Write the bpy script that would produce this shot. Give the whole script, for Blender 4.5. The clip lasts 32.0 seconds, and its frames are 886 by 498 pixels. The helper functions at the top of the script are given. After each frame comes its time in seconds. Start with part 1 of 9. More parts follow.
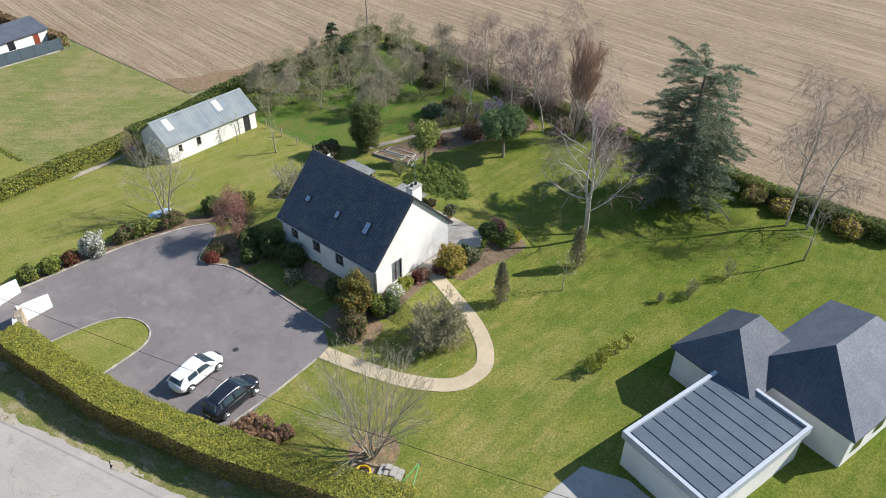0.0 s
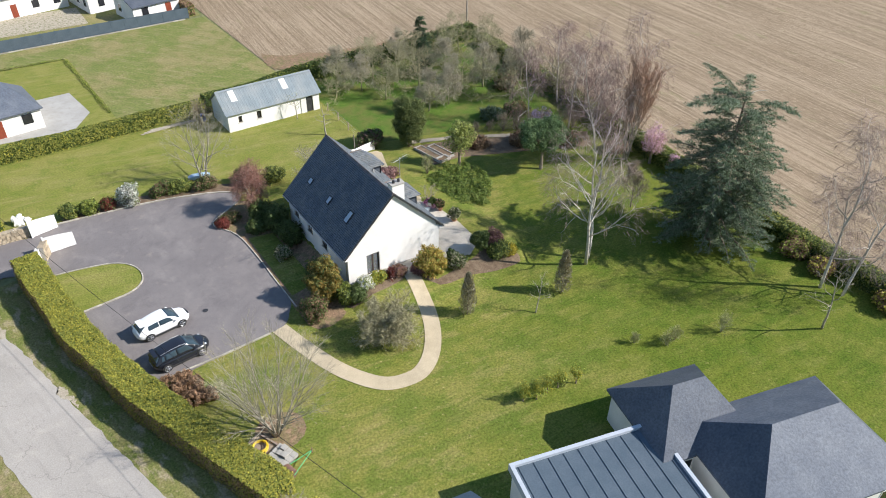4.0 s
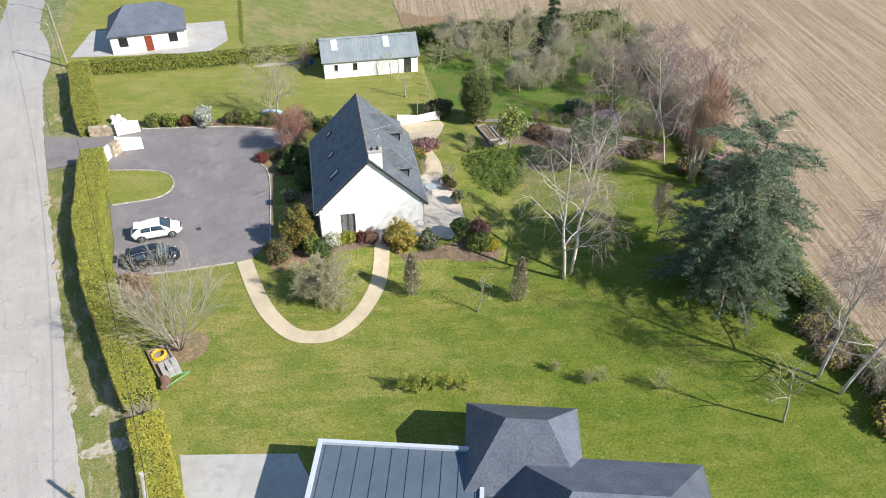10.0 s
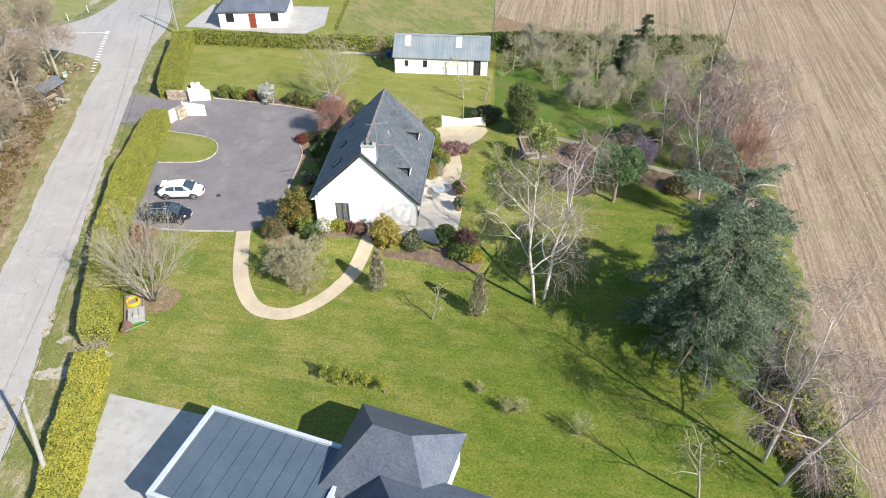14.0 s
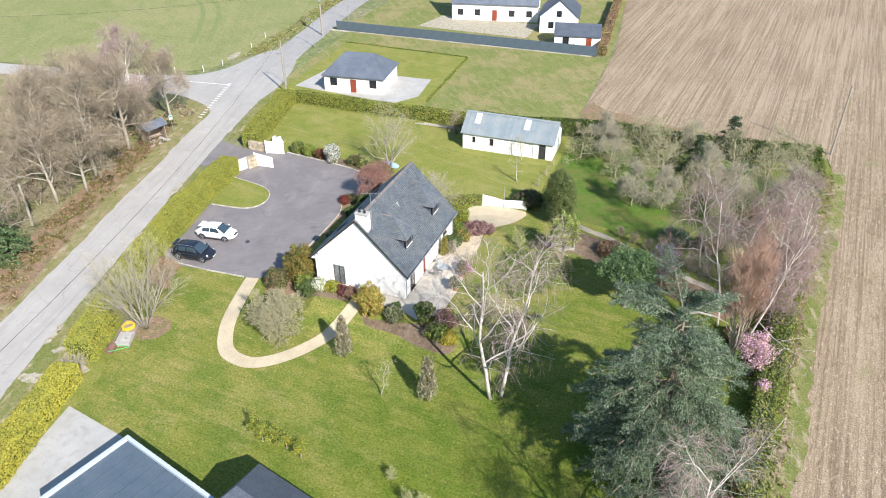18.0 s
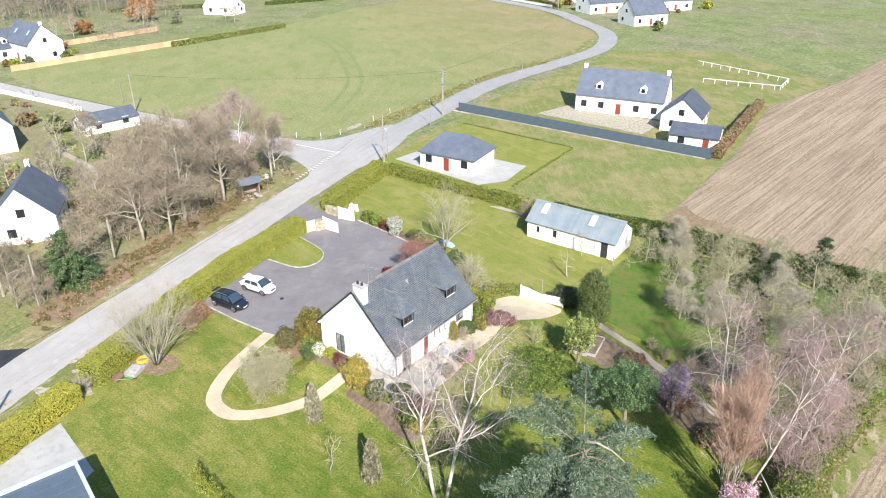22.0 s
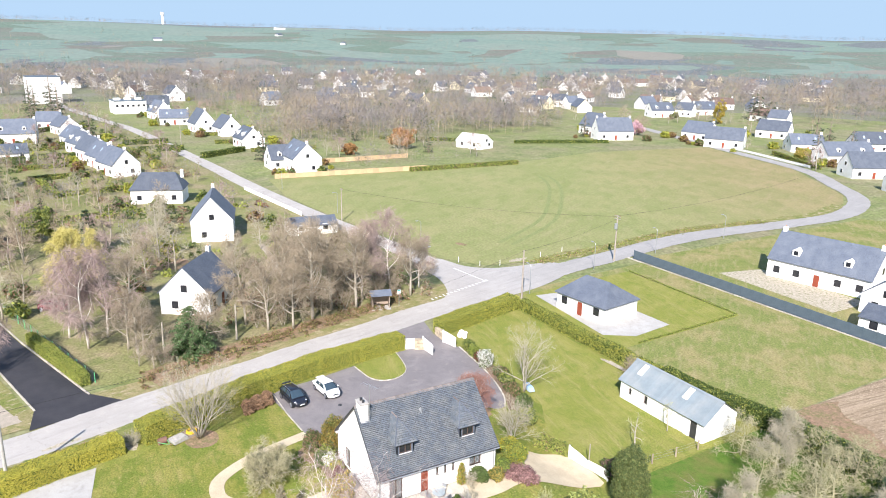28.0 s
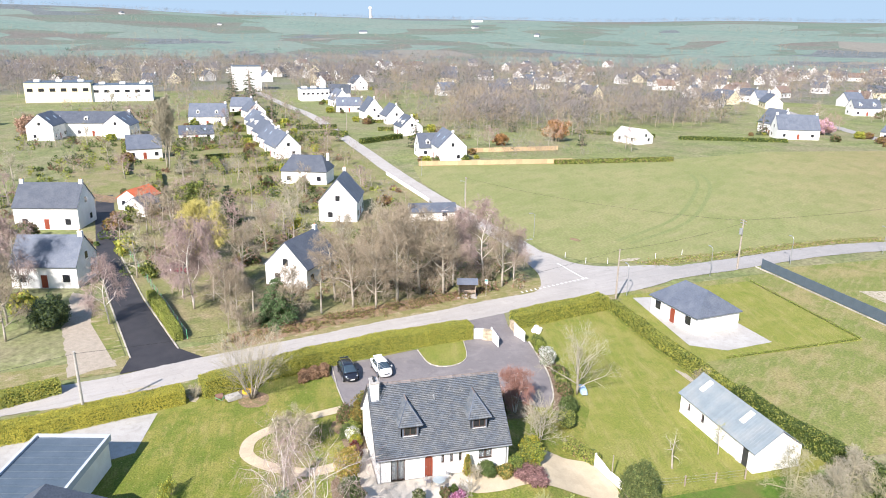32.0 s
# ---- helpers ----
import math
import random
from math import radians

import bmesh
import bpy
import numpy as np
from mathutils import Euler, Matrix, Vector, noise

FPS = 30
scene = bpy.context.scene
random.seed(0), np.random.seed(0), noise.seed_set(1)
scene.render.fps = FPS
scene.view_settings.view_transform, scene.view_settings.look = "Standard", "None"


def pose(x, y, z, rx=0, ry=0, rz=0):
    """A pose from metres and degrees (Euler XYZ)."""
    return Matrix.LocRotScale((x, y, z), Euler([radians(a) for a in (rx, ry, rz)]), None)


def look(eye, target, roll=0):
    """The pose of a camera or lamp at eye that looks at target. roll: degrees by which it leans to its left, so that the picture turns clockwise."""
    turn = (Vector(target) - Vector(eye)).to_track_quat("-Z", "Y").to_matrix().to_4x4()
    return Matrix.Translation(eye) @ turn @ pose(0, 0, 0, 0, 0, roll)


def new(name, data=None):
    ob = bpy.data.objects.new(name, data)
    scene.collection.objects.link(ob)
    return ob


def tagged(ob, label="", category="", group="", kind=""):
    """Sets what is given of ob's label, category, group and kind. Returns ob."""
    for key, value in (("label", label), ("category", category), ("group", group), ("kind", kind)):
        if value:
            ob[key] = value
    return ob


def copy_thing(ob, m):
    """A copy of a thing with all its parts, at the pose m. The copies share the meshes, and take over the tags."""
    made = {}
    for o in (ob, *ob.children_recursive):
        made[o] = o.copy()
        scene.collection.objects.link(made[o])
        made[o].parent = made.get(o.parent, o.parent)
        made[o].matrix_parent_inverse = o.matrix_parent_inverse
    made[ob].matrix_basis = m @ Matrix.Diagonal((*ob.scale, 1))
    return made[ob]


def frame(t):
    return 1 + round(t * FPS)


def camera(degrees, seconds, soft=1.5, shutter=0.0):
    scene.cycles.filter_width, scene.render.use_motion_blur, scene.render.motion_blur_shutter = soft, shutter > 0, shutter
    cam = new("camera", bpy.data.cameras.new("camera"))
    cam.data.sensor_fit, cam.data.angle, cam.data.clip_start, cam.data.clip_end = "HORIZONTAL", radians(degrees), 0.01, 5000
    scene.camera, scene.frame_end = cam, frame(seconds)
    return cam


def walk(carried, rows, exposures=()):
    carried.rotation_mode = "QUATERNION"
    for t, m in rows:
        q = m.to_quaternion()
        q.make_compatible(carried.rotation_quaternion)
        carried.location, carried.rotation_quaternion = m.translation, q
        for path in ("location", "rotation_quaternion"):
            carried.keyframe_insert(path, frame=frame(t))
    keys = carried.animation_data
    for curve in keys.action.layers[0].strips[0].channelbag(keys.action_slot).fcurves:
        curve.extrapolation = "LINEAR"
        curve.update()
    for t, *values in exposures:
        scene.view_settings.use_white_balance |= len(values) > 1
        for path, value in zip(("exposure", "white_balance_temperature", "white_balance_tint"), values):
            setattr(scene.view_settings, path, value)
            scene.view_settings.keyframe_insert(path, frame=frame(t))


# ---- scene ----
# ------------------------------------------------------------------ camera
cam = camera(63.5, 32.0, 1.0)
PATH = [
    (0, (-35.276, -33.374, 38.595), (-34.049, -32.32, 37.419), 0.2),
    (0.5, (-33.986, -34.739, 38.61), (-32.795, -33.644, 37.435), 0.2),
    (1, (-32.656, -36.056, 38.627), (-31.504, -34.921, 37.451), 0.2),
    (1.5, (-31.29, -37.321, 38.644), (-30.177, -36.148, 37.468), 0.3),
    (2, (-29.891, -38.532, 38.663), (-28.818, -37.322, 37.486), 0.3),
    (2.5, (-28.458, -39.684, 38.684), (-27.426, -38.439, 37.507), 0.3),
    (3, (-26.994, -40.778, 38.706), (-26.004, -39.5, 37.528), 0.3),
    (3.5, (-25.499, -41.81, 38.73), (-24.553, -40.501, 37.55), 0.4),
    (5.5, (-19.17, -45.357, 38.822), (-18.411, -43.943, 37.629), 0.5),
    (6, (-17.498, -46.11, 38.842), (-16.791, -44.681, 37.635), 0.5),
    (6.5, (-15.793, -46.811, 38.86), (-15.14, -45.368, 37.638), 0.5),
    (7, (-14.057, -47.459, 38.875), (-13.457, -46.004, 37.642), 0.5),
    (7.5, (-12.292, -48.054, 38.888), (-11.744, -46.582, 37.65), 0.5),
    (8, (-10.501, -48.596, 38.899), (-10.005, -47.107, 37.66), 0.4),
    (8.5, (-8.689, -49.083, 38.909), (-8.244, -47.579, 37.669), 0.4),
    (9, (-6.863, -49.515, 38.919), (-6.471, -47.997, 37.677), 0.4),
    (9.5, (-5.034, -49.89, 38.93), (-4.694, -48.361, 37.687), 0.4),
    (10, (-3.208, -50.206, 38.943), (-2.92, -48.667, 37.699), 0.4),
    (10.5, (-1.388, -50.462, 38.961), (-1.154, -48.915, 37.715), 0.4),
    (11, (0.43, -50.658, 38.983), (0.611, -49.105, 37.735), 0.5),
    (11.5, (2.253, -50.792, 39.01), (2.381, -49.235, 37.762), 0.5),
    (12, (4.086, -50.865, 39.044), (4.161, -49.305, 37.795), 0.5),
    (12.5, (5.934, -50.877, 39.085), (5.955, -49.316, 37.835), 0.5),
    (13, (7.8, -50.829, 39.132), (7.767, -49.268, 37.881), 0.5),
    (13.5, (9.692, -50.72, 39.187), (9.604, -49.163, 37.936), 0.4),
    (15.5, (17.47, -49.479, 39.434), (17.143, -47.901, 38.249), 0.1),
    (16, (19.363, -48.911, 39.483), (18.977, -47.33, 38.321), -0.1),
    (16.5, (21.203, -48.257, 39.519), (20.757, -46.674, 38.382), -0.2),
    (17, (22.993, -47.536, 39.542), (22.487, -45.955, 38.426), -0.3),
    (17.5, (24.739, -46.757, 39.552), (24.174, -45.187, 38.449), -0.4),
    (18, (26.443, -45.929, 39.549), (25.822, -44.371, 38.459), -0.4),
    (18.5, (28.109, -45.057, 39.535), (27.428, -43.504, 38.474), -0.5),
    (19, (29.737, -44.147, 39.512), (28.995, -42.6, 38.484), -0.5),
    (19.5, (31.326, -43.201, 39.481), (30.523, -41.666, 38.482), -0.5),
    (20, (32.878, -42.216, 39.444), (32.019, -40.7, 38.462), -0.4),
    (20.5, (34.395, -41.18, 39.402), (33.479, -39.686, 38.439), -0.4),
    (21, (35.877, -40.084, 39.358), (34.904, -38.611, 38.418), -0.3),
    (21.5, (37.326, -38.927, 39.312), (36.296, -37.478, 38.397), -0.2),
    (22, (38.741, -37.714, 39.266), (37.656, -36.293, 38.37), -0.2),
    (22.5, (40.12, -36.451, 39.221), (38.982, -35.062, 38.342), -0.1),
    (23, (41.463, -35.145, 39.178), (40.273, -33.789, 38.315), -0.0),
    (23.5, (42.768, -33.803, 39.137), (41.528, -32.484, 38.287), 0.1),
    (24, (44.034, -32.437, 39.098), (42.743, -31.159, 38.261), 0.2),
    (24.5, (45.254, -31.065, 39.06), (43.914, -29.83, 38.235), 0.3),
    (26.5, (49.558, -25.603, 38.907), (48.03, -24.517, 38.21), 0.9),
    (27, (50.491, -24.183, 38.866), (48.911, -23.136, 38.224), 1.0),
    (27.5, (51.373, -22.722, 38.824), (49.748, -21.721, 38.229), 1.1),
    (28, (52.209, -21.222, 38.782), (50.54, -20.269, 38.231), 1.1),
    (28.5, (52.999, -19.683, 38.741), (51.289, -18.78, 38.229), 1.2),
    (29, (53.744, -18.105, 38.701), (52.003, -17.259, 38.198), 1.2),
    (29.5, (54.446, -16.491, 38.663), (52.678, -15.703, 38.159), 1.2),
    (30, (55.109, -14.843, 38.628), (53.316, -14.114, 38.124), 1.2),
    (30.5, (55.733, -13.166, 38.598), (53.918, -12.496, 38.091), 1.1),
    (31, (56.321, -11.466, 38.574), (54.489, -10.858, 38.05), 1.0),
    (31.5, (56.87, -9.748, 38.558), (55.026, -9.205, 38.006), 0.9),
    (32, (57.381, -8.014, 38.551), (55.528, -7.535, 37.972), 0.8),
]
walk(cam, [(t, look(eye, target, roll)) for t, eye, target, roll in PATH],
     [(0.0, 0.54, 6320, 12), (6.0, 0.67, 6320, 12), (13.0, 0.8, 6320, 12), (16.0, 0.86, 6260, 12), (20.0, 0.99, 6180, 12), (24.0, 1.09, 6180, 14), (28.0, 1.11, 6240, 16), (32.0, 1.09, 6320, 17)])

# ------------------------------------------------------------------ daylight
SUN_ELEV, SUN_DIR = 37.0, (0.79, -0.61)
world = bpy.data.worlds.new("world")
scene.world = world
world.use_nodes = True
wn = world.node_tree
sky = wn.nodes.new("ShaderNodeTexSky")
sky.sky_type = "NISHITA"
sky.sun_disc = False
sky.sun_elevation = radians(SUN_ELEV)
sky.sun_rotation = math.atan2(SUN_DIR[0], SUN_DIR[1])
sky.air_density, sky.dust_density, sky.ozone_density = 1.0, 0.0, 3.0
soft_sky = wn.nodes.new("ShaderNodeMix")
soft_sky.data_type, soft_sky.blend_type = "RGBA", "DARKEN"
soft_sky.inputs[0].default_value = 1.0
soft_sky.inputs[7].default_value = (1.68, 2.38, 3.0, 1)
wn.links.new(sky.outputs[0], soft_sky.inputs[6])
wn.links.new(soft_sky.outputs[2], wn.nodes["Background"].inputs[0])
wn.nodes["Background"].inputs[1].default_value = 0.14
sun = new("sun", bpy.data.lights.new("sun", "SUN"))
sun.data.energy, sun.data.angle, sun.data.color = 5.0, radians(0.6), (1.0, 0.95, 0.88)
_c = math.cos(radians(SUN_ELEV))
sun.matrix_basis = look((SUN_DIR[0] * _c * 300, SUN_DIR[1] * _c * 300, 300 * math.sin(radians(SUN_ELEV))), (0, 0, 0))

# ------------------------------------------------------------------ materials


def mat(name, c1, c2=None, size=1.0, fine=0.05, rough=0.8, bump=0.0, metal=0.0, island=False, each=False, vary=0.25, spec=0.3, c3=None, size3=8.0, trans=0.0):
    """Two colours in patches of size metres, a finer grain, relief, and a shade of its own for every loose piece or object."""
    m = bpy.data.materials.new(name)
    m.use_nodes = True
    t = m.node_tree
    bsdf = t.nodes["Principled BSDF"]
    bsdf.inputs["Roughness"].default_value = rough
    bsdf.inputs["Metallic"].default_value = metal
    bsdf.inputs["Specular IOR Level"].default_value = spec
    co = t.nodes.new("ShaderNodeTexCoord")

    def noise_tex(scale, detail=3.0):
        n = t.nodes.new("ShaderNodeTexNoise")
        n.inputs["Scale"].default_value = scale
        n.inputs["Detail"].default_value = detail
        n.inputs["Roughness"].default_value = 0.6
        t.links.new(co.outputs["Object"], n.inputs["Vector"])
        return n

    def ramp(src, lo, hi):
        r = t.nodes.new("ShaderNodeMapRange")
        r.inputs["From Min"].default_value, r.inputs["From Max"].default_value = lo, hi
        t.links.new(src, r.inputs["Value"])
        return r.outputs[0]

    def mix(fac, a, b, kind="MIX"):
        x = t.nodes.new("ShaderNodeMix")
        x.data_type, x.blend_type = "RGBA", kind
        if isinstance(fac, float):
            x.inputs[0].default_value = fac
        else:
            t.links.new(fac, x.inputs[0])
        for sock, v in ((x.inputs[6], a), (x.inputs[7], b)):
            if isinstance(v, tuple):
                sock.default_value = (*v, 1)
            else:
                t.links.new(v, sock)
        return x.outputs[2]

    big, small = noise_tex(1.0 / size), noise_tex(1.0 / fine, 2.0)
    col = mix(ramp(big.outputs[0], 0.35, 0.65), c1, c2 or c1)
    if c3:
        huge = noise_tex(1.0 / size3, 4.0)
        col = mix(ramp(huge.outputs[0], 0.42, 0.62), col, c3)
    g = t.nodes.new("ShaderNodeMapRange")
    g.inputs["To Min"].default_value, g.inputs["To Max"].default_value = 1 - vary, 1 + vary
    g.inputs["From Min"].default_value, g.inputs["From Max"].default_value = 0.3, 0.7
    t.links.new(small.outputs[0], g.inputs["Value"])
    val = g.outputs[0]
    if island or each:
        if island:
            src = t.nodes.new("ShaderNodeNewGeometry").outputs["Random Per Island"]
        else:
            src = t.nodes.new("ShaderNodeObjectInfo").outputs["Random"]
        k = t.nodes.new("ShaderNodeMapRange")
        k.inputs["To Min"].default_value, k.inputs["To Max"].default_value = 1 - 1.3 * vary, 1 + 1.3 * vary
        t.links.new(src, k.inputs["Value"])
        mul = t.nodes.new("ShaderNodeMath")
        mul.operation = "MULTIPLY"
        t.links.new(val, mul.inputs[0])
        t.links.new(k.outputs[0], mul.inputs[1])
        val = mul.outputs[0]
    hsv = t.nodes.new("ShaderNodeHueSaturation")
    t.links.new(val, hsv.inputs["Value"])
    t.links.new(col, hsv.inputs["Color"])
    t.links.new(hsv.outputs[0], bsdf.inputs["Base Color"])
    if bump:
        b = t.nodes.new("ShaderNodeBump")
        b.inputs["Strength"].default_value = min(1.0, bump)
        b.inputs["Distance"].default_value = fine * 0.5
        t.links.new(small.outputs[0], b.inputs["Height"])
        t.links.new(b.outputs[0], bsdf.inputs["Normal"])
    if trans:
        bsdf.inputs["Transmission Weight"].default_value = trans
    return m


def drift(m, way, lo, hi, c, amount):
    """Multiplies a ground material's colour by c along the direction way, in ragged patches."""
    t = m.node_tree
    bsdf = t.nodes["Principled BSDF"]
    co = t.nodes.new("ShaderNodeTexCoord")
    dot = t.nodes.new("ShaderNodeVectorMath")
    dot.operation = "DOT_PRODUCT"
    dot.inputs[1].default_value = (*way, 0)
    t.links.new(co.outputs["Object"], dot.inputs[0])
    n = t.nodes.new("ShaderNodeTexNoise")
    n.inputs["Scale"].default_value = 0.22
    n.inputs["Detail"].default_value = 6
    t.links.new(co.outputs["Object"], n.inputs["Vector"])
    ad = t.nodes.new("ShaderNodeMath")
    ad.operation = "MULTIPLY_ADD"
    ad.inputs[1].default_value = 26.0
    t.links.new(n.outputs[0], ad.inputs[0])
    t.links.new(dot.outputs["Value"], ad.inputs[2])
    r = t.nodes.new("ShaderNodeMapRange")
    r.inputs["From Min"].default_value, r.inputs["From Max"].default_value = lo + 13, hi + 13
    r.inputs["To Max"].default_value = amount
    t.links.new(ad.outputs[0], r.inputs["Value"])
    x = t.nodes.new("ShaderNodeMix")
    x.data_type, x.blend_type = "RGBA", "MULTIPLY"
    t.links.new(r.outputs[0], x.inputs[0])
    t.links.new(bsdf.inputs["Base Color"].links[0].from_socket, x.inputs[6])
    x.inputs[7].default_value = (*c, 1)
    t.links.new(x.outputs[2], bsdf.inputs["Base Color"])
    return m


def layered(name, base, layers, grain=0.14, contrast=0.4, rough=0.95, spec=0.1, relief=0.6, cracks=None):
    """Ground of one colour under patches (size across, size along, turn in degrees, colour, low, high, amount) and a coarse grain."""
    m = bpy.data.materials.new(name)
    m.use_nodes = True
    t = m.node_tree
    bsdf = t.nodes["Principled BSDF"]
    bsdf.inputs["Roughness"].default_value = rough
    bsdf.inputs["Specular IOR Level"].default_value = spec
    co = t.nodes.new("ShaderNodeTexCoord")

    def speckle(sx, sy, turn, detail, seed):
        mp = t.nodes.new("ShaderNodeMapping")
        mp.vector_type = "TEXTURE"
        mp.inputs["Location"].default_value = (seed * 3.7, seed * 5.1, 0)
        mp.inputs["Rotation"].default_value = (0, 0, radians(turn))
        mp.inputs["Scale"].default_value = (sx, sy, 1)
        t.links.new(co.outputs["Object"], mp.inputs[0])
        n = t.nodes.new("ShaderNodeTexNoise")
        n.inputs["Scale"].default_value = 1.0
        n.inputs["Detail"].default_value = detail
        n.inputs["Roughness"].default_value = 0.65
        t.links.new(mp.outputs[0], n.inputs["Vector"])
        return n.outputs[0]

    def spread(src, lo, hi, a, b):
        r = t.nodes.new("ShaderNodeMapRange")
        for key, v in (("From Min", lo), ("From Max", hi), ("To Min", a), ("To Max", b)):
            r.inputs[key].default_value = v
        t.links.new(src, r.inputs["Value"])
        return r.outputs[0]

    col = None
    for k, (sx, sy, turn, c, lo, hi, amount) in enumerate(layers):
        x = t.nodes.new("ShaderNodeMix")
        x.data_type = "RGBA"
        t.links.new(spread(speckle(sx, sy, turn, 4.0, k + 1), lo, hi, 0.0, amount), x.inputs[0])
        if col is None:
            x.inputs[6].default_value = (*base, 1)
        else:
            t.links.new(col, x.inputs[6])
        x.inputs[7].default_value = (*c, 1)
        col = x.outputs[2]
    fine = speckle(grain, grain, 0, 4.0, 11)
    hsv = t.nodes.new("ShaderNodeHueSaturation")
    t.links.new(spread(fine, 0.3, 0.7, 1 - contrast, 1 + contrast), hsv.inputs["Value"])
    t.links.new(col, hsv.inputs["Color"])
    col = hsv.outputs[0]
    if cracks:
        cell, dark = cracks
        v = t.nodes.new("ShaderNodeTexVoronoi")
        v.feature = "DISTANCE_TO_EDGE"
        v.inputs["Scale"].default_value = 1.0 / cell
        warp = t.nodes.new("ShaderNodeVectorMath")
        warp.operation = "MULTIPLY_ADD"
        wn_ = t.nodes.new("ShaderNodeTexNoise")
        wn_.inputs["Scale"].default_value = 0.7
        wn_.inputs["Detail"].default_value = 4.0
        t.links.new(co.outputs["Object"], wn_.inputs["Vector"])
        t.links.new(wn_.outputs["Color"], warp.inputs[0])
        warp.inputs[1].default_value = (2.2, 2.2, 0)
        t.links.new(co.outputs["Object"], warp.inputs[2])
        t.links.new(warp.outputs[0], v.inputs["Vector"])
        line = spread(v.outputs["Distance"], 0.0, 0.03 / cell, 0.75, 0.0)
        broken = t.nodes.new("ShaderNodeMath")
        broken.operation = "MULTIPLY"
        t.links.new(line, broken.inputs[0])
        t.links.new(spread(speckle(5.0, 5.0, 0, 2.0, 17), 0.45, 0.58, 0.0, 1.0), broken.inputs[1])
        x = t.nodes.new("ShaderNodeMix")
        x.data_type = "RGBA"
        t.links.new(broken.outputs[0], x.inputs[0])
        t.links.new(col, x.inputs[6])
        x.inputs[7].default_value = (*dark, 1)
        col = x.outputs[2]
    t.links.new(col, bsdf.inputs["Base Color"])
    if relief:
        b = t.nodes.new("ShaderNodeBump")
        b.inputs["Strength"].default_value = relief
        b.inputs["Distance"].default_value = grain * 0.4
        t.links.new(fine, b.inputs["Height"])
        t.links.new(b.outputs[0], bsdf.inputs["Normal"])
    return m


M = {}
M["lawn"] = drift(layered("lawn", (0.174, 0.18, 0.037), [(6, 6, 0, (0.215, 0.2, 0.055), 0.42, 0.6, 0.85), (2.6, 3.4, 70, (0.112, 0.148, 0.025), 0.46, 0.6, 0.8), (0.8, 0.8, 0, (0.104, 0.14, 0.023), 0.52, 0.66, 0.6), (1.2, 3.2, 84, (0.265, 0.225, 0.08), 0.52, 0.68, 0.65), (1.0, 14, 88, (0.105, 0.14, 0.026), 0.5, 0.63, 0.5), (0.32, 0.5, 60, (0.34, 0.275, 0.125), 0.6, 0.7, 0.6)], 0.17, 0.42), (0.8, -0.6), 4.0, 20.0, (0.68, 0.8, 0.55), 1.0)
M["lawn_back"] = layered("lawn_back", (0.175, 0.19, 0.04), [(5, 5, 0, (0.225, 0.215, 0.06), 0.42, 0.6, 0.85), (1.6, 2.2, 40, (0.135, 0.168, 0.03), 0.48, 0.64, 0.65), (0.8, 6.0, 80, (0.26, 0.23, 0.085), 0.49, 0.66, 0.6), (0.5, 0.9, 30, (0.32, 0.265, 0.12), 0.6, 0.72, 0.55)], 0.15, 0.4)
M["verge"] = layered("verge", (0.145, 0.165, 0.045), [(1.8, 3.0, 10, (0.225, 0.2, 0.085), 0.42, 0.58, 0.85), (0.5, 0.7, 0, (0.1, 0.13, 0.03), 0.5, 0.66, 0.6), (0.9, 2.4, 10, (0.34, 0.285, 0.185), 0.53, 0.64, 0.85), (0.35, 0.4, 0, (0.3, 0.25, 0.15), 0.57, 0.68, 0.6)], 0.14, 0.4)
M["verge_dry"] = layered("verge_dry", (0.2, 0.185, 0.075), [(1.8, 3.0, 10, (0.27, 0.22, 0.12), 0.42, 0.58, 0.85), (0.6, 0.8, 0, (0.13, 0.15, 0.042), 0.48, 0.64, 0.7), (0.7, 2.0, 10, (0.36, 0.295, 0.2), 0.55, 0.66, 0.8)], 0.14, 0.4)
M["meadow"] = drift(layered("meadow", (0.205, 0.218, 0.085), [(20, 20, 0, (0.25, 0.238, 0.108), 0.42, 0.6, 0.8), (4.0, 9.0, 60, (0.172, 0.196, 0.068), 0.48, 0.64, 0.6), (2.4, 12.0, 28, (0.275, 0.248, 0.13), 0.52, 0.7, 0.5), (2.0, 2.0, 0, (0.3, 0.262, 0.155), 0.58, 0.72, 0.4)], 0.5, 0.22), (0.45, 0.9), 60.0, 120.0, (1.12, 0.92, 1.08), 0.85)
M["plot"] = layered("plot", (0.165, 0.183, 0.055), [(8, 8, 0, (0.25, 0.212, 0.095), 0.44, 0.58, 0.9), (2.0, 3.0, 30, (0.122, 0.155, 0.038), 0.47, 0.64, 0.6), (0.8, 5.0, 40, (0.275, 0.235, 0.12), 0.5, 0.68, 0.6), (1.2, 1.2, 0, (0.3, 0.24, 0.135), 0.58, 0.7, 0.6)], 0.25, 0.36)
M["stubble"] = layered("stubble", (0.28, 0.212, 0.14), [(9, 14, -6, (0.33, 0.256, 0.174), 0.42, 0.58, 0.85), (0.3, 22, -6, (0.165, 0.12, 0.076), 0.46, 0.58, 0.75), (0.34, 1.4, -6, (0.15, 0.108, 0.068), 0.52, 0.64, 0.6), (0.2, 0.7, -6, (0.47, 0.375, 0.265), 0.55, 0.66, 0.65), (1.6, 50, -6, (0.37, 0.285, 0.195), 0.52, 0.62, 0.6), (2.6, 6.0, -6, (0.2, 0.19, 0.09), 0.6, 0.7, 0.5)], 0.13, 0.42, relief=1.0)
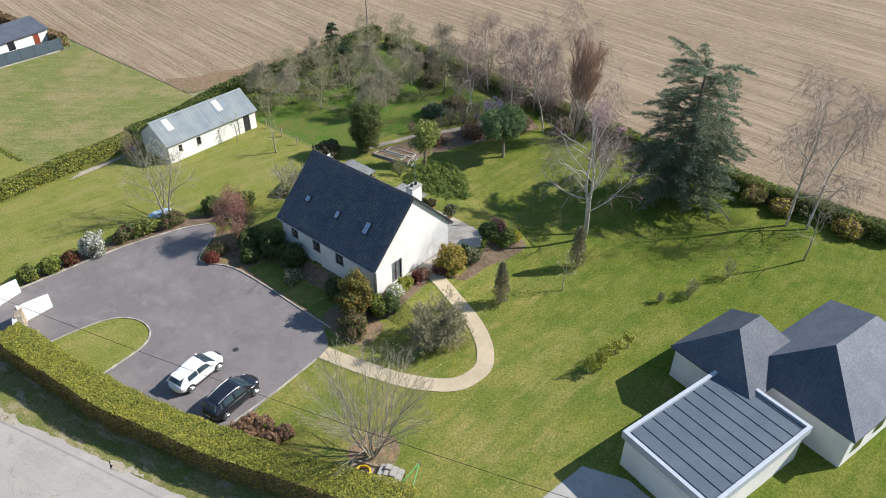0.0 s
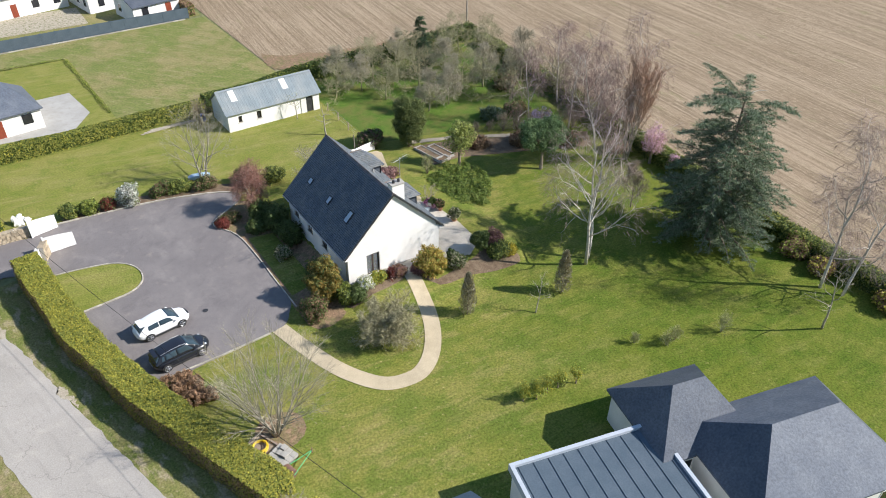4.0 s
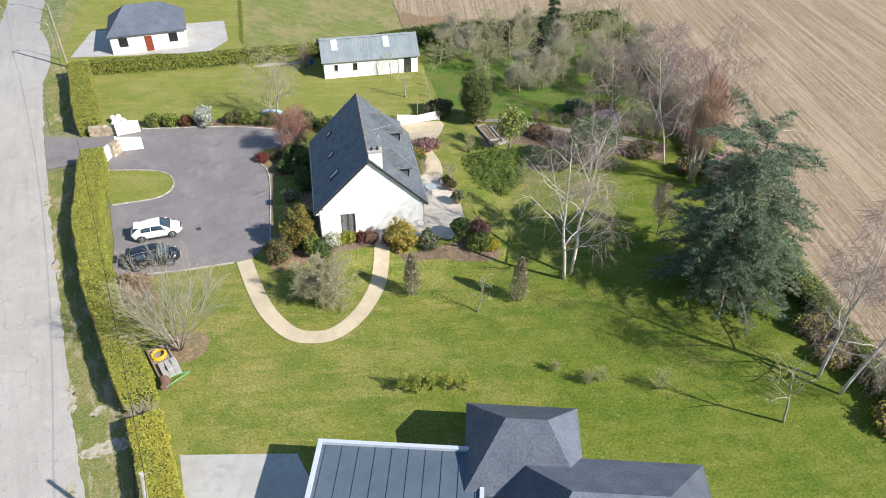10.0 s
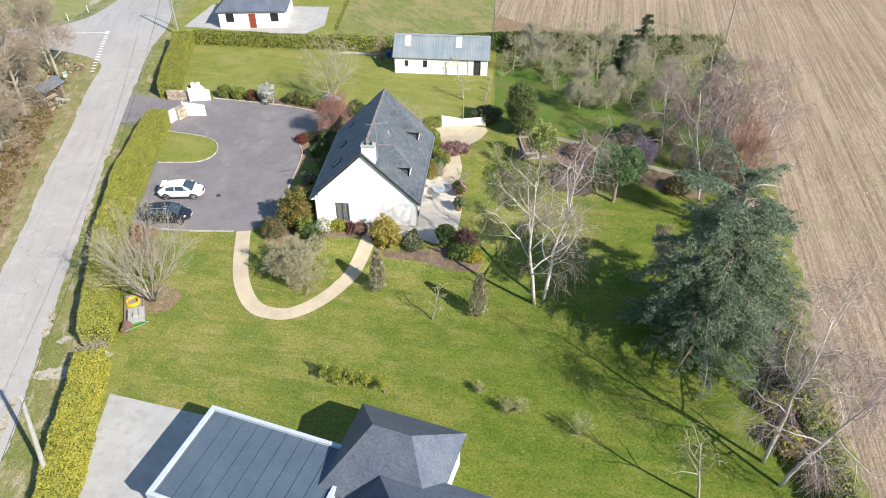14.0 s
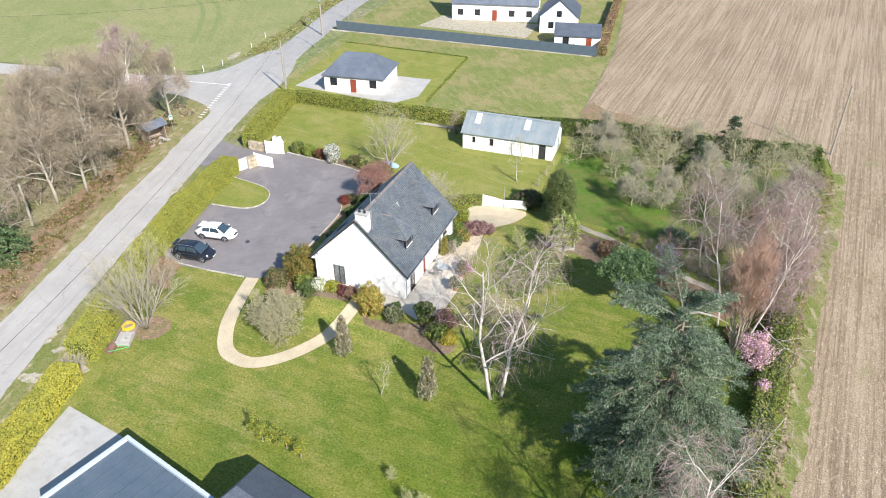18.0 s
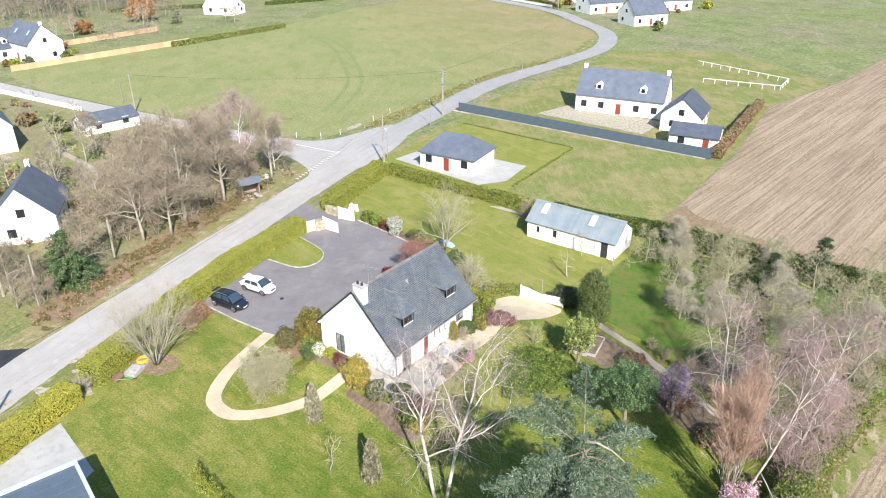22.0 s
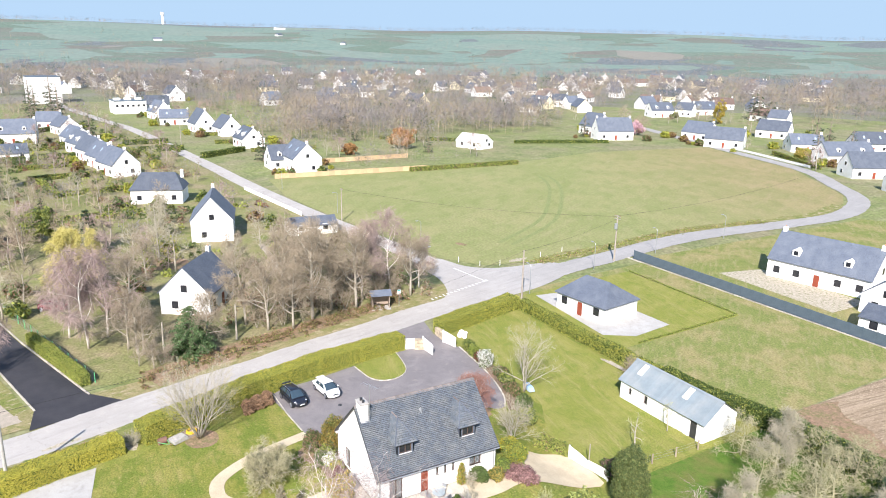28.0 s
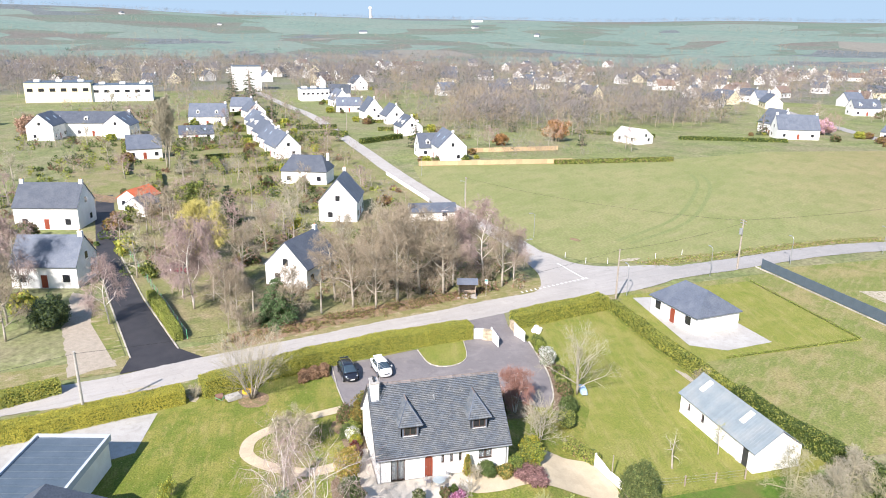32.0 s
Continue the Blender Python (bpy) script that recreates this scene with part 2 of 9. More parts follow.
M["far_ground"] = layered("far_ground", (0.175, 0.197, 0.076), [(30, 30, 0, (0.212, 0.188, 0.113), 0.42, 0.62, 0.9), (9, 9, 0, (0.122, 0.15, 0.058), 0.46, 0.64, 0.7), (4, 6, 20, (0.28, 0.25, 0.155), 0.52, 0.7, 0.6)], 0.9, 0.35, relief=0.0)
# the blue-grey cast of distance haze is put into this base colour
M["hazy_far_fields"] = mat("hazy_far_fields", (0.12, 0.165, 0.125), (0.15, 0.18, 0.14), 190.0, 9.0, 0.95, 0.0, vary=0.2, spec=0.05, c3=(0.15, 0.14, 0.12), size3=380.0)
M["asphalt_drive"] = layered("asphalt_drive", (0.172, 0.156, 0.152), [(4.2, 4.2, 0, (0.205, 0.186, 0.178), 0.44, 0.58, 0.8), (1.6, 3.6, 12, (0.25, 0.228, 0.214), 0.54, 0.68, 0.5), (1.4, 3.0, -50, (0.14, 0.127, 0.126), 0.52, 0.66, 0.55), (0.5, 0.5, 0, (0.14, 0.127, 0.126), 0.53, 0.68, 0.4), (1.1, 1.1, 0, (0.28, 0.245, 0.215), 0.6, 0.72, 0.5)], 0.09, 0.16, 0.85, 0.3, 0.3)
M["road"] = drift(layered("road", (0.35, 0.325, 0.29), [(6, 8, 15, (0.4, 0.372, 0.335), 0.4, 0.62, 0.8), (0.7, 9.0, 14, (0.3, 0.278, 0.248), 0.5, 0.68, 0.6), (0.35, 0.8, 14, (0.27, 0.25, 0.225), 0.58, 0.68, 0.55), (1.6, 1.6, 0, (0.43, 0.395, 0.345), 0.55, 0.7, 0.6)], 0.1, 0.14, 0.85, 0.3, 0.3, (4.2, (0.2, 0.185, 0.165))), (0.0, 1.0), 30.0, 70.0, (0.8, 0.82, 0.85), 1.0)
M["new_asphalt"] = mat("new_asphalt", (0.03, 0.03, 0.034), (0.045, 0.043, 0.046), 3.0, 0.04, 0.75, 0.3, vary=0.15)
M["gardens"] = layered("gardens", (0.19, 0.19, 0.075), [(12, 12, 0, (0.235, 0.195, 0.115), 0.42, 0.58, 0.9), (4.5, 4.5, 0, (0.135, 0.16, 0.05), 0.46, 0.64, 0.7), (2.2, 3.4, 20, (0.29, 0.235, 0.145), 0.54, 0.7, 0.7), (1.0, 1.0, 0, (0.11, 0.115, 0.048), 0.55, 0.7, 0.55)], 0.35, 0.36)
M["gravel"] = mat("gravel", (0.47, 0.39, 0.265), (0.52, 0.435, 0.3), 1.0, 0.03, 0.95, 0.4, vary=0.16, spec=0.1, c3=(0.42, 0.35, 0.24), size3=2.5)
M["terrace"] = mat("terrace", (0.52, 0.47, 0.39), (0.57, 0.515, 0.43), 0.8, 0.06, 0.85, 0.2, vary=0.12, c3=(0.43, 0.385, 0.315), size3=2.5)
M["paving"] = layered("paving", (0.35, 0.335, 0.305), [(2.5, 2.5, 0, (0.4, 0.385, 0.355), 0.42, 0.6, 0.8), (0.8, 0.8, 0, (0.3, 0.285, 0.255), 0.52, 0.66, 0.6), (1.4, 1.4, 0, (0.26, 0.245, 0.215), 0.58, 0.7, 0.5)], 0.06, 0.12, 0.85, 0.3, 0.2)
M["edging"] = mat("edging", (0.4, 0.37, 0.31), (0.34, 0.31, 0.26), 0.5, 0.05, 0.9, 0.2, each=True, vary=0.18)
M["soil"] = mat("soil", (0.13, 0.09, 0.06), (0.2, 0.15, 0.1), 0.6, 0.08, 0.95, 0.7, vary=0.3, spec=0.1)
M["scrub_ground"] = layered("scrub_ground", (0.22, 0.15, 0.095), [(2.2, 2.2, 0, (0.16, 0.15, 0.065), 0.45, 0.6, 0.8), (0.5, 0.6, 0, (0.3, 0.19, 0.125), 0.48, 0.62, 0.8), (0.4, 0.4, 0, (0.1, 0.085, 0.05), 0.54, 0.66, 0.7)], 0.16, 0.4)
M["render"] = mat("render", (0.82, 0.8, 0.76), (0.78, 0.76, 0.72), 1.5, 0.05, 0.85, 0.25, vary=0.05, c3=(0.72, 0.7, 0.66), size3=3.0)
M["render_cream"] = mat("render_cream", (0.72, 0.63, 0.42), (0.68, 0.6, 0.42), 2.0, 0.1, 0.85, 0.1, vary=0.05)
M["render_grey"] = mat("render_grey", (0.62, 0.6, 0.57), (0.55, 0.53, 0.5), 2.0, 0.1, 0.85, 0.1, vary=0.06)
M["white_paint"] = mat("white_paint", (0.8, 0.79, 0.77), (0.76, 0.75, 0.72), 0.8, 0.05, 0.5, 0.05, vary=0.04)
M["lush"] = mat("lush", (0.065, 0.125, 0.018), (0.095, 0.15, 0.026), 0.6, 0.08, 0.9, 0.6, vary=0.4, spec=0.1, c3=(0.13, 0.135, 0.038), size3=3.0)
M["dust"] = mat("dust", (0.36, 0.31, 0.245), (0.3, 0.26, 0.2), 0.7, 0.05, 0.95, 0.4, vary=0.2, spec=0.1)
M["grit"] = layered("grit", (0.36, 0.315, 0.24), [(0.5, 0.5, 0, (0.44, 0.39, 0.31), 0.45, 0.62, 0.8), (0.4, 0.5, 0, (0.17, 0.17, 0.07), 0.5, 0.62, 0.8)], 0.08, 0.25)
M["track"] = mat("track", (0.17, 0.2, 0.075), (0.2, 0.215, 0.09), 2.0, 0.3, 0.95, 0.3, vary=0.25, spec=0.1)
M["slate"] = mat("slate", (0.1, 0.118, 0.135), (0.125, 0.14, 0.155), 1.6, 0.05, 0.5, 0.3, island=True, vary=0.13, spec=0.4, c3=(0.155, 0.162, 0.16), size3=0.8)
M["slate_far"] = mat("slate_far", (0.078, 0.091, 0.115), (0.105, 0.118, 0.14), 1.5, 0.15, 0.6, 0.2, each=True, vary=0.22, spec=0.3)
M["ridge_tile"] = mat("ridge_tile", (0.2, 0.16, 0.14), (0.15, 0.13, 0.12), 0.4, 0.05, 0.8, 0.2, each=True, vary=0.2)
M["tile_red"] = mat("tile_red", (0.55, 0.13, 0.05), (0.45, 0.12, 0.06), 1.0, 0.1, 0.8, 0.2, vary=0.2)
M["zinc"] = mat("zinc", (0.085, 0.115, 0.142), (0.105, 0.135, 0.163), 1.2, 0.1, 0.55, 0.05, metal=0.2, vary=0.1, spec=0.3)
M["steel_roof"] = mat("steel_roof", (0.185, 0.22, 0.235), (0.215, 0.25, 0.262), 1.2, 0.25, 0.6, 0.05, metal=0.05, each=True, vary=0.04, spec=0.25, c3=(0.24, 0.262, 0.262), size3=2.2)
M["translucent"] = mat("translucent", (0.66, 0.66, 0.62), (0.72, 0.72, 0.66), 1.0, 0.06, 0.5, 0.05, vary=0.06)
M["stone"] = mat("stone", (0.36, 0.29, 0.2), (0.44, 0.37, 0.27), 0.3, 0.05, 0.9, 0.5, each=True, vary=0.25)
M["concrete"] = mat("concrete", (0.4, 0.38, 0.34), (0.33, 0.31, 0.28), 0.6, 0.05, 0.9, 0.3, vary=0.15)
M["glass"] = mat("glass", (0.7, 0.75, 0.78), None, 1.0, 0.5, 0.04, 0.0, vary=0.02, spec=0.5, trans=0.85)
# pale blue base colour paints the sky's reflection into the panes
M["sky_reflection_glass"] = mat("sky_reflection_glass", (0.34, 0.42, 0.5), (0.38, 0.46, 0.54), 1.0, 0.5, 0.05, 0.0, vary=0.02, spec=0.7)
M["dark_glass"] = mat("dark_glass", (0.02, 0.022, 0.026), (0.03, 0.03, 0.034), 1.0, 0.5, 0.06, 0.0, vary=0.05, spec=0.6)
M["frame_brown"] = mat("frame_brown", (0.07, 0.045, 0.035), (0.09, 0.06, 0.045), 0.5, 0.03, 0.55, 0.1, vary=0.15)
M["door_red"] = mat("door_red", (0.2, 0.045, 0.025), (0.25, 0.06, 0.03), 0.5, 0.03, 0.5, 0.1, vary=0.15)
M["curtain"] = mat("curtain", (0.5, 0.45, 0.4), (0.42, 0.37, 0.33), 0.2, 0.05, 0.9, 0.1, vary=0.15)
M["dark_metal"] = mat("dark_metal", (0.05, 0.052, 0.056), (0.07, 0.07, 0.072), 0.5, 0.05, 0.5, 0.05, metal=0.4, vary=0.1)
M["galv"] = mat("galv", (0.45, 0.46, 0.47), (0.4, 0.41, 0.42), 0.5, 0.05, 0.45, 0.05, metal=0.7, vary=0.1)
M["galv_paint"] = mat("galv_paint", (0.4, 0.44, 0.48), (0.45, 0.48, 0.52), 0.8, 0.05, 0.5, 0.05, vary=0.06)
M["roof_brown"] = mat("roof_brown", (0.2, 0.13, 0.1), (0.16, 0.12, 0.1), 1.5, 0.3, 0.8, 0, each=True, vary=0.25)
M["wood_pole"] = mat("wood_pole", (0.33, 0.29, 0.24), (0.26, 0.22, 0.18), 0.5, 0.04, 0.9, 0.3, vary=0.2)
M["fence_wood"] = mat("fence_wood", (0.46, 0.32, 0.18), (0.5, 0.36, 0.21), 0.8, 0.05, 0.85, 0.2, each=True, vary=0.12)
M["old_wood"] = mat("old_wood", (0.3, 0.24, 0.18), (0.24, 0.19, 0.15), 0.4, 0.04, 0.9, 0.3, each=True, vary=0.2)
M["line_white"] = mat("line_white", (0.7, 0.69, 0.66), (0.6, 0.59, 0.56), 0.3, 0.04, 0.8, 0.1, vary=0.1)
M["bark"] = mat("bark", (0.2, 0.16, 0.12), (0.26, 0.22, 0.17), 0.3, 0.04, 0.95, 0.4, vary=0.25, spec=0.1)
M["bark_birch"] = mat("bark_birch", (0.6, 0.55, 0.48), (0.42, 0.37, 0.32), 0.35, 0.05, 0.8, 0.3, vary=0.25, spec=0.2)
M["bark_grey"] = mat("bark_grey", (0.38, 0.34, 0.27), (0.3, 0.27, 0.22), 0.3, 0.04, 0.95, 0.4, vary=0.25, spec=0.1)
M["twig"] = mat("twig", (0.31, 0.255, 0.18), (0.25, 0.205, 0.145), 0.6, 0.1, 0.9, 0, vary=0.2, spec=0.1)
M["twig_pale"] = mat("twig_pale", (0.36, 0.325, 0.24), (0.3, 0.27, 0.19), 0.6, 0.1, 0.9, 0, vary=0.2, spec=0.1)
M["twig_birch"] = mat("twig_birch", (0.34, 0.255, 0.225), (0.28, 0.21, 0.185), 0.8, 0.1, 0.9, 0, vary=0.2, spec=0.1)
M["twig_olive"] = mat("twig_olive", (0.345, 0.315, 0.195), (0.275, 0.255, 0.15), 0.6, 0.1, 0.9, 0, vary=0.2, spec=0.1)
M["twig_red"] = mat("twig_red", (0.45, 0.3, 0.215), (0.38, 0.245, 0.175), 0.6, 0.1, 0.9, 0, vary=0.2, spec=0.1)
M["twig_wine"] = mat("twig_wine", (0.3, 0.16, 0.125), (0.24, 0.13, 0.1), 0.6, 0.1, 0.9, 0, vary=0.2, spec=0.1)
M["twig_willow"] = mat("twig_willow", (0.5, 0.43, 0.13), (0.43, 0.38, 0.13), 0.6, 0.1, 0.9, 0, vary=0.2, spec=0.1)
M["twig_plum"] = mat("twig_plum", (0.32, 0.23, 0.205), (0.26, 0.185, 0.165), 0.6, 0.1, 0.9, 0, vary=0.2, spec=0.1)
M["twig_green"] = mat("twig_green", (0.34, 0.345, 0.16), (0.28, 0.28, 0.13), 0.6, 0.1, 0.9, 0, vary=0.2, spec=0.1)


def leaf(name, c1, c2, rough=0.6, vary=0.3, size=0.7):
    M[name] = m = mat(name, c1, c2, size, 0.15, rough, 0, island=True, vary=vary, spec=0.25)
    t = m.node_tree
    bsdf = t.nodes["Principled BSDF"]
    thin = t.nodes.new("ShaderNodeBsdfTranslucent")
    both = t.nodes.new("ShaderNodeMixShader")
    both.inputs[0].default_value = 0.38
    t.links.new(bsdf.inputs["Base Color"].links[0].from_socket, thin.inputs[0])
    t.links.new(bsdf.outputs[0], both.inputs[1])
    t.links.new(thin.outputs[0], both.inputs[2])
    t.links.new(both.outputs[0], t.nodes["Material Output"].inputs[0])


leaf("hedge_leaf", (0.255, 0.29, 0.062), (0.325, 0.335, 0.08), vary=0.18)
leaf("hedge_yellow", (0.42, 0.395, 0.062), (0.5, 0.45, 0.075), vary=0.18)
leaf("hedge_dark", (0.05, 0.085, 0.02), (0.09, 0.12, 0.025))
leaf("laurel_leaf", (0.09, 0.13, 0.042), (0.125, 0.16, 0.055))
leaf("laurel_light", (0.19, 0.21, 0.07), (0.15, 0.18, 0.055))
leaf("cedar_leaf", (0.25, 0.305, 0.2), (0.125, 0.168, 0.105))
leaf("pine_leaf", (0.06, 0.105, 0.04), (0.085, 0.13, 0.05))
leaf("round_pine_leaf", (0.2, 0.28, 0.12), (0.13, 0.21, 0.085))
leaf("juniper_leaf", (0.16, 0.225, 0.045), (0.11, 0.17, 0.035))
leaf("magnolia_leaf", (0.36, 0.39, 0.115), (0.26, 0.3, 0.09))
leaf("copper_leaf", (0.3, 0.19, 0.045), (0.2, 0.19, 0.05))
leaf("golden_leaf", (0.45, 0.32, 0.08), (0.36, 0.28, 0.07))
leaf("shrub_leaf", (0.08, 0.125, 0.032), (0.125, 0.155, 0.05))
leaf("bright_leaf", (0.24, 0.3, 0.05), (0.28, 0.3, 0.07))
leaf("yellow_leaf", (0.4, 0.33, 0.03), (0.35, 0.3, 0.04))
leaf("red_leaf", (0.2, 0.045, 0.03), (0.15, 0.05, 0.04))
leaf("purple_leaf", (0.22, 0.11, 0.11), (0.17, 0.095, 0.09))
leaf("heather_leaf", (0.34, 0.2, 0.18), (0.28, 0.17, 0.15))
leaf("brown_leaf", (0.27, 0.17, 0.1), (0.21, 0.13, 0.085))
leaf("rust_leaf", (0.42, 0.27, 0.16), (0.34, 0.21, 0.125))
leaf("white_flower", (0.72, 0.7, 0.66), (0.55, 0.56, 0.48))
leaf("pink_flower", (0.74, 0.5, 0.62), (0.66, 0.42, 0.55))
leaf("magenta_flower", (0.38, 0.08, 0.2), (0.3, 0.08, 0.18))
leaf("violet_flower", (0.5, 0.4, 0.58), (0.38, 0.3, 0.46))
leaf("grey_leaf", (0.36, 0.34, 0.22), (0.3, 0.28, 0.18))
leaf("cypress_brown", (0.29, 0.24, 0.12), (0.22, 0.2, 0.09))
leaf("willow_leaf", (0.58, 0.5, 0.09), (0.5, 0.44, 0.11))
leaf("orange_leaf", (0.4, 0.22, 0.08), (0.34, 0.2, 0.09))
leaf("far_conifer", (0.035, 0.06, 0.035), (0.05, 0.075, 0.04))
leaf("far_wood", (0.285, 0.252, 0.238), (0.23, 0.205, 0.195), vary=0.16, size=14)
leaf("bracken", (0.36, 0.24, 0.14), (0.28, 0.2, 0.11))
leaf("grass_blade", (0.15, 0.19, 0.04), (0.2, 0.2, 0.06))

# ------------------------------------------------------------------ building blocks


def smooth(a, b, x):
    u = min(1.0, max(0.0, (x - a) / (b - a)))
    return u * u * (3 - 2 * u)


def lift(x, y):
    """Height of the ground: a low mound carries the house and its terrace."""
    dx = (-3.2 - x) * 2.2 if x < -3.2 else max(0.0, x - 8.6)
    dy = max(-0.6 - y, 0.0, y - 13.5)
    return 1.1 * (1 - smooth(0, 5.5, math.hypot(dx, dy)))


class Geo:
    """Collects faces for one mesh."""

    def __init__(self):
        self.v, self.f, self.m = [], [], []

    def add(self, verts, faces, mi=0):
        n = len(self.v)
        self.v += [tuple(v) for v in verts]
        self.f += [tuple(i + n for i in f) for f in faces]
        self.m += [mi] * len(faces)
        return self

    def box(self, x0, x1, y0, y1, z0, z1, mi=0):
        v = [(x, y, z) for z in (z0, z1) for y in (y0, y1) for x in (x0, x1)]
        return self.add(v, [(0, 2, 3, 1), (4, 5, 7, 6), (0, 1, 5, 4), (2, 6, 7, 3), (0, 4, 6, 2), (1, 3, 7, 5)], mi)

    def prism(self, poly, z0, z1, mi=0):
        n = len(poly)
        v = [(x, y, z0) for x, y in poly] + [(x, y, z1) for x, y in poly]
        f = [tuple(range(n - 1, -1, -1)), tuple(range(n, 2 * n))]
        f += [(i, (i + 1) % n, n + (i + 1) % n, n + i) for i in range(n)]
        return self.add(v, f, mi)

    def across(self, poly, y0, y1, mi=0):
        """A profile in x and z, drawn out along y."""
        n = len(poly)
        v = [(x, y0, z) for x, z in poly] + [(x, y1, z) for x, z in poly]
        f = [tuple(range(n)), tuple(range(2 * n - 1, n - 1, -1))]
        f += [(i, n + i, n + (i + 1) % n, (i + 1) % n) for i in range(n)]
        return self.add(v, f, mi)

    def tube(self, pts, radii, k=6, mi=0, cap=True):
        v, f = [], []
        for i, p in enumerate(pts):
            p = Vector(p)
            a = Vector(pts[max(0, i - 1)])
            b = Vector(pts[min(len(pts) - 1, i + 1)])
            d = (b - a).normalized() if (b - a).length > 1e-9 else Vector((0, 0, 1))
            s = d.cross(Vector((0.31, 0.95, 0.05)))
            s = s.normalized() if s.length > 1e-4 else Vector((1, 0, 0))
            u = d.cross(s)
            for j in range(k):
                an = 2 * math.pi * j / k
                v.append(p + (s * math.cos(an) + u * math.sin(an)) * radii[i])
        for i in range(len(pts) - 1):
            for j in range(k):
                f.append((i * k + j, i * k + (j + 1) % k, (i + 1) * k + (j + 1) % k, (i + 1) * k + j))
        if cap:
            f.append(tuple(range(k - 1, -1, -1)))
            f.append(tuple((len(pts) - 1) * k + j for j in range(k)))
        return self.add(v, f, mi)

    def ball(self, c, r, n=8, mi=0, squash=1.0):
        v, f = [], []
        for i in range(n + 1):
            th = math.pi * i / n
            for j in range(2 * n):
                ph = math.pi * j / n
                v.append((c[0] + r * math.sin(th) * math.cos(ph), c[1] + r * math.sin(th) * math.sin(ph), c[2] + squash * r * math.cos(th)))
        for i in range(n):
            for j in range(2 * n):
                f.append((i * 2 * n + j, (i + 1) * 2 * n + j, (i + 1) * 2 * n + (j + 1) % (2 * n), i * 2 * n + (j + 1) % (2 * n)))
        return self.add(v, f, mi)

    def mesh(self, name, mats, shade=False):
        me = bpy.data.meshes.new(name)
        me.from_pydata(self.v, [], self.f)
        for m in mats:
            me.materials.append(m)
        if len(mats) > 1:
            me.polygons.foreach_set("material_index", self.m)
        if shade:
            me.polygons.foreach_set("use_smooth", [True] * len(self.f))
        me.validate()
        return me


def part(name, geo, mats, parent=None, label="", shade=False, at=None):
    mats = mats if isinstance(mats, (list, tuple)) else [mats]
    ob = new(name, geo.mesh(name, mats, shade) if isinstance(geo, Geo) else geo)
    ob.parent = parent
    if at is not None:
        ob.matrix_basis = at
    if label:
        ob["label"] = label
    return ob


def thing(name, label, category, at=None, group="", kind=""):
    ob = new(name)
    ob.empty_display_size = 0.3
    if at is not None:
        ob.matrix_basis = at
    return tagged(ob, label, category, group, kind)


def place(x, y, rz=0.0, s=1.0, z=None):
    return Matrix.LocRotScale((x, y, lift(x, y) if z is None else z), Euler((0, 0, radians(rz))), (s, s, s) if not isinstance(s, tuple) else s)


def quads(name, P, U, V, mats, idx=None):
    """A mesh of loose four-cornered leaves with middle P and half-axes U and V."""
    n = len(P)
    co = np.stack([P - U - V * 0.6, P + U * 0.1 - V, P + U + V * 0.6, P - U * 0.1 + V], 1).reshape(-1, 3)
    me = bpy.data.meshes.new(name)
    me.vertices.add(4 * n)
    me.loops.add(4 * n)
    me.polygons.add(n)
    me.vertices.foreach_set("co", co.astype(np.float32).ravel())
    me.loops.foreach_set("vertex_index", np.arange(4 * n, dtype=np.int32))
    me.polygons.foreach_set("loop_start", np.arange(0, 4 * n, 4, dtype=np.int32))
    me.polygons.foreach_set("loop_total", np.full(n, 4, dtype=np.int32))
    for m in (mats if isinstance(mats, (list, tuple)) else [mats]):
        me.materials.append(m)
    if idx is not None:
        me.polygons.foreach_set("material_index", np.asarray(idx, dtype=np.int32))
    me.update()
    me.validate()
    return me


def leaves(name, P, size, mats, rng, idx=None, stretch=1.6, normals=None, droop=0.0):
    """Leaves of about size metres at the points P, turned at random or facing along normals."""
    n = len(P)
    d = rng.normal(size=(n, 3))
    if normals is not None:
        d = normals * 1.3 + d * 0.55
    d /= np.linalg.norm(d, axis=1, keepdims=True) + 1e-9
    a = rng.normal(size=(n, 3))
    a[:, 2] -= droop
    u = a - d * (a * d).sum(1, keepdims=True)
    u /= np.linalg.norm(u, axis=1, keepdims=True) + 1e-9
    v = np.cross(d, u)
    s = size * rng.uniform(0.6, 1.4, (n, 1))
    return quads(name, P, u * s * 0.5 * stretch, v * s * 0.5, mats, idx)


def clumps(rng, centres, radii, per):
    """Points scattered round each centre, and the directions away from it."""
    C = np.repeat(np.asarray(centres, float), per, 0)
    R = np.repeat(np.broadcast_to(np.asarray(radii, float), (len(centres),)), per)[:, None]
    d = rng.normal(size=C.shape)
    d /= np.linalg.norm(d, axis=1, keepdims=True)
    return C + d * R * rng.uniform(0.35, 1.0, (len(C), 1)) ** 0.6, d


def crown_points(rng, rx, ry, rz, cz, n, per, clump, hollow=0.55, low=-0.9):
    """Clump middles over the outer part of an uneven egg."""
    d = rng.normal(size=(n, 3))
    d /= np.linalg.norm(d, axis=1, keepdims=True)
    d = d[d[:, 2] > low]
    lobe = rng.normal(size=(7, 3))
    lobe /= np.linalg.norm(lobe, axis=1, keepdims=True)
    swell = 0.8 + 0.36 * np.clip((d @ lobe.T).max(1, keepdims=True), 0, 1) ** 4
    r = rng.uniform(hollow, 1.0, (len(d), 1)) ** 0.7 * rng.uniform(0.8, 1.12, (len(d), 1)) * swell
    C = d * r * np.array([rx, ry, rz]) + np.array([0, 0, cz])
    return clumps(rng, C, clump * rng.uniform(0.7, 1.3, len(C)), per)

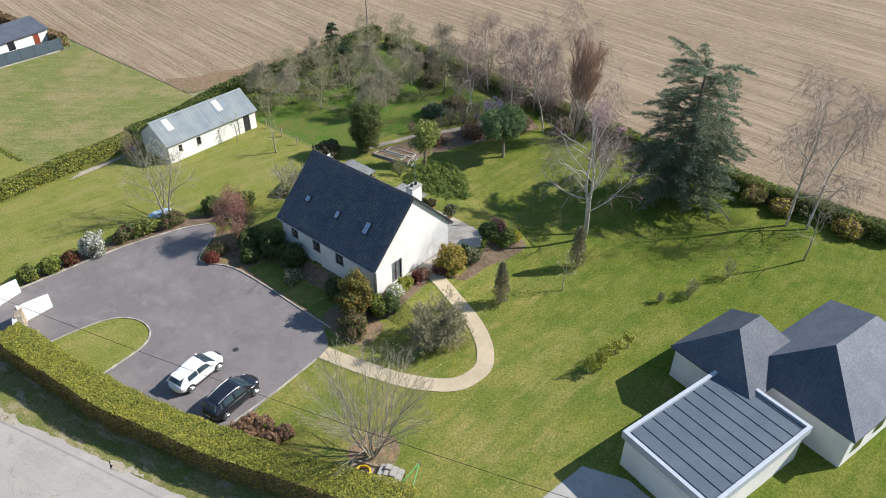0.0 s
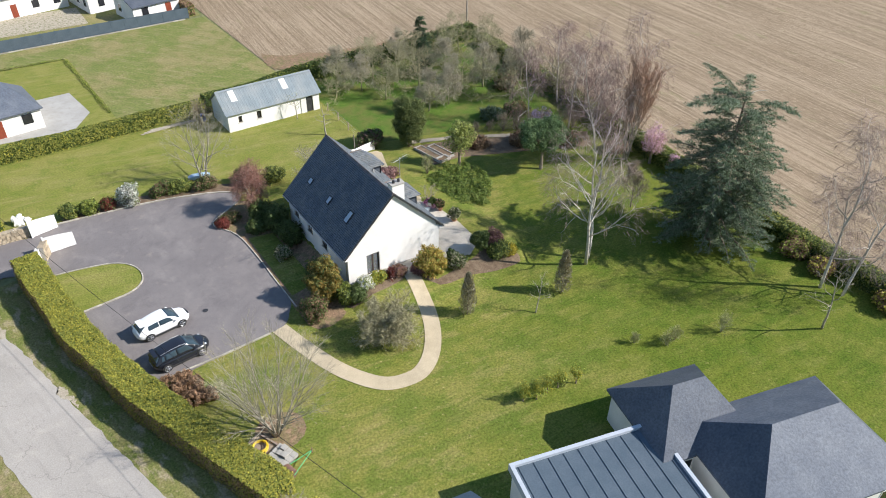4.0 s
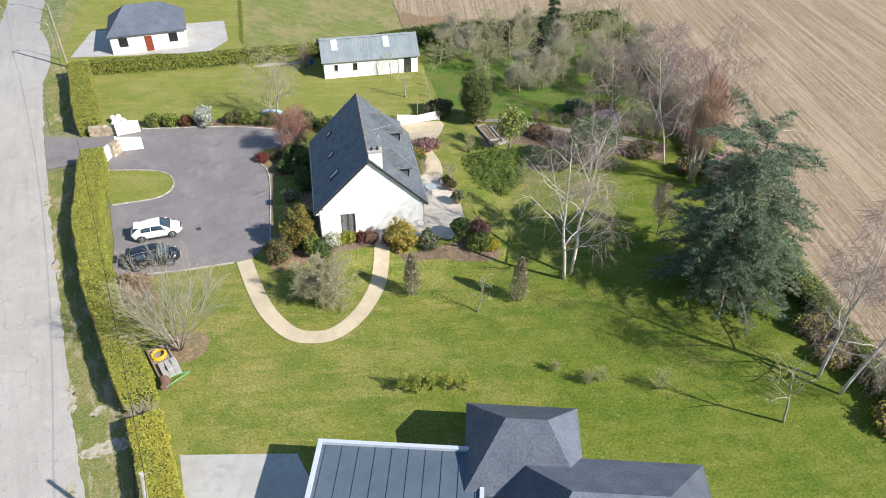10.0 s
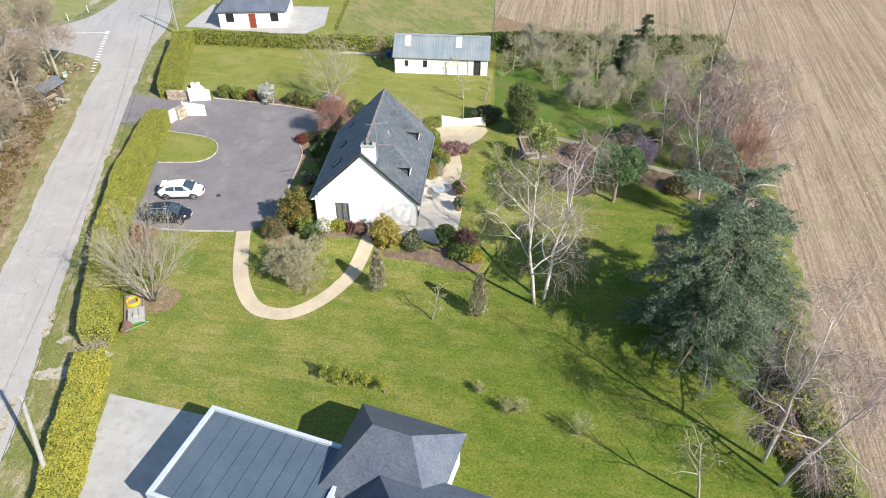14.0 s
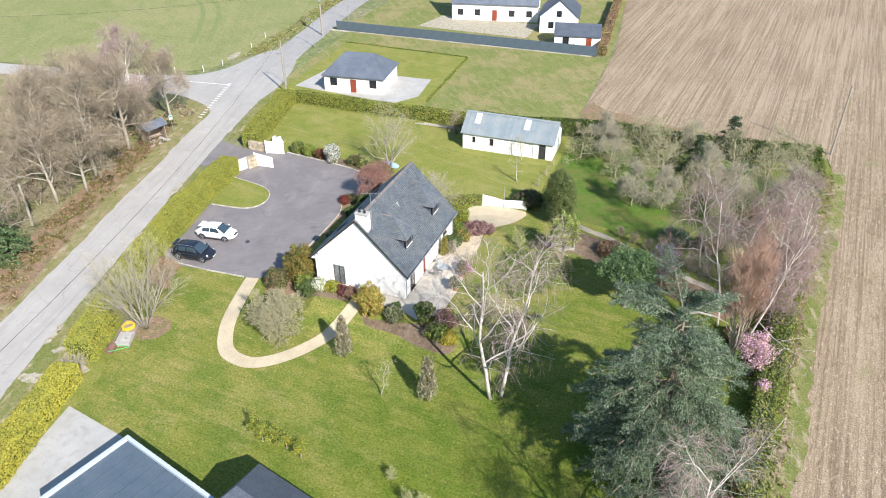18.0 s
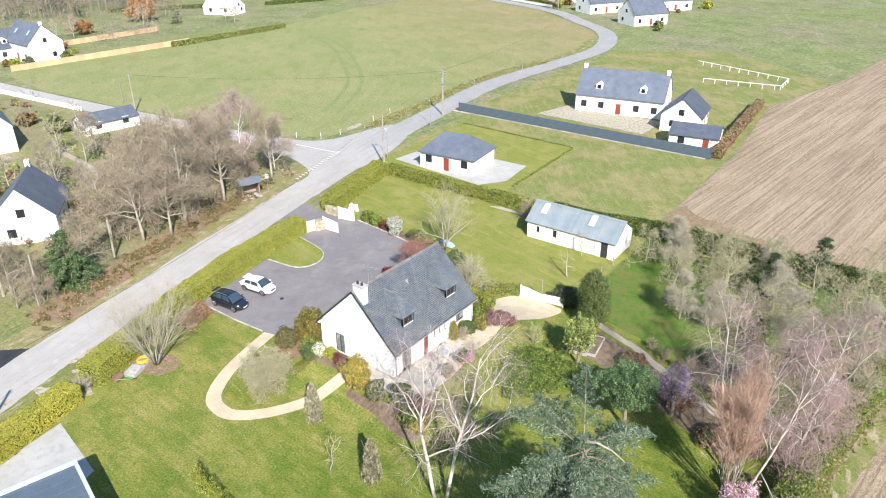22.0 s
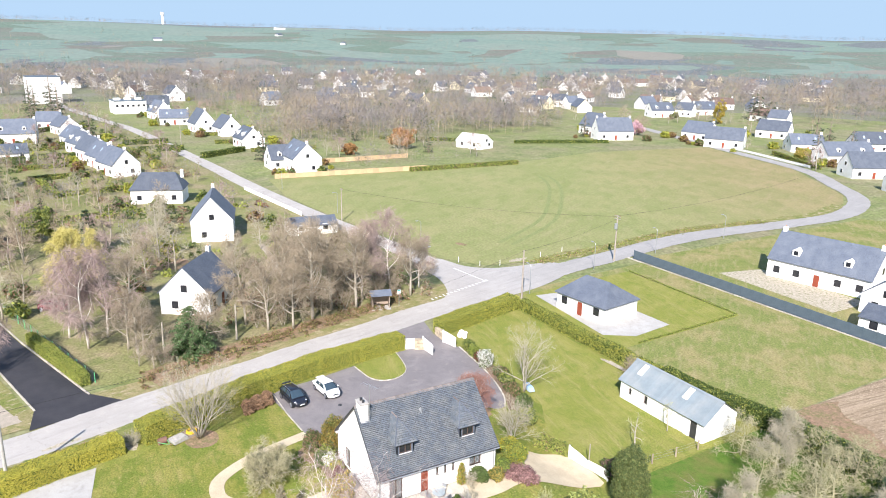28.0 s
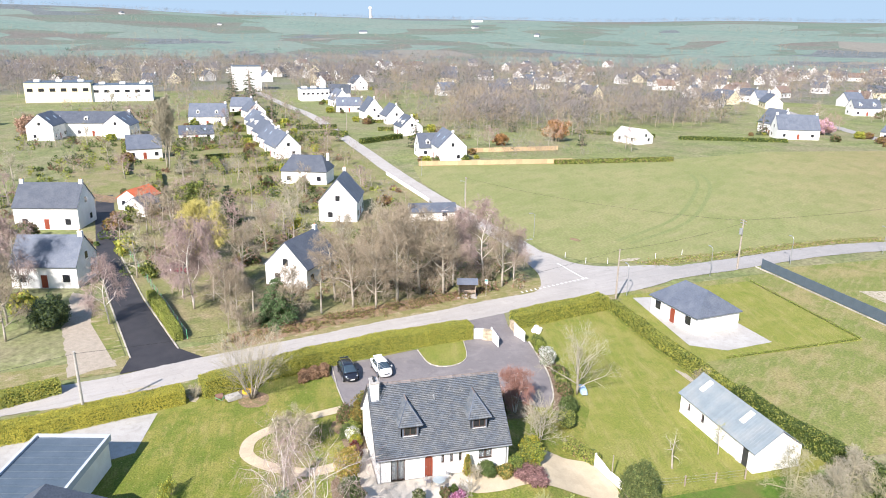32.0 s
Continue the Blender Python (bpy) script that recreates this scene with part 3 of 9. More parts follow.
# ------------------------------------------------------------------ the ground


def curve(pts, n=4, closed=False):
    """A smooth line through the points."""
    out, k = [], len(pts)
    for i in range(k if closed else k - 1):
        p = [Vector(pts[(i + j) % k] if closed else pts[min(max(i + j, 0), k - 1)]) for j in (-1, 0, 1, 2)]
        for s in range(n):
            t = s / n
            out.append(tuple(0.5 * (2 * p[1] + (p[2] - p[0]) * t + (2 * p[0] - 5 * p[1] + 4 * p[2] - p[3]) * t * t + (3 * p[1] - p[0] - 3 * p[2] + p[3]) * t ** 3)))
    if not closed:
        out.append(tuple(pts[-1]))
    return out


def strip(line, width):
    """The outline of a band along a line; width may be a pair, for start and end."""
    w0, w1 = width if isinstance(width, tuple) else (width, width)
    a, b = [], []
    for i, p in enumerate(line):
        d = (Vector(line[min(i + 1, len(line) - 1)]) - Vector(line[max(i - 1, 0)])).normalized()
        w = (w0 + (w1 - w0) * i / (len(line) - 1)) / 2
        a.append((p[0] - d.y * w, p[1] + d.x * w))
        b.append((p[0] + d.y * w, p[1] - d.x * w))
    return a + b[::-1]


def worn(poly, step=0.45, deep=0.16, seed=1):
    """The same outline, cut up and frayed as a worn edge."""
    r = random.Random(seed)
    out, slow = [], 0.0
    for i, a in enumerate(poly):
        a, b = Vector(a[:2]), Vector(poly[(i + 1) % len(poly)][:2])
        d = b - a
        n = max(1, min(40, int(d.length / step)))
        side = Vector((-d.y, d.x)).normalized() if d.length > 1e-6 else Vector((0, 0))
        for k in range(n):
            slow = 0.8 * slow + r.gauss(0, deep * 0.5)
            p = a + d * (k / n) + side * max(-2.2 * deep, min(2.2 * deep, slow + r.gauss(0, deep * 0.35)))
            out.append((p.x, p.y))
    return out


def drape(name, poly, material, dz, label, category="ground", cell=0.9, fray=0.0):
    """A sheet that lies on the ground, dz metres proud of it."""
    if fray:
        poly = worn(poly, 0.45 if len(poly) != 14 else 0.16, fray, len(poly) + int(10 * abs(poly[0][0])))
    bm = bmesh.new()
    bm.faces.new([bm.verts.new((x, y, 0)) for x, y in poly])
    bmesh.ops.triangulate(bm, faces=bm.faces[:])
    xs, ys = [p[0] for p in poly], [p[1] for p in poly]
    for axis, lo, hi, a, b in ((0, min(xs), max(xs), -6.2, 14.4), (1, min(ys), max(ys), -6.4, 19.4)):
        s = max(lo, a)
        other = (min(ys) < 19.4 and max(ys) > -6.4) if axis == 0 else (min(xs) < 14.4 and max(xs) > -6.2)
        while s < min(hi, b) and other:
            bmesh.ops.bisect_plane(bm, geom=bm.verts[:] + bm.edges[:] + bm.faces[:], plane_co=(s, s, 0), plane_no=(1, 0, 0) if axis == 0 else (0, 1, 0))
            s += cell
    for v in bm.verts:
        v.co.z = lift(v.co.x, v.co.y) + dz
    bmesh.ops.recalc_face_normals(bm, faces=bm.faces[:])
    if bm.faces and sum(f.normal.z for f in bm.faces) < 0:
        bmesh.ops.reverse_faces(bm, faces=bm.faces[:])
    me = bpy.data.meshes.new(name)
    bm.to_mesh(me)
    bm.free()
    me.materials.append(material)
    return tagged(new(name, me), label, category, "", "structure")


def hills(x, y):
    """Flat round the village, then long low hills."""
    r = math.hypot(x, y)
    a = math.atan2(y, x)
    crest = 106 + 40 * smooth(172, 191, math.degrees(a) % 360) + 6 * math.sin(5 * a + 1) + 7 * math.sin(11 * a) + 4 * math.sin(23 * a)
    up = smooth(900, 4300, r) ** 1.2
    return -0.06 + crest * up + (8 * math.sin(x / 310.0) * math.cos(y / 270.0)) * smooth(900, 2000, r) * (1 - 0.5 * up)


# green field and copse base colours carry a painted blue-grey distance haze
M["hazy_field_green"] = mat("hazy_field_green", (0.145, 0.2, 0.165), (0.165, 0.215, 0.175), 90.0, 14.0, 0.95, 0.0, vary=0.15, spec=0.05)
M["hazy_field_pale"] = mat("hazy_field_pale", (0.165, 0.21, 0.172), (0.175, 0.215, 0.178), 90.0, 14.0, 0.95, 0.0, vary=0.15, spec=0.05)
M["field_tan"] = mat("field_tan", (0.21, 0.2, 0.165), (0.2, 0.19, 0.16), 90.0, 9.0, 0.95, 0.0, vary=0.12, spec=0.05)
M["hazy_copse"] = mat("hazy_copse", (0.12, 0.138, 0.138), (0.145, 0.155, 0.15), 40.0, 8.0, 0.95, 0.0, vary=0.35, spec=0.05)
M["wood_floor"] = mat("wood_floor", (0.2, 0.185, 0.155), (0.165, 0.16, 0.12), 14.0, 1.5, 0.95, 0.0, vary=0.3, spec=0.05, c3=(0.15, 0.165, 0.09), size3=60.0)
geo = Geo()
radii = [0, 30, 60, 100, 150, 220, 320, 450, 600, 760, 900, 1000, 1090, 1180, 1280, 1390, 1510, 1640, 1780, 1930, 2090, 2260, 2440, 2630, 2830, 3040, 3260, 3490, 3730, 3980, 4200, 4350, 4500, 4700]
N = 288
for r in radii[1:]:
    for j in range(N):
        a = 2 * math.pi * (j + 0.9 * math.sin(r * 0.013 + j * 0.35) * (r > 950)) / N
        q = r * (1 + 0.018 * math.sin(j * 0.9 + r) * (950 < r < 4300))
        geo.v.append((q * math.cos(a), q * math.sin(a), hills(q * math.cos(a), q * math.sin(a))))
geo.v.append((0, 0, -0.06))
frng = random.Random(61)
field = {}
for i in range(len(radii) - 2):
    j = 0
    while j < N:
        wide = frng.randint(2, 6)
        # a field goes on across one or two rings
        kind = frng.choices((1, 2, 3, 4, 5), (0.38, 0.3, 0.16, 0.04, 0.12))[0]
        for q in range(j, min(N, j + wide)):
            field[i, q] = kind if (i < 1 or frng.random() < 0.15 or (i + j // 24) % 2) else field.get((i - 1, q), kind)
        j += wide
for i in range(len(radii) - 2):
    for j in range(N):
        geo.f.append((i * N + j, (i + 1) * N + j, (i + 1) * N + (j + 1) % N, i * N + (j + 1) % N))
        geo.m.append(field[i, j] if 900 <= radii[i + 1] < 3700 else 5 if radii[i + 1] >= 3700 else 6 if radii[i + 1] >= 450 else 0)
for j in range(N):
    geo.f.append((j, (j + 1) % N, len(geo.v) - 1))
    geo.m.append(0)
tagged(part("ground", geo, [M[k] for k in ("far_ground", "hazy_far_fields", "hazy_field_green", "hazy_field_pale", "field_tan", "hazy_copse", "wood_floor")], shade=True), "grassy village land rising to low haze-tinted green hills far off", "ground", "", "structure")

FIELD = [(9.4, 48.8), (8.8, 81), (5, 115), (12, 145), (30, 300), (500, 300), (500, -300), (60, -300), (36, -60), (33.8, -30), (34.4, -15), (36.1, -0.8), (37.3, 12), (39.5, 26), (41.5, 43.7), (41.2, 47), (31, 47.5), (21, 48.4)]
drape("ground_stubble_field", FIELD, M["stubble"], 0.0, "tan stubble field with long harrowed rows", "field")
drape("ground_field_corner", curve([(9.5, 49), (10, 56), (13, 53), (22, 50.5), (36, 49.5), (36, 48.2), (21, 48.5)], 3, True), M["scrub_ground"], 0.01, "rough brown field margin along the hedge", "ground", fray=0.3)
drape("ground_field_edge", strip(curve([(34.6, -30), (35.2, -15), (36.9, -0.8), (38.2, 12), (40.4, 26), (42.2, 43)], 3), 1.3), M["verge"], 0.012, "strip of rough grass between hedge and field", "verge", fray=0.2)
drape("ground_lawn", [(-26, 17.5), (-24, 5), (-21.5, -3), (-17, -16), (-12, -34), (-8, -60), (36, -60), (33.8, -30), (34.4, -15), (36.1, -0.8), (37.3, 12), (39.5, 26), (41.5, 43.7), (41, 46.5), (9, 43), (-3, 41), (-19, 41), (-33, 41), (-28, 23)], M["lawn"], 0.0, "mown spring lawn with yellowish patches", "lawn")
drape("ground_back_lawn", [(-31.5, 39.5), (-27.5, 24.6), (-18.6, 25.4), (-14, 25), (-5, 24.6), (0, 21.5), (5, 21.4), (10, 23.5), (10, 39), (-3, 39.8), (-19, 39.4)], M["lawn_back"], 0.012, "sunlit back lawn behind the driveway", "lawn")
drape("ground_verge", strip(curve([(-10.5, -46), (-17.5, -28), (-20.4, -15.5), (-24.3, -3), (-27.5, 8), (-29.4, 17)], 3), (3.6, 4.0)), M["verge"], 0.014, "worn grass verge between road and hedge", "verge")
drape("ground_verge_gate", strip(curve([(-31.5, 25.8), (-33.6, 33), (-36, 44)], 3), (2.6, 3.0)), M["verge"], 0.014, "worn grass verge between road and hedge", "verge")
drape("ground_verge_west", strip(curve([(-25, -46), (-29.4, -14), (-32.4, -3), (-35.2, 8), (-38.6, 22), (-42.5, 31.5), (-47, 34)], 3), 4.4), M["verge_dry"], 0.012, "rough grass verge across the road", "verge")
drape("ground_plots", [(-37.5, 41.5), (-33, 41), (-19, 41), (-3, 41.2), (9.3, 43.2), (9.2, 48.8), (8.6, 76), (-41, 76)], M["plot"], 0.0, "neighbouring grass plots with drying patches", "lawn")
drape("ground_plot_garden", [(-36, 43.5), (-12.6, 43), (-13.8, 68.5), (-38, 68.5)], M["lawn_back"], 0.01, "neighbour's mown lawn", "lawn")
drape("ground_plot_east", [(-43, 77), (8.4, 77), (5, 115), (11, 145), (-20, 165), (-44, 150)], M["plot"], 0.0, "grass round the neighbouring houses", "lawn")
drape("ground_meadow", [(-52.5, 47.5), (-50.5, 58), (-51.5, 72), (-54.5, 92), (-55.6, 105), (-54, 125), (-52.8, 147), (-57, 163), (-64, 174), (-100, 202), (-150, 217), (-157, 165), (-148, 121), (-148, 87), (-151, 36), (-126, 33.5), (-101, 36.2), (-70, 41.2), (-60, 42.5)], M["meadow"], 0.0, "wide rough meadow with old wheel tracks", "meadow")
drape("ground_verge_meadow", strip(curve([(-50.2, 57), (-51.6, 72), (-54.0, 90), (-54.8, 105), (-53.2, 125), (-52.2, 143), (-56.4, 160)], 3), 3.4), M["verge"], 0.014, "rough grassy bank between road and meadow", "verge", fray=0.35)
drape("ground_wheel_track", strip(curve([(-62, 60), (-75, 81), (-97.5, 101), (-112, 111), (-124, 116)], 4), 1.0), M["track"], 0.012, "darker grassy wheel track across the meadow", "track")
drape("ground_wheel_rut", strip(curve([(-64.5, 58.5), (-77.5, 79), (-99, 98), (-113, 108), (-124, 113)], 4), 1.0), M["track"], 0.012, "darker grassy wheel track across the meadow", "track")
drape("ground_gardens_west", [(-31, -14), (-34, -2), (-37, 10), (-41, 26), (-47, 34), (-70, 35), (-100, 31), (-150, 26), (-290, 14), (-290, -80), (-126, -55), (-60, -32), (-33, -19)], M["gardens"], 0.0, "rough gardens and grass across the road", "garden")
drape("ground_orchard", [(10.5, 22.5), (14, 21.5), (26, 19), (36, 14), (39, 26), (40.8, 43), (10, 42.5)], M["lush"], 0.01, "long shaded grass under the fruit trees", "grass")
drape("ground_bank", strip(curve([(-31.5, -13), (-35.4, -2), (-38.4, 8), (-41.2, 18), (-43.5, 25)], 4), (5.0, 3.0)), M["scrub_ground"], 0.02, "bank of rusty dead bracken and leaves", "bank")

ROAD = curve([(-4.3, -160), (-12, -100), (-17, -60), (-20.8, -30), (-23.9, -19), (-26.9, -8), (-30.1, 3), (-33.4, 15), (-36.6, 27), (-40.3, 42), (-44, 56), (-46.6, 72), (-49.8, 90), (-50.5, 105), (-49, 125), (-48.4, 145), (-52, 160), (-60, 174), (-75, 187), (-98, 204), (-148, 221), (-260, 262), (-420, 330)], 4)
road_main = drape("road", strip(ROAD, 5.35), M["road"], 0.03, "worn pale grey village road with patched edges", "road", fray=0.09)
SIDE = curve([(-42, 40), (-55, 39.2), (-68, 38.2), (-100, 33.5), (-126, 30.4), (-156, 27.8), (-188, 25.5), (-289, 16.5), (-346, 6), (-480, -15)], 4)
drape("road_side", strip(SIDE, 4.7), M["road"], 0.033, "pale side road leading into the village", "road")
drape("road_junction", curve([(-37.5, 29), (-42, 33.6), (-49, 36), (-57, 36.6), (-60, 41.6), (-53.5, 44), (-50, 49), (-48.3, 60), (-42, 58), (-37, 44)], 4, True), M["road"], 0.036, "wide mouth of the road junction", "road")
drape("road_entry", curve([(-33.2, 24.6), (-31.3, 17.4), (-28.6, 18.2), (-28.6, 23.6)], 1), M["asphalt_drive"], 0.034, "asphalt apron between road and gate", "driveway")
drape("road_lane", [(-24.9, -25.4), (-27.2, -15.9), (-31.3, -19.8), (-50, -26.2), (-75, -33.6), (-126, -43), (-124, -46.8), (-75, -37.2), (-50, -30.6), (-29.6, -24.9)], M["new_asphalt"], 0.028, "freshly laid black asphalt lane", "lane")
drape("road_gravel_drive", [(-25.2, -31), (-27.4, -26), (-42, -31.4), (-53, -33.6), (-55.5, -37), (-41, -35)], M["dust"], 0.024, "pale gravel drive beside the new lane", "driveway", fray=0.15)
drape("ground_lane_strip", [(-29.9, -25.5), (-50, -31.4), (-50.5, -33), (-42, -31.8), (-29, -26.8)], M["verge"], 0.03, "strip of grass between lane and drive", "verge")
for i in range(16):
    a, b = Vector((-40.9, 30.2)), Vector((-45.0, 43.0))
    p = a + (b - a) * (i / 15)
    g = Geo().prism([(-0.28, -0.13), (0.28, -0.13), (0.28, 0.13), (-0.28, 0.13)], 0, 0.006)
    part("dash", g, M["line_white"], road_main, at=pose(p.x, p.y, 0.04, 0, 0, 8))
g = Geo().prism(strip([(-44.6, 42.6), (-53.5, 41.4)], 0.16), 0.0, 0.006)
part("edge_line", g, M["line_white"], road_main, at=pose(0, 0, 0.04))
DRIVE = curve([(-28.6, 23.5), (-25.5, 23.5), (-23.1, 24.4), (-18.6, 24), (-14, 23.4), (-9, 22), (-6.6, 20.6), (-7.2, 19.0), (-10.2, 17.2), (-10.7, 15.9), (-9.4, 13.4), (-9.1, 9), (-9.1, 5.4), (-9.0, 2.2), (-9.8, 0.6), (-10.5, -0.4), (-11.8, -0.8), (-16, -1.1), (-21.3, -1.2), (-22.6, 4), (-24, 10), (-25.3, 16), (-25.6, 18.2), (-28.6, 18.3)], 3, True)
drape("driveway", DRIVE, M["asphalt_drive"], 0.035, "dark grey asphalt parking court with pale tyre marks", "driveway")
ISLAND = curve([(-25.2, 16.2), (-22.4, 15.8), (-20.2, 15.2), (-18.9, 14.1), (-18.4, 12.6), (-18.7, 11.2), (-19.8, 10.3), (-21.6, 10.0), (-23.8, 9.8)], 4)
drape("lawn_island", ISLAND + [(-24.6, 12)], M["lawn_back"], 0.075, "small tongue of lawn inside the driveway", "lawn")
PATHLINE = curve([(-11.2, -0.7), (-10.4, -3.9), (-9.4, -7), (-8.2, -9.2), (-7, -10.5), (-5.5, -10.95), (-4.2, -10.8), (-2.7, -9.7), (-1.3, -7.8), (-0.25, -5.5), (0.35, -3), (0.6, -1.3)], 4)
drape("path", strip(PATHLINE, 1.3), M["gravel"], 0.05, "curved beige gravel garden path", "path", 0.5)
drape("terrace", [(-1.2, -1.35), (1.2, -1.5), (4.4, -1.3), (6.4, -2.0), (8.15, -0.9), (8.35, 3), (8.0, 6.2), (7.2, 7.8), (5.4, 8.4), (4.5, 8.4), (4.5, 0.1), (-1.2, 0.1)], M["terrace"], 0.06, "pale stone terrace along house front", "terrace", 0.5)
drape("gravel_court", curve([(4.6, 8.0), (7.3, 7.5), (7.8, 10.2), (7.4, 13), (8.2, 15.5), (9.2, 18), (9.7, 20.7), (4.7, 20.5), (3, 18.2), (1.5, 16), (2.8, 14.2), (4.8, 13), (5.6, 11)], 3, True), M["gravel"], 0.05, "sandy gravel court behind the house", "path", 0.6)
drape("garden_path", strip(curve([(13.5, 20.5), (18, 19), (23, 16.5), (27, 14.4), (32, 12)], 3), 0.8), M["dust"], 0.03, "narrow dusty path through the kitchen garden", "path", fray=0.08)
drape("ground_kitchen_garden", [(13.5, 19.5), (13.2, 14.5), (16.5, 14.5), (24, 11.5), (31, 8.5), (33, 11.5), (27, 14), (19, 18)], M["soil"], 0.02, "brown dug kitchen garden soil", "garden bed")
drape("ground_bed_west", curve([(-9.1, 1.0), (-8.9, 6), (-9.0, 10), (-9.2, 13.2), (-10.3, 15.8), (-9.8, 17), (-6.8, 19), (-4.6, 16), (-4.5, 8), (-4.5, 0.2), (-6.2, -1.9), (-8.6, -2.4)], 3, True), M["scrub_ground"], 0.02, "dark planted bed with ground cover beside house", "garden bed", fray=0.12)
drape("ground_bed_west_grass", [(-8.7, 2.5), (-8.7, 12.4), (-6.4, 12), (-6.2, 3)], M["lawn"], 0.035, "shaded strip of grass beside the driveway", "lawn")
drape("ground_bed_north", strip(curve([(-22.5, 25.3), (-18, 24.9), (-14, 24.3), (-9, 23), (-5.5, 21.4)], 3), 1.6), M["soil"], 0.03, "planted border along the driveway", "garden bed")
drape("ground_bed_front", curve([(-5.5, -0.2), (-5.2, -1.8), (-2.5, -2.0), (0, -1.6), (0, -0.4), (-2, 0.1)], 3, True), M["soil"], 0.04, "flower bed at the foot of gable wall", "garden bed")
drape("ground_bed_corner", curve([(0.9, -1.4), (1.6, -2.9), (4, -2.8), (6.4, -2.4), (8.4, -1.8), (10.4, -2.6), (10.2, -4.4), (7.5, -4.4), (5, -3.8), (2.2, -3.6)], 3, True), M["soil"], 0.03, "planted bed at the terrace corner", "garden bed")
drape("ground_tree_bed", curve([(-17.2, -10.4), (-16, -8.8), (-14, -9.2), (-13.6, -11), (-15.4, -12)], 3, True), M["scrub_ground"], 0.02, "bare earth under the tree", "garden bed", fray=0.12)
drape("ground_tool_patch", curve([(-17.6, -15.6), (-15.6, -15.2), (-14.4, -17.5), (-14.0, -22), (-15, -23)], 3, True), M["lawn_back"], 0.02, "trampled pale grass beside the hedge", "grass", fray=0.15)
drape("neighbour_paving", [(-14.6, -20.0), (-7.2, -21.2), (-6.2, -24), (-7.4, -31), (-4, -46), (-10, -46)], M["paving"], 0.03, "pale paved forecourt of neighbouring house", "paving")

for x, y, a, b, turn in ((-19.4, -18.6, 1.7, 0.45, 10), (-20.4, -15.4, 0.5, 0.35, 40), (-22.6, -13.4, 0.22, 1.9, 18), (-26.6, 0.8, 0.22, 1.6, 18), (-20.6, -22.6, 0.3, 1.9, 14), (-29.9, 11.4, 0.25, 1.6, 16), (-16.3, -20.2, 0.3, 1.5, 14), (-17.0, -16.7, 1.0, 0.55, 20), (-66.8, 50.8, 1.5, 0.8, 20), (-52.6, 55.0, 0.6, 2.4, 10)):
    c, q = math.cos(radians(turn)), math.sin(radians(turn))
    ring = [(a * math.cos(u), b * math.sin(u)) for u in np.linspace(0, 2 * math.pi, 14, False)]
    drape("ground_dirt_patch", [(x + c * u - q * v, y + q * u + c * v) for u, v in ring], M["scrub_ground" if x < -60 else "grit"], 0.04, "bare trodden earth in the grass" if x < -60 else "sandy grit spilled from the verge", "ground", fray=0.13)


def kerb(name, line, label, step=0.5, z=0.0, w=0.1, h=0.12):
    """A row of edging stones."""
    root = thing(name, label, "edging", kind="structure")
    L = Vector((0, 0))
    me = Geo().box(-step / 2 + 0.01, step / 2 - 0.01, -w / 2, w / 2, -0.1, h).mesh("edging_stone", [M["edging"]])
    need = 0.0
    for a, b in zip(line[:-1], line[1:]):
        a, b = Vector(a[:2]), Vector(b[:2])
        d = b - a
        s = need
        while s < d.length:
            p = a + d * (s / d.length)
            part("edging_stone", me, [], root, at=pose(p.x, p.y, lift(p.x, p.y) + z, 0, 0, math.degrees(math.atan2(d.y, d.x))))
            s += step
        need = s - d.length
    return root


kerb("kerb_island", ISLAND, "pale concrete edging round the lawn island", 0.5, 0.02)
kerb("kerb_drive_south", [(-21.3, -1.2), (-16, -1.15), (-11.9, -0.85)], "pale edging between asphalt and lawn", 0.5, 0.0)
kerb("kerb_drive_east", curve([(-9.0, 1.2), (-9.05, 5.4), (-9.05, 9), (-9.35, 13.4), (-10.6, 15.9), (-10.1, 17.1), (-7.2, 18.9)], 4), "pale edging along the planted bed", 0.5, 0.0)
kerb("kerb_drive_north", curve([(-22.8, 24.5), (-18.6, 24.1), (-14, 23.5), (-9, 22.1), (-6.6, 20.7)], 4), "rough stone edging along the border", 0.5, 0.0, 0.16)
kerb("kerb_lane", [(-31.2, -19.6), (-50, -26.0), (-75, -33.4)], "white concrete kerb of the new lane", 1.0, 0.0, 0.16)
kerb("kerb_lane_south", [(-29.7, -25.0), (-50, -30.8), (-62, -34)], "white concrete kerb of the new lane", 1.0, 0.0, 0.16)

# ------------------------------------------------------------------ hedges


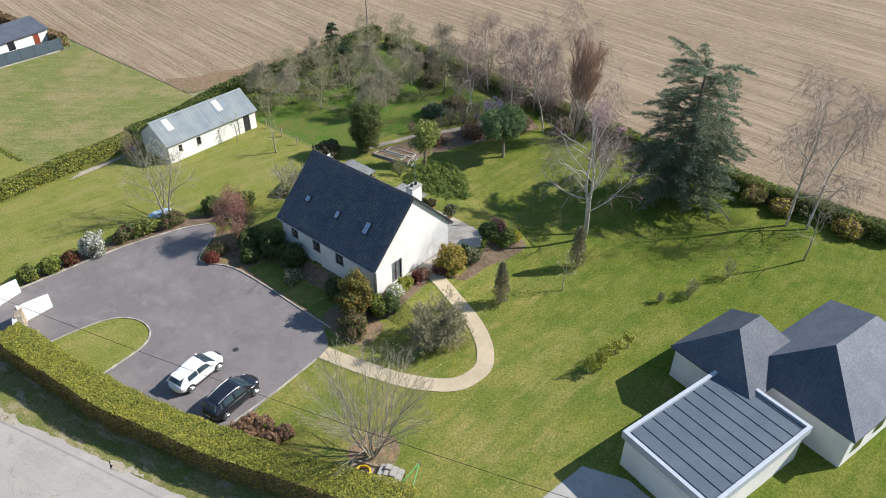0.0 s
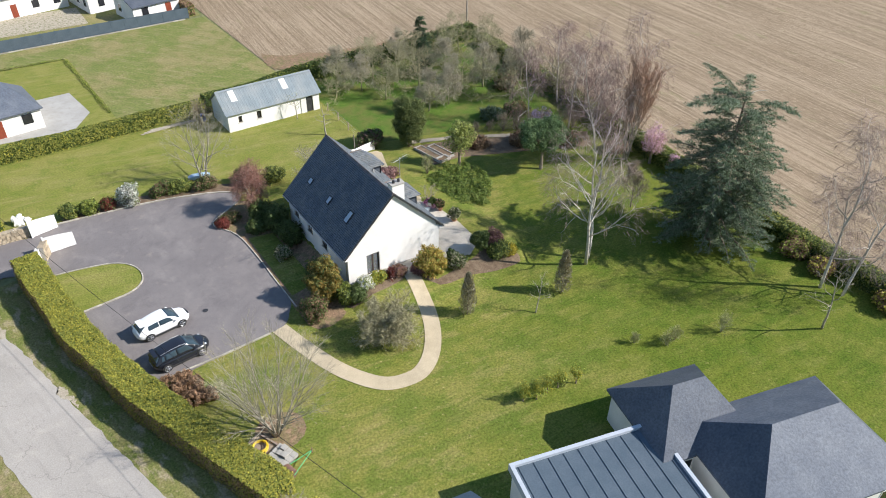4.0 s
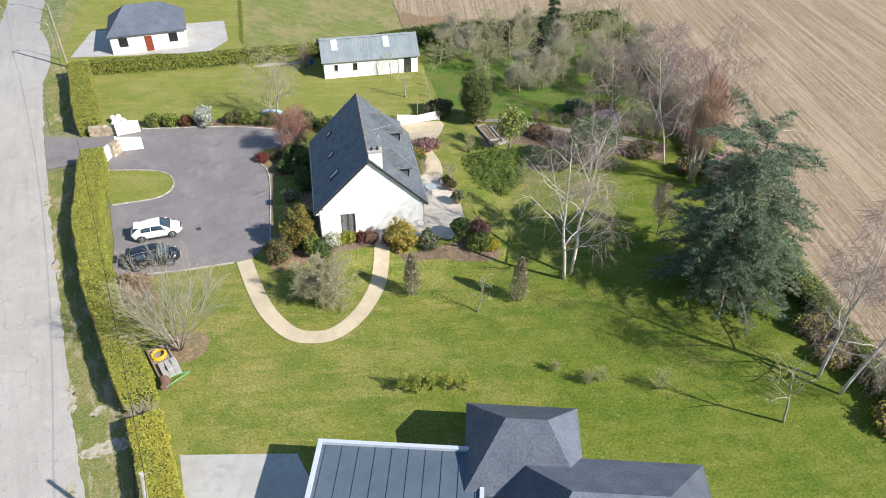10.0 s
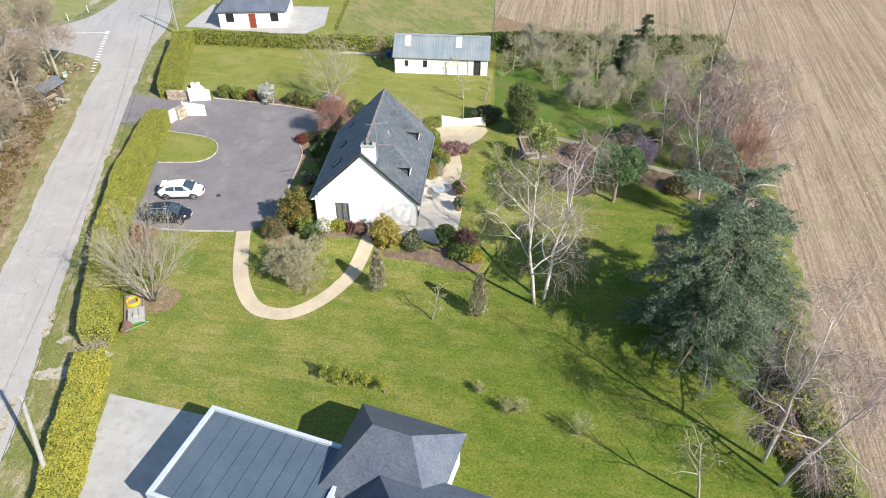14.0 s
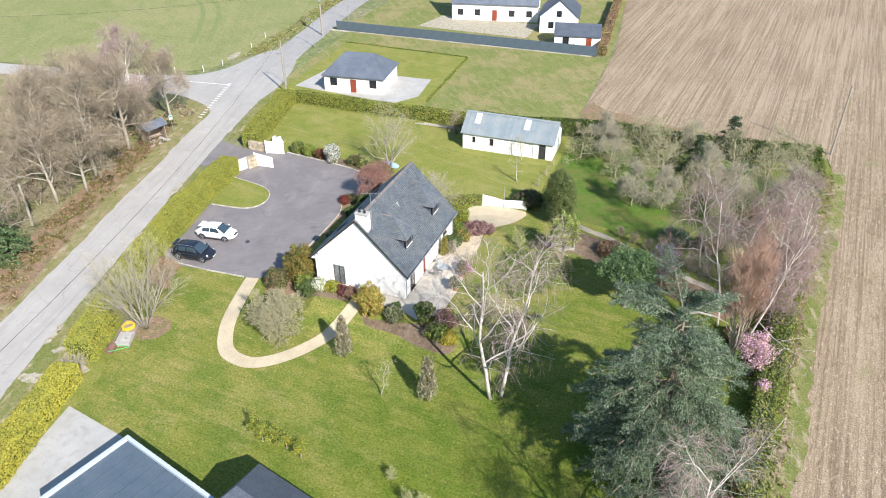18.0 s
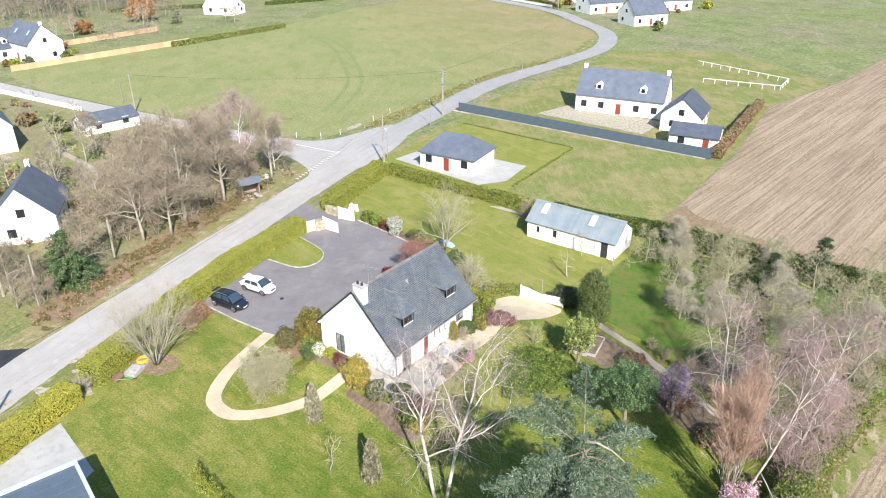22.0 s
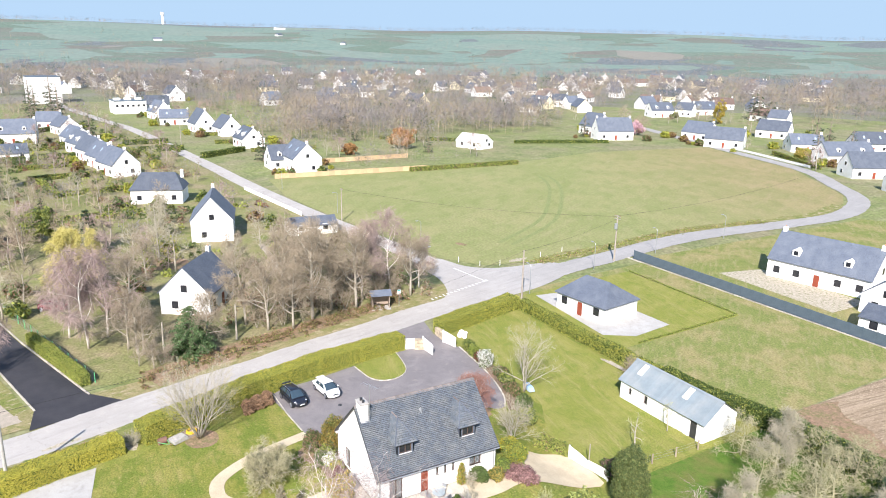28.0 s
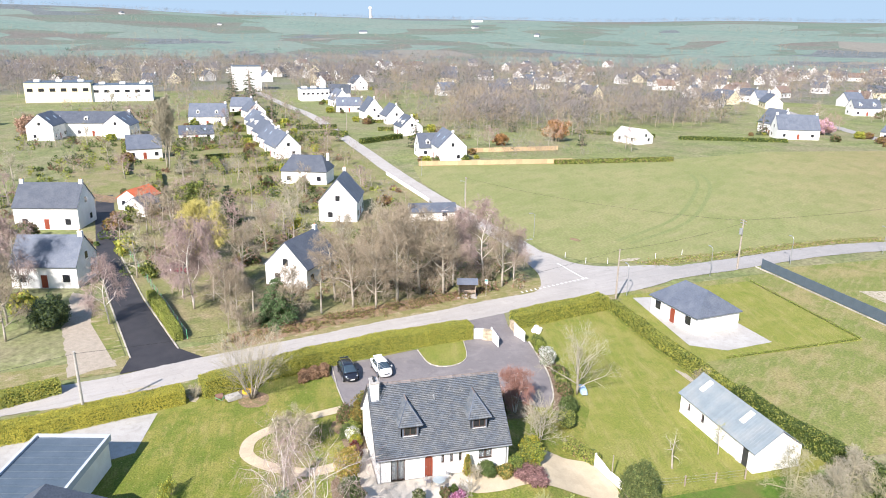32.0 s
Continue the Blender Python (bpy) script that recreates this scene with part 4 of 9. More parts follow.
def hedge(name, line, width, height, mats, label, seed, density=210, leafsize=0.12, weights=(0.7, 0.2, 0.1), rough=0.055, bare=""):
    """A clipped hedge: a dark green core block and a skin of leaves."""
    rng = np.random.default_rng(seed)
    root = thing(name, label, "hedge")
    line = [Vector(p) for p in line]
    P, D, B = [], [], []
    core = Geo()
    for k_, (a, b) in enumerate(zip(line[:-1], line[1:])):
        d = (b - a).normalized()
        first_, last_ = k_ == 0, k_ == len(line) - 2
        a = a if first_ else a - d * 0.18
        b = b if last_ else b + d * 0.18
        L = (b - a).length
        s = Vector((-d.y, d.x))
        w, h = width / 2, height
        poly = [a + s * (w - 0.16), a - s * (w - 0.16), b - s * (w - 0.16), b + s * (w - 0.16)]
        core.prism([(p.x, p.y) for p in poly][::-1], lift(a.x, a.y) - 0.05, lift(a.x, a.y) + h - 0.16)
        for face, area in (("top", L * width), ("l", L * h), ("r", L * h), ("e0", width * h), ("e1", width * h)):
            if (face == "e0" and not first_) or (face == "e1" and not last_):
                continue
            n = int(area * density * (1.25 if face == "top" else 0.8))
            u, v, k = rng.uniform(0, 1, n), rng.uniform(0, 1, n), rng.normal(0, rough, n)
            if face == "top":
                t, o, z, nn = u * L, (v - 0.5) * width, h + k * 0.7, (0, 0, 1)
            elif face in "lr":
                sg = 1 if face == "l" else -1
                t, o, z, nn = u * L, sg * (w + k), v * h, (s.x * sg, s.y * sg, 0.25)
            else:
                t, o, z = (0 if face == "e0" else L) + k, (u - 0.5) * width, v * h
                sg = -1 if face == "e0" else 1
                nn = (d.x * sg, d.y * sg, 0.25)
            t = t + np.zeros(n)
            # the clipped faces swell a little here and there
            at_x, at_y = a.x + d.x * t, a.y + d.y * t
            swell = 0.1 * np.sin(at_x * 0.5 + at_y * 0.8 + seed) + 0.07 * np.sin(at_y * 2.1 - at_x)
            o = o * (1 + swell * 0.6 / w)
            z = z + (swell * 0.5 if face == "top" else 0)
            B.append(np.full(n, face == bare))
            P.append(np.stack([a.x + d.x * t + s.x * o, a.y + d.y * t + s.y * o, lift(a.x, a.y) + z], 1))
            D.append(np.broadcast_to(np.array(nn, float), (n, 3)))
    part("wood", core, M["hedge_dark"], root, "solid dark green core")
    P, D, B = np.concatenate(P), np.concatenate(D), np.concatenate(B)
    patch = 0.5 + 0.5 * np.sin(P[:, 0] * 1.3 + P[:, 1] * 0.9 + seed) * np.sin(P[:, 1] * 0.55 + seed)
    w1 = weights[1] * (0.75 + 0.5 * patch)
    r = rng.uniform(0, 1, len(P))
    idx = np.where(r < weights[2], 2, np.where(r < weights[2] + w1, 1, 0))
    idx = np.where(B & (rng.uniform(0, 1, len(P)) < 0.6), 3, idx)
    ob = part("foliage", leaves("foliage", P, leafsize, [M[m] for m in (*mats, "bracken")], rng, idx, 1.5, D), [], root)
    ob["kind"] = "stuff"
    return root


hedge("hedge", [(-26.45, 17.5), (-25.6, 11), (-24.6, 5), (-22.3, -3), (-19.7, -10), (-17.4, -15.7)], 2.15, 2.05, ("hedge_leaf", "hedge_yellow", "hedge_dark"), "thick clipped green hedge along the road", 3, 420, 0.075, weights=(0.6, 0.42, 0.03), bare="r")
hedge("hedge", [(-16.8, -17.6), (-15.3, -22.8), (-12.6, -32), (-11, -42)], 2.1, 1.65, ("hedge_leaf", "hedge_yellow", "hedge_dark"), "yellow-green clipped hedge along the road", 4, 380, 0.08, weights=(0.3, 0.8, 0.05), bare="r")
hedge("hedge", [(-28.3, 24.3), (-30.2, 31.5), (-32.3, 39.6)], 2.3, 2.0, ("hedge_leaf", "hedge_yellow", "hedge_dark"), "broad clipped hedge beside the gate", 5, 300, 0.09, weights=(0.6, 0.3, 0.12))
hedge("hedge", [(-31.2, 40.6), (-19, 40.5), (-9, 40.9), (-3, 41.2)], 1.2, 1.6, ("hedge_leaf", "hedge_yellow", "hedge_dark"), "long clipped boundary hedge", 6, weights=(0.6, 0.12, 0.35))
hedge("hedge", [(-3, 41.2), (4, 41.8), (10, 43.2)], 1.4, 1.9, ("hedge_dark", "hedge_leaf", "laurel_leaf"), "dark boundary hedge behind the outbuilding", 7)
hedge("hedge", [(10, 43.4), (22, 43.5), (30, 43.7), (36, 44.7), (40, 44.7)], 1.7, 1.9, ("hedge_dark", "laurel_leaf", "hedge_leaf"), "dark loose hedge at the field edge", 8, 110, 0.17, rough=0.3)
hedge("hedge", [(33.2, -30), (33.2, -15), (34.4, -1), (35.8, 11), (37.9, 26), (39.6, 42)], 1.5, 1.5, ("shrub_leaf", "hedge_leaf", "hedge_dark"), "loose green hedge along the stubble field", 9, 260, 0.11, (0.42, 0.36, 0.22), 0.17)
hedge("hedge", [(1.2, 19.2), (4.5, 20.8)], 1.0, 0.9, ("hedge_leaf", "shrub_leaf", "brown_leaf"), "low clipped hedge beside the white gate", 10)
hedge("hedge", [(-33.3, -19.6), (-42, -22.4), (-50, -25.0)], 1.2, 1.4, ("hedge_leaf", "bright_leaf", "hedge_dark"), "bright clipped hedge beside the lane", 11)
hedge("hedge", [(-14.2, 67.8), (-13.0, 47)], 0.42, 0.2, ("bright_leaf", "grass_blade", "hedge_leaf"), "thin ridge of long grass between the plots", 12, 70, 0.1)
hedge("hedge", [(-38, 69), (-14.2, 68.4)], 0.42, 0.2, ("bright_leaf", "grass_blade", "hedge_leaf"), "thin ridge of long grass between the plots", 13, 70, 0.1)
hedge("hedge", [(6.9, 77.4), (5.2, 94), (3.6, 113)], 1.3, 1.7, ("brown_leaf", "bracken", "hedge_leaf"), "brown clipped beech hedge beside the field", 17, 60, 0.22, (0.5, 0.4, 0.1))
hedge("hedge", [(-19, -38), (-22, -31)], 1.6, 1.4, ("hedge_leaf", "hedge_yellow", "hedge_dark"), "clipped yellow-green roadside hedge", 14)
# clipped hedges round the village gardens
for i, (a, b) in enumerate((((-240, -22), (-246, -7)), ((-215, -21), (-214, -10)), ((-241, 7), (-241, 23)), ((-221, 10), (-220, 25)), ((-285, 42), (-288, 59)), ((-210, -36), (-211, -25)), ((-292, -21), (-305, -7)), ((-198, 27), (-209, 44)), ((-222, 104), (-196, 143)), ((-190, 150), (-176, 188)))):
    hedge("hedge", [a, b], 1.5, 1.7 if i < 8 else 1.2, ("hedge_dark", "hedge_leaf", "shrub_leaf"), "clipped dark green garden hedge in the village", 700 + i, 22, 0.34, (0.5, 0.2, 0.3), 0.12)

# ------------------------------------------------------------------ the main house


def panel(geo, u0, u1, z0, z1, t0, t1, holes, along="y", mi=0):
    """A wall from u0 to u1 and z0 to z1, between the depths t0 and t1, with rectangular openings (u0, u1, z0, z1): one closed shell."""
    us = sorted({u0, u1, *[h[0] for h in holes], *[h[1] for h in holes]})
    zs = sorted({z0, z1, *[h[2] for h in holes], *[h[3] for h in holes]})

    def solid(i, j):
        if not (0 <= i < len(us) - 1 and 0 <= j < len(zs) - 1):
            return False
        u, z = (us[i] + us[i + 1]) / 2, (zs[j] + zs[j + 1]) / 2
        return not any(h[0] < u < h[1] and h[2] < z < h[3] for h in holes)

    index, verts, faces = {}, [], []

    def vert(i, j, k):
        if (i, j, k) not in index:
            index[i, j, k] = len(verts)
            t = (t0, t1)[k]
            verts.append((t, us[i], zs[j]) if along == "y" else (us[i], t, zs[j]))
        return index[i, j, k]

    for i in range(len(us) - 1):
        for j in range(len(zs) - 1):
            if not solid(i, j):
                continue
            for k in (0, 1):
                faces.append(tuple(vert(*q, k) for q in ((i, j), (i + 1, j), (i + 1, j + 1), (i, j + 1))))
            for di, dj, q0, q1 in ((-1, 0, (i, j), (i, j + 1)), (1, 0, (i + 1, j), (i + 1, j + 1)), (0, -1, (i, j), (i + 1, j)), (0, 1, (i, j + 1), (i + 1, j + 1))):
                if not solid(i + di, j + dj):
                    faces.append((vert(*q0, 0), vert(*q1, 0), vert(*q1, 1), vert(*q0, 1)))
    return geo.add(verts, faces, mi)


def window(root, u0, u1, z0, z1, t, out, along="y", mullions=1, frame="frame_brown", curtain=False, sill=True, glass="glass", name="window"):
    """A window in an opening: frame, panes and sill. t: the wall's outer face; out: +1 or -1, the way it faces."""
    ins = t - out * 0.12

    def bx(g, a, b, lo, hi, d0, d1):
        d0, d1 = sorted((d0, d1))
        return g.box(d0, d1, a, b, lo, hi) if along == "y" else g.box(a, b, d0, d1, lo, hi)

    w = new(name)
    w.parent = root
    w.empty_display_size = 0.2
    f = 0.07
    g = Geo()
    bx(g, u0, u1, z0, z0 + f, ins, ins - out * 0.06)
    bx(g, u0, u1, z1 - f, z1, ins, ins - out * 0.06)
    bx(g, u0, u0 + f, z0 + f, z1 - f, ins, ins - out * 0.06)
    bx(g, u1 - f, u1, z0 + f, z1 - f, ins, ins - out * 0.06)
    for i in range(mullions):
        m = u0 + (u1 - u0) * (i + 1) / (mullions + 1)
        bx(g, m - 0.045, m + 0.045, z0 + f, z1 - f, ins + out * 0.004, ins - out * 0.056)
    part("frame", g, M[frame], w)
    for i in range(mullions + 1):
        a = u0 + f + (u1 - u0 - 2 * f) * i / (mullions + 1)
        b = u0 + f + (u1 - u0 - 2 * f) * (i + 1) / (mullions + 1)
        part("pane", bx(Geo(), a + 0.03, b - 0.03, z0 + f, z1 - f, ins - out * 0.025, ins - out * 0.035), M[glass], w)
    if curtain:
        g = Geo()
        n = 10
        for a, b in ((u0 + 0.05, u0 + (u1 - u0) * 0.34), (u1 - (u1 - u0) * 0.34, u1 - 0.05)):
            for i in range(n):
                p, q = a + (b - a) * i / n, a + (b - a) * (i + 1) / n
                k = 0.12 + 0.03 * (i % 2)
                bx(g, p, q, z0 + 0.06, z1 - 0.06, ins - out * k, ins - out * (k + 0.02))
        part("curtain", g, M["curtain"], w, "pale hanging curtain")
    if sill:
        part("sill", bx(Geo(), u0 - 0.06, u1 + 0.06, z0 - 0.06, z0, t + out * 0.06, t - out * 0.15), M["render_grey"], w)
    return w


HX, HY0, HY1, EAVE, RIDGE = 4.45, 0.15, 11.98, 3.667, 8.408
SLOPE = (RIDGE - EAVE) / 4.8
house = thing("house", "white rendered house with steep dark slate roof on a mound", "house")
east = [(1.3, 2.55, 1.16, 3.3), (4.3, 5.05, 1.16, 3.25), (5.78, 6.06, 2.4, 3.2), (6.58, 6.86, 2.4, 3.2), (7.38, 7.66, 2.4, 3.2), (9.2, 10.45, 2.3, 3.3)]
west = [(9.9, 10.85, 2.1, 3.05), (7.0, 8.0, 2.0, 3.05), (4.1, 5.1, 2.0, 3.05), (7.05, 8.15, 0.35, 0.75)]
south = [(-2.71, -1.49, 1.13, 3.2)]
WT = EAVE + 0.1
part("wall_east", panel(Geo(), HY0, HY1, -0.3, WT, HX - 0.3, HX, east), M["render"], house)
part("wall_west", panel(Geo(), HY0, HY1, -0.3, WT, -HX, -HX + 0.3, west), M["render"], house)


def gable(y0, y1, holes):
    g = panel(Geo(), -HX + 0.3, HX - 0.3, -0.3, WT, y0, y1, holes, "x")
    top = RIDGE - 0.16
    x = HX - 0.3
    zx = RIDGE - SLOPE * x - 0.16
    return g.across([(-x, WT), (x, WT), (x, zx), (0, top), (-x, zx)], y0, y1)


part("wall_south", gable(HY0, HY0 + 0.3, south), M["render"], house)
part("wall_north", gable(HY1 - 0.3, HY1, []), M["render"], house)
part("floor_slab", Geo().box(-HX + 0.3, HX - 0.3, HY0 + 0.3, HY1 - 0.3, 0.85, 1.1), M["old_wood"], house)
part("attic_floor", Geo().box(-HX + 0.3, HX - 0.3, HY0 + 0.3, HY1 - 0.3, 3.5, 3.68), M["old_wood"], house)
window(house, *east[0], HX, 1, "y", 1, curtain=True, sill=False, name="french_window")
window(house, *east[5], HX, 1, "y", 1, curtain=True)
for h in east[2:5]:
    window(house, *h, HX, 1, "y", 0)
for h in west[:3]:
    window(house, *h, -HX, -1, "y", 1)
window(house, *west[3], -HX, -1, "y", 1, sill=False, name="cellar_window")
window(house, *south[0], HY0, -1, "x", 1, curtain=True, sill=False, name="french_window")
# arched front door
d = new("front_door")
d.parent = house
d["label"] = "arched red-brown wooden front door"
prof = [(4.33, 1.16), (5.02, 1.16), (5.02, 2.85)] + [(4.675 + 0.345 * math.cos(a), 2.85 + 0.34 * math.sin(a)) for a in np.linspace(0.2, math.pi - 0.2, 7)] + [(4.33, 2.85)]
g = Geo()
n = len(prof)
g.add([(HX - 0.1, y, z) for y, z in prof] + [(HX - 0.16, y, z) for y, z in prof], [tuple(range(n)), tuple(range(2 * n - 1, n - 1, -1))] + [(i, n + i, n + (i + 1) % n, (i + 1) % n) for i in range(n)])
part("leaf", g, M["door_red"], d)
for k in range(1, 4):
    y = 4.33 + 0.69 * k / 4
    part("batten", Geo().box(HX - 0.1, HX - 0.085, y - 0.012, y + 0.012, 1.2, 3.0), M["frame_brown"], d)
part("handle", Geo().tube([(HX - 0.06, 4.42, 2.1), (HX - 0.06, 4.42, 2.25)], [0.018, 0.018], 6), M["galv"], d)
part("arch_infill", Geo().box(HX - 0.22, HX - 0.17, 4.3, 5.05, 2.8, 3.25), M["render"], d)
part("door_step", Geo().box(HX, HX + 0.55, 4.1, 5.25, 1.02, 1.2), M["concrete"], house)


def roof_side(sg):
    """Roof boards and rows of slates on one slope, dark boards painting shade into the gaps; sg: +1 east, -1 west."""
    boards = Geo()
    y0, y1 = -0.02, 12.15
    boards.across([(0, RIDGE - 0.03), (sg * 4.8, EAVE - 0.03), (sg * 4.8, EAVE - 0.17), (0, RIDGE - 0.17)][:: sg], y0, y1)
    part("roof_deck", boards, M["dark_metal"], house)
    g = Geo()
    rng = random.Random(5 + sg)
    L = math.hypot(4.8, RIDGE - EAVE)
    ux, uz = sg * 4.8 / L, -(RIDGE - EAVE) / L
    nx, nz = -uz * sg, ux * sg
    rows, w = 42, 0.23
    step = L / rows
    for r in range(rows):
        s0, s1 = r * step, (r + 1) * step - 0.04
        off = (r % 2) * w / 2
        y = y0 - off
        while y < y1 - 0.01:
            a, b = max(y, y0) + 0.006, min(y + w, y1) - 0.006
            y += w
            if b - a < 0.03:
                continue
            k = rng.uniform(0.0, 0.012)
            lo, hi = 0.02 + k, 0.055 + k + rng.uniform(0, 0.01)
            e = rng.uniform(-0.012, 0.012)
            pts = []
            for s, h in ((s0, lo), (s1 + e, hi)):
                for yy in (a, b):
                    pts.append((ux * s + nx * h, yy, RIDGE + uz * s + nz * h))
            # the lower edge has its own thickness above the dark gap
            for yy in (a, b):
                pts.append((ux * (s1 + e) + nx * 0.012, yy, RIDGE + uz * (s1 + e) + nz * 0.012))
            f = [(0, 1, 3, 2), (2, 3, 5, 4)]
            if sg < 0:
                f = [q[::-1] for q in f]
            g.add(pts, f)
    ob = part("slate_cover", g, M["slate"], house, "weathered slates in rows with dark gaps")
    ob["kind"] = "stuff"


roof_side(1)
roof_side(-1)
for i in range(28):
    y = -0.02 + 12.17 * i / 28
    g = Geo().across([(-0.17, RIDGE - 0.12), (-0.02, RIDGE + 0.075), (0.02, RIDGE + 0.075), (0.17, RIDGE - 0.12), (0.14, RIDGE - 0.12), (0, RIDGE + 0.04), (-0.14, RIDGE - 0.12)], 0, 0.45)
    if i == 0:
        ridge_me = g.mesh("ridge_tile", [M["ridge_tile"]])
    part("ridge_tile", ridge_me, [], house, at=pose(0, y, 0.004 * (i % 2)))
for sg in (1, -1):
    for y in (-0.045, 12.13):
        b = Geo().across([(0, RIDGE + 0.02), (sg * 4.84, EAVE), (sg * 4.84, EAVE - 0.2), (0, RIDGE - 0.19)][:: sg], y, y + 0.045)
        part("bargeboard", b, M["dark_metal"], house)
    part("gutter", Geo().tube([(sg * 4.87, -0.02, EAVE - 0.09), (sg * 4.87, 12.15, EAVE - 0.09)], [0.06, 0.06], 8), M["galv"], house, "grey zinc half-round gutter")
    part("soffit", Geo().box(*sorted((sg * 4.46, sg * 4.78)), 0.0, 12.1, EAVE - 0.2, EAVE - 0.175), M["white_paint"], house)
for x, y in ((4.52, 0.35), (-4.52, 0.35), (4.52, 11.75)):
    part("downpipe", Geo().tube([(x * 1.05, y, EAVE - 0.12), (x, y, EAVE - 0.45), (x, y, 0.4)], [0.045] * 3, 7), M["galv"], house)


def skylight(y0, y1, x0, x1):
    s = new("skylight")
    s.parent = house
    s["label"] = "small roof window with sky reflection painted in its glass"
    L = math.hypot(4.8, RIDGE - EAVE)
    nx, nz = (RIDGE - EAVE) / L, 4.8 / L

    def at(x, h):
        return (-x - nx * h, RIDGE - SLOPE * x + nz * h)

    for a, b, c, d_ in ((y0, y0 + 0.07, x0, x1), (y1 - 0.07, y1, x0, x1), (y0, y1, x0, x0 + 0.06), (y0, y1, x1 - 0.06, x1)):
        g = Geo()
        g.across([at(c, 0.02), at(d_, 0.02), at(d_, 0.13), at(c, 0.13)], a, b)
        part("frame", g, M["dark_metal"], s)
    part("pane", Geo().across([at(x0 + 0.05, 0.07), at(x1 - 0.05, 0.07), at(x1 - 0.05, 0.1), at(x0 + 0.05, 0.1)], y0 + 0.06, y1 - 0.06), M["sky_reflection_glass"], s)


skylight(2.38, 3.02, 2.38, 3.2)
skylight(5.84, 6.4, 2.62, 3.18)
skylight(9.54, 10.18, 2.64, 3.1)


def dormer(yc):
    """A slate-hung dormer with a hipped roof over one small window."""
    d = new("dormer")
    d.parent = house
    d["label"] = "small hipped slate dormer with white-framed window"
    xf, ze, zr = 3.62, 6.02, 7.5
    base = RIDGE - SLOPE * xf
    w = 0.72
    for s in (-1, 1):
        x_top = (RIDGE - ze) / SLOPE
        y0, y1 = sorted((yc + s * w, yc + s * (w + 0.08)))
        part("cheek", Geo().across([(x_top, ze), (xf, ze), (xf, base)], y0, y1), M["slate_far"], d)
    part("face", panel(Geo(), yc - w - 0.08, yc + w + 0.08, base - 0.05, ze, xf - 0.12, xf, [(yc - 0.56, yc + 0.56, base + 0.16, ze - 0.08)]), M["slate_far"], d)
    f = Geo()
    for a, b, lo, hi in ((yc - 0.56, yc + 0.56, base + 0.16, base + 0.22), (yc - 0.56, yc + 0.56, ze - 0.15, ze - 0.08), (yc - 0.56, yc - 0.49, base + 0.22, ze - 0.15), (yc + 0.49, yc + 0.56, base + 0.22, ze - 0.15), (yc - 0.035, yc + 0.035, base + 0.22, ze - 0.15)):
        f.box(xf - 0.07, xf - 0.02, a, b, lo, hi)
    wnd = part("window", f, M["frame_brown"], d)
    for a, b in ((yc - 0.49, yc - 0.035), (yc + 0.035, yc + 0.49)):
        part("pane", Geo().box(xf - 0.055, xf - 0.045, a, b, base + 0.22, ze - 0.15), M["dark_glass"], wnd)
    part("sill", Geo().box(xf - 0.02, xf + 0.08, yc - 0.62, yc + 0.62, base + 0.09, base + 0.13), M["render_grey"], d, "pale painted sill")
    part("curtain", Geo().box(xf - 0.2, xf - 0.18, yc - 0.5, yc - 0.1, base + 0.2, ze - 0.1), M["curtain"], d)
    # hipped roof in rows of slates
    o, xe = 1.08, xf + 0.24
    z0 = ze - 0.1
    xr0, xr1 = (RIDGE - zr) / SLOPE - 0.1, 2.05
    xv = (RIDGE - z0) / SLOPE - 0.1
    g = Geo()
    rng = random.Random(int(yc * 10))

    def slab(p0, p1, q0, q1, rows):
        """Rows of slates between the top edge p0-p1 and the bottom edge q0-q1."""
        p0, p1, q0, q1 = (Vector(v) for v in (p0, p1, q0, q1))
        nrm = (q1 - q0).cross(p0 - q0)
        if nrm.length < 1e-6:
            nrm = (q1 - q0).cross(p1 - q0)
        nrm.normalize()
        if nrm.z < 0:
            nrm = -nrm
        for r in range(rows):
            a0, a1 = r / rows, (r + 0.88) / rows
            A, B = p0.lerp(q0, a0), p1.lerp(q1, a0)
            C, D = p0.lerp(q0, a1), p1.lerp(q1, a1)
            k = max(1, int((D - C).length / 0.3 + 0.5))
            for j in range(k):
                h = rng.uniform(0, 0.012)
                e0, e1 = j / k + 0.004, (j + 1) / k - 0.004
                v = [A.lerp(B, e0) + nrm * (0.012 + h), A.lerp(B, e1) + nrm * (0.012 + h), C.lerp(D, e1) + nrm * (0.065 + h), C.lerp(D, e0) + nrm * (0.065 + h), C.lerp(D, e1), C.lerp(D, e0)]
                fs = [(0, 1, 2, 3), (3, 2, 4, 5)]
                if (v[1] - v[0]).cross(v[3] - v[0]).dot(nrm) < 0:
                    fs = [q[::-1] for q in fs]
                g.add(v, fs)

    # near-black deck between the slate rows stands in for recess shade
    under = Geo()
    under.add([(xr1, yc, zr), (xe, yc - o, z0), (xe, yc + o, z0)], [(0, 1, 2)])
    for s in (-1, 1):
        under.add([(xr0, yc, zr), (xr1, yc, zr), (xe, yc + s * o, z0), (xv, yc + s * o, z0)], [(0, 1, 2, 3) if s < 0 else (3, 2, 1, 0)])
    part("roof_deck", under, M["dark_metal"], d)
    slab((xr1, yc, zr), (xr1, yc, zr), (xe, yc - o, z0), (xe, yc + o, z0), 12)
    for s in (-1, 1):
        slab((xr0, yc, zr), (xr1, yc, zr), (xv, yc + s * o, z0), (xe, yc + s * o, z0), 12)
    ob = part("slate_cover", g, M["slate"], d)
    ob["kind"] = "stuff"
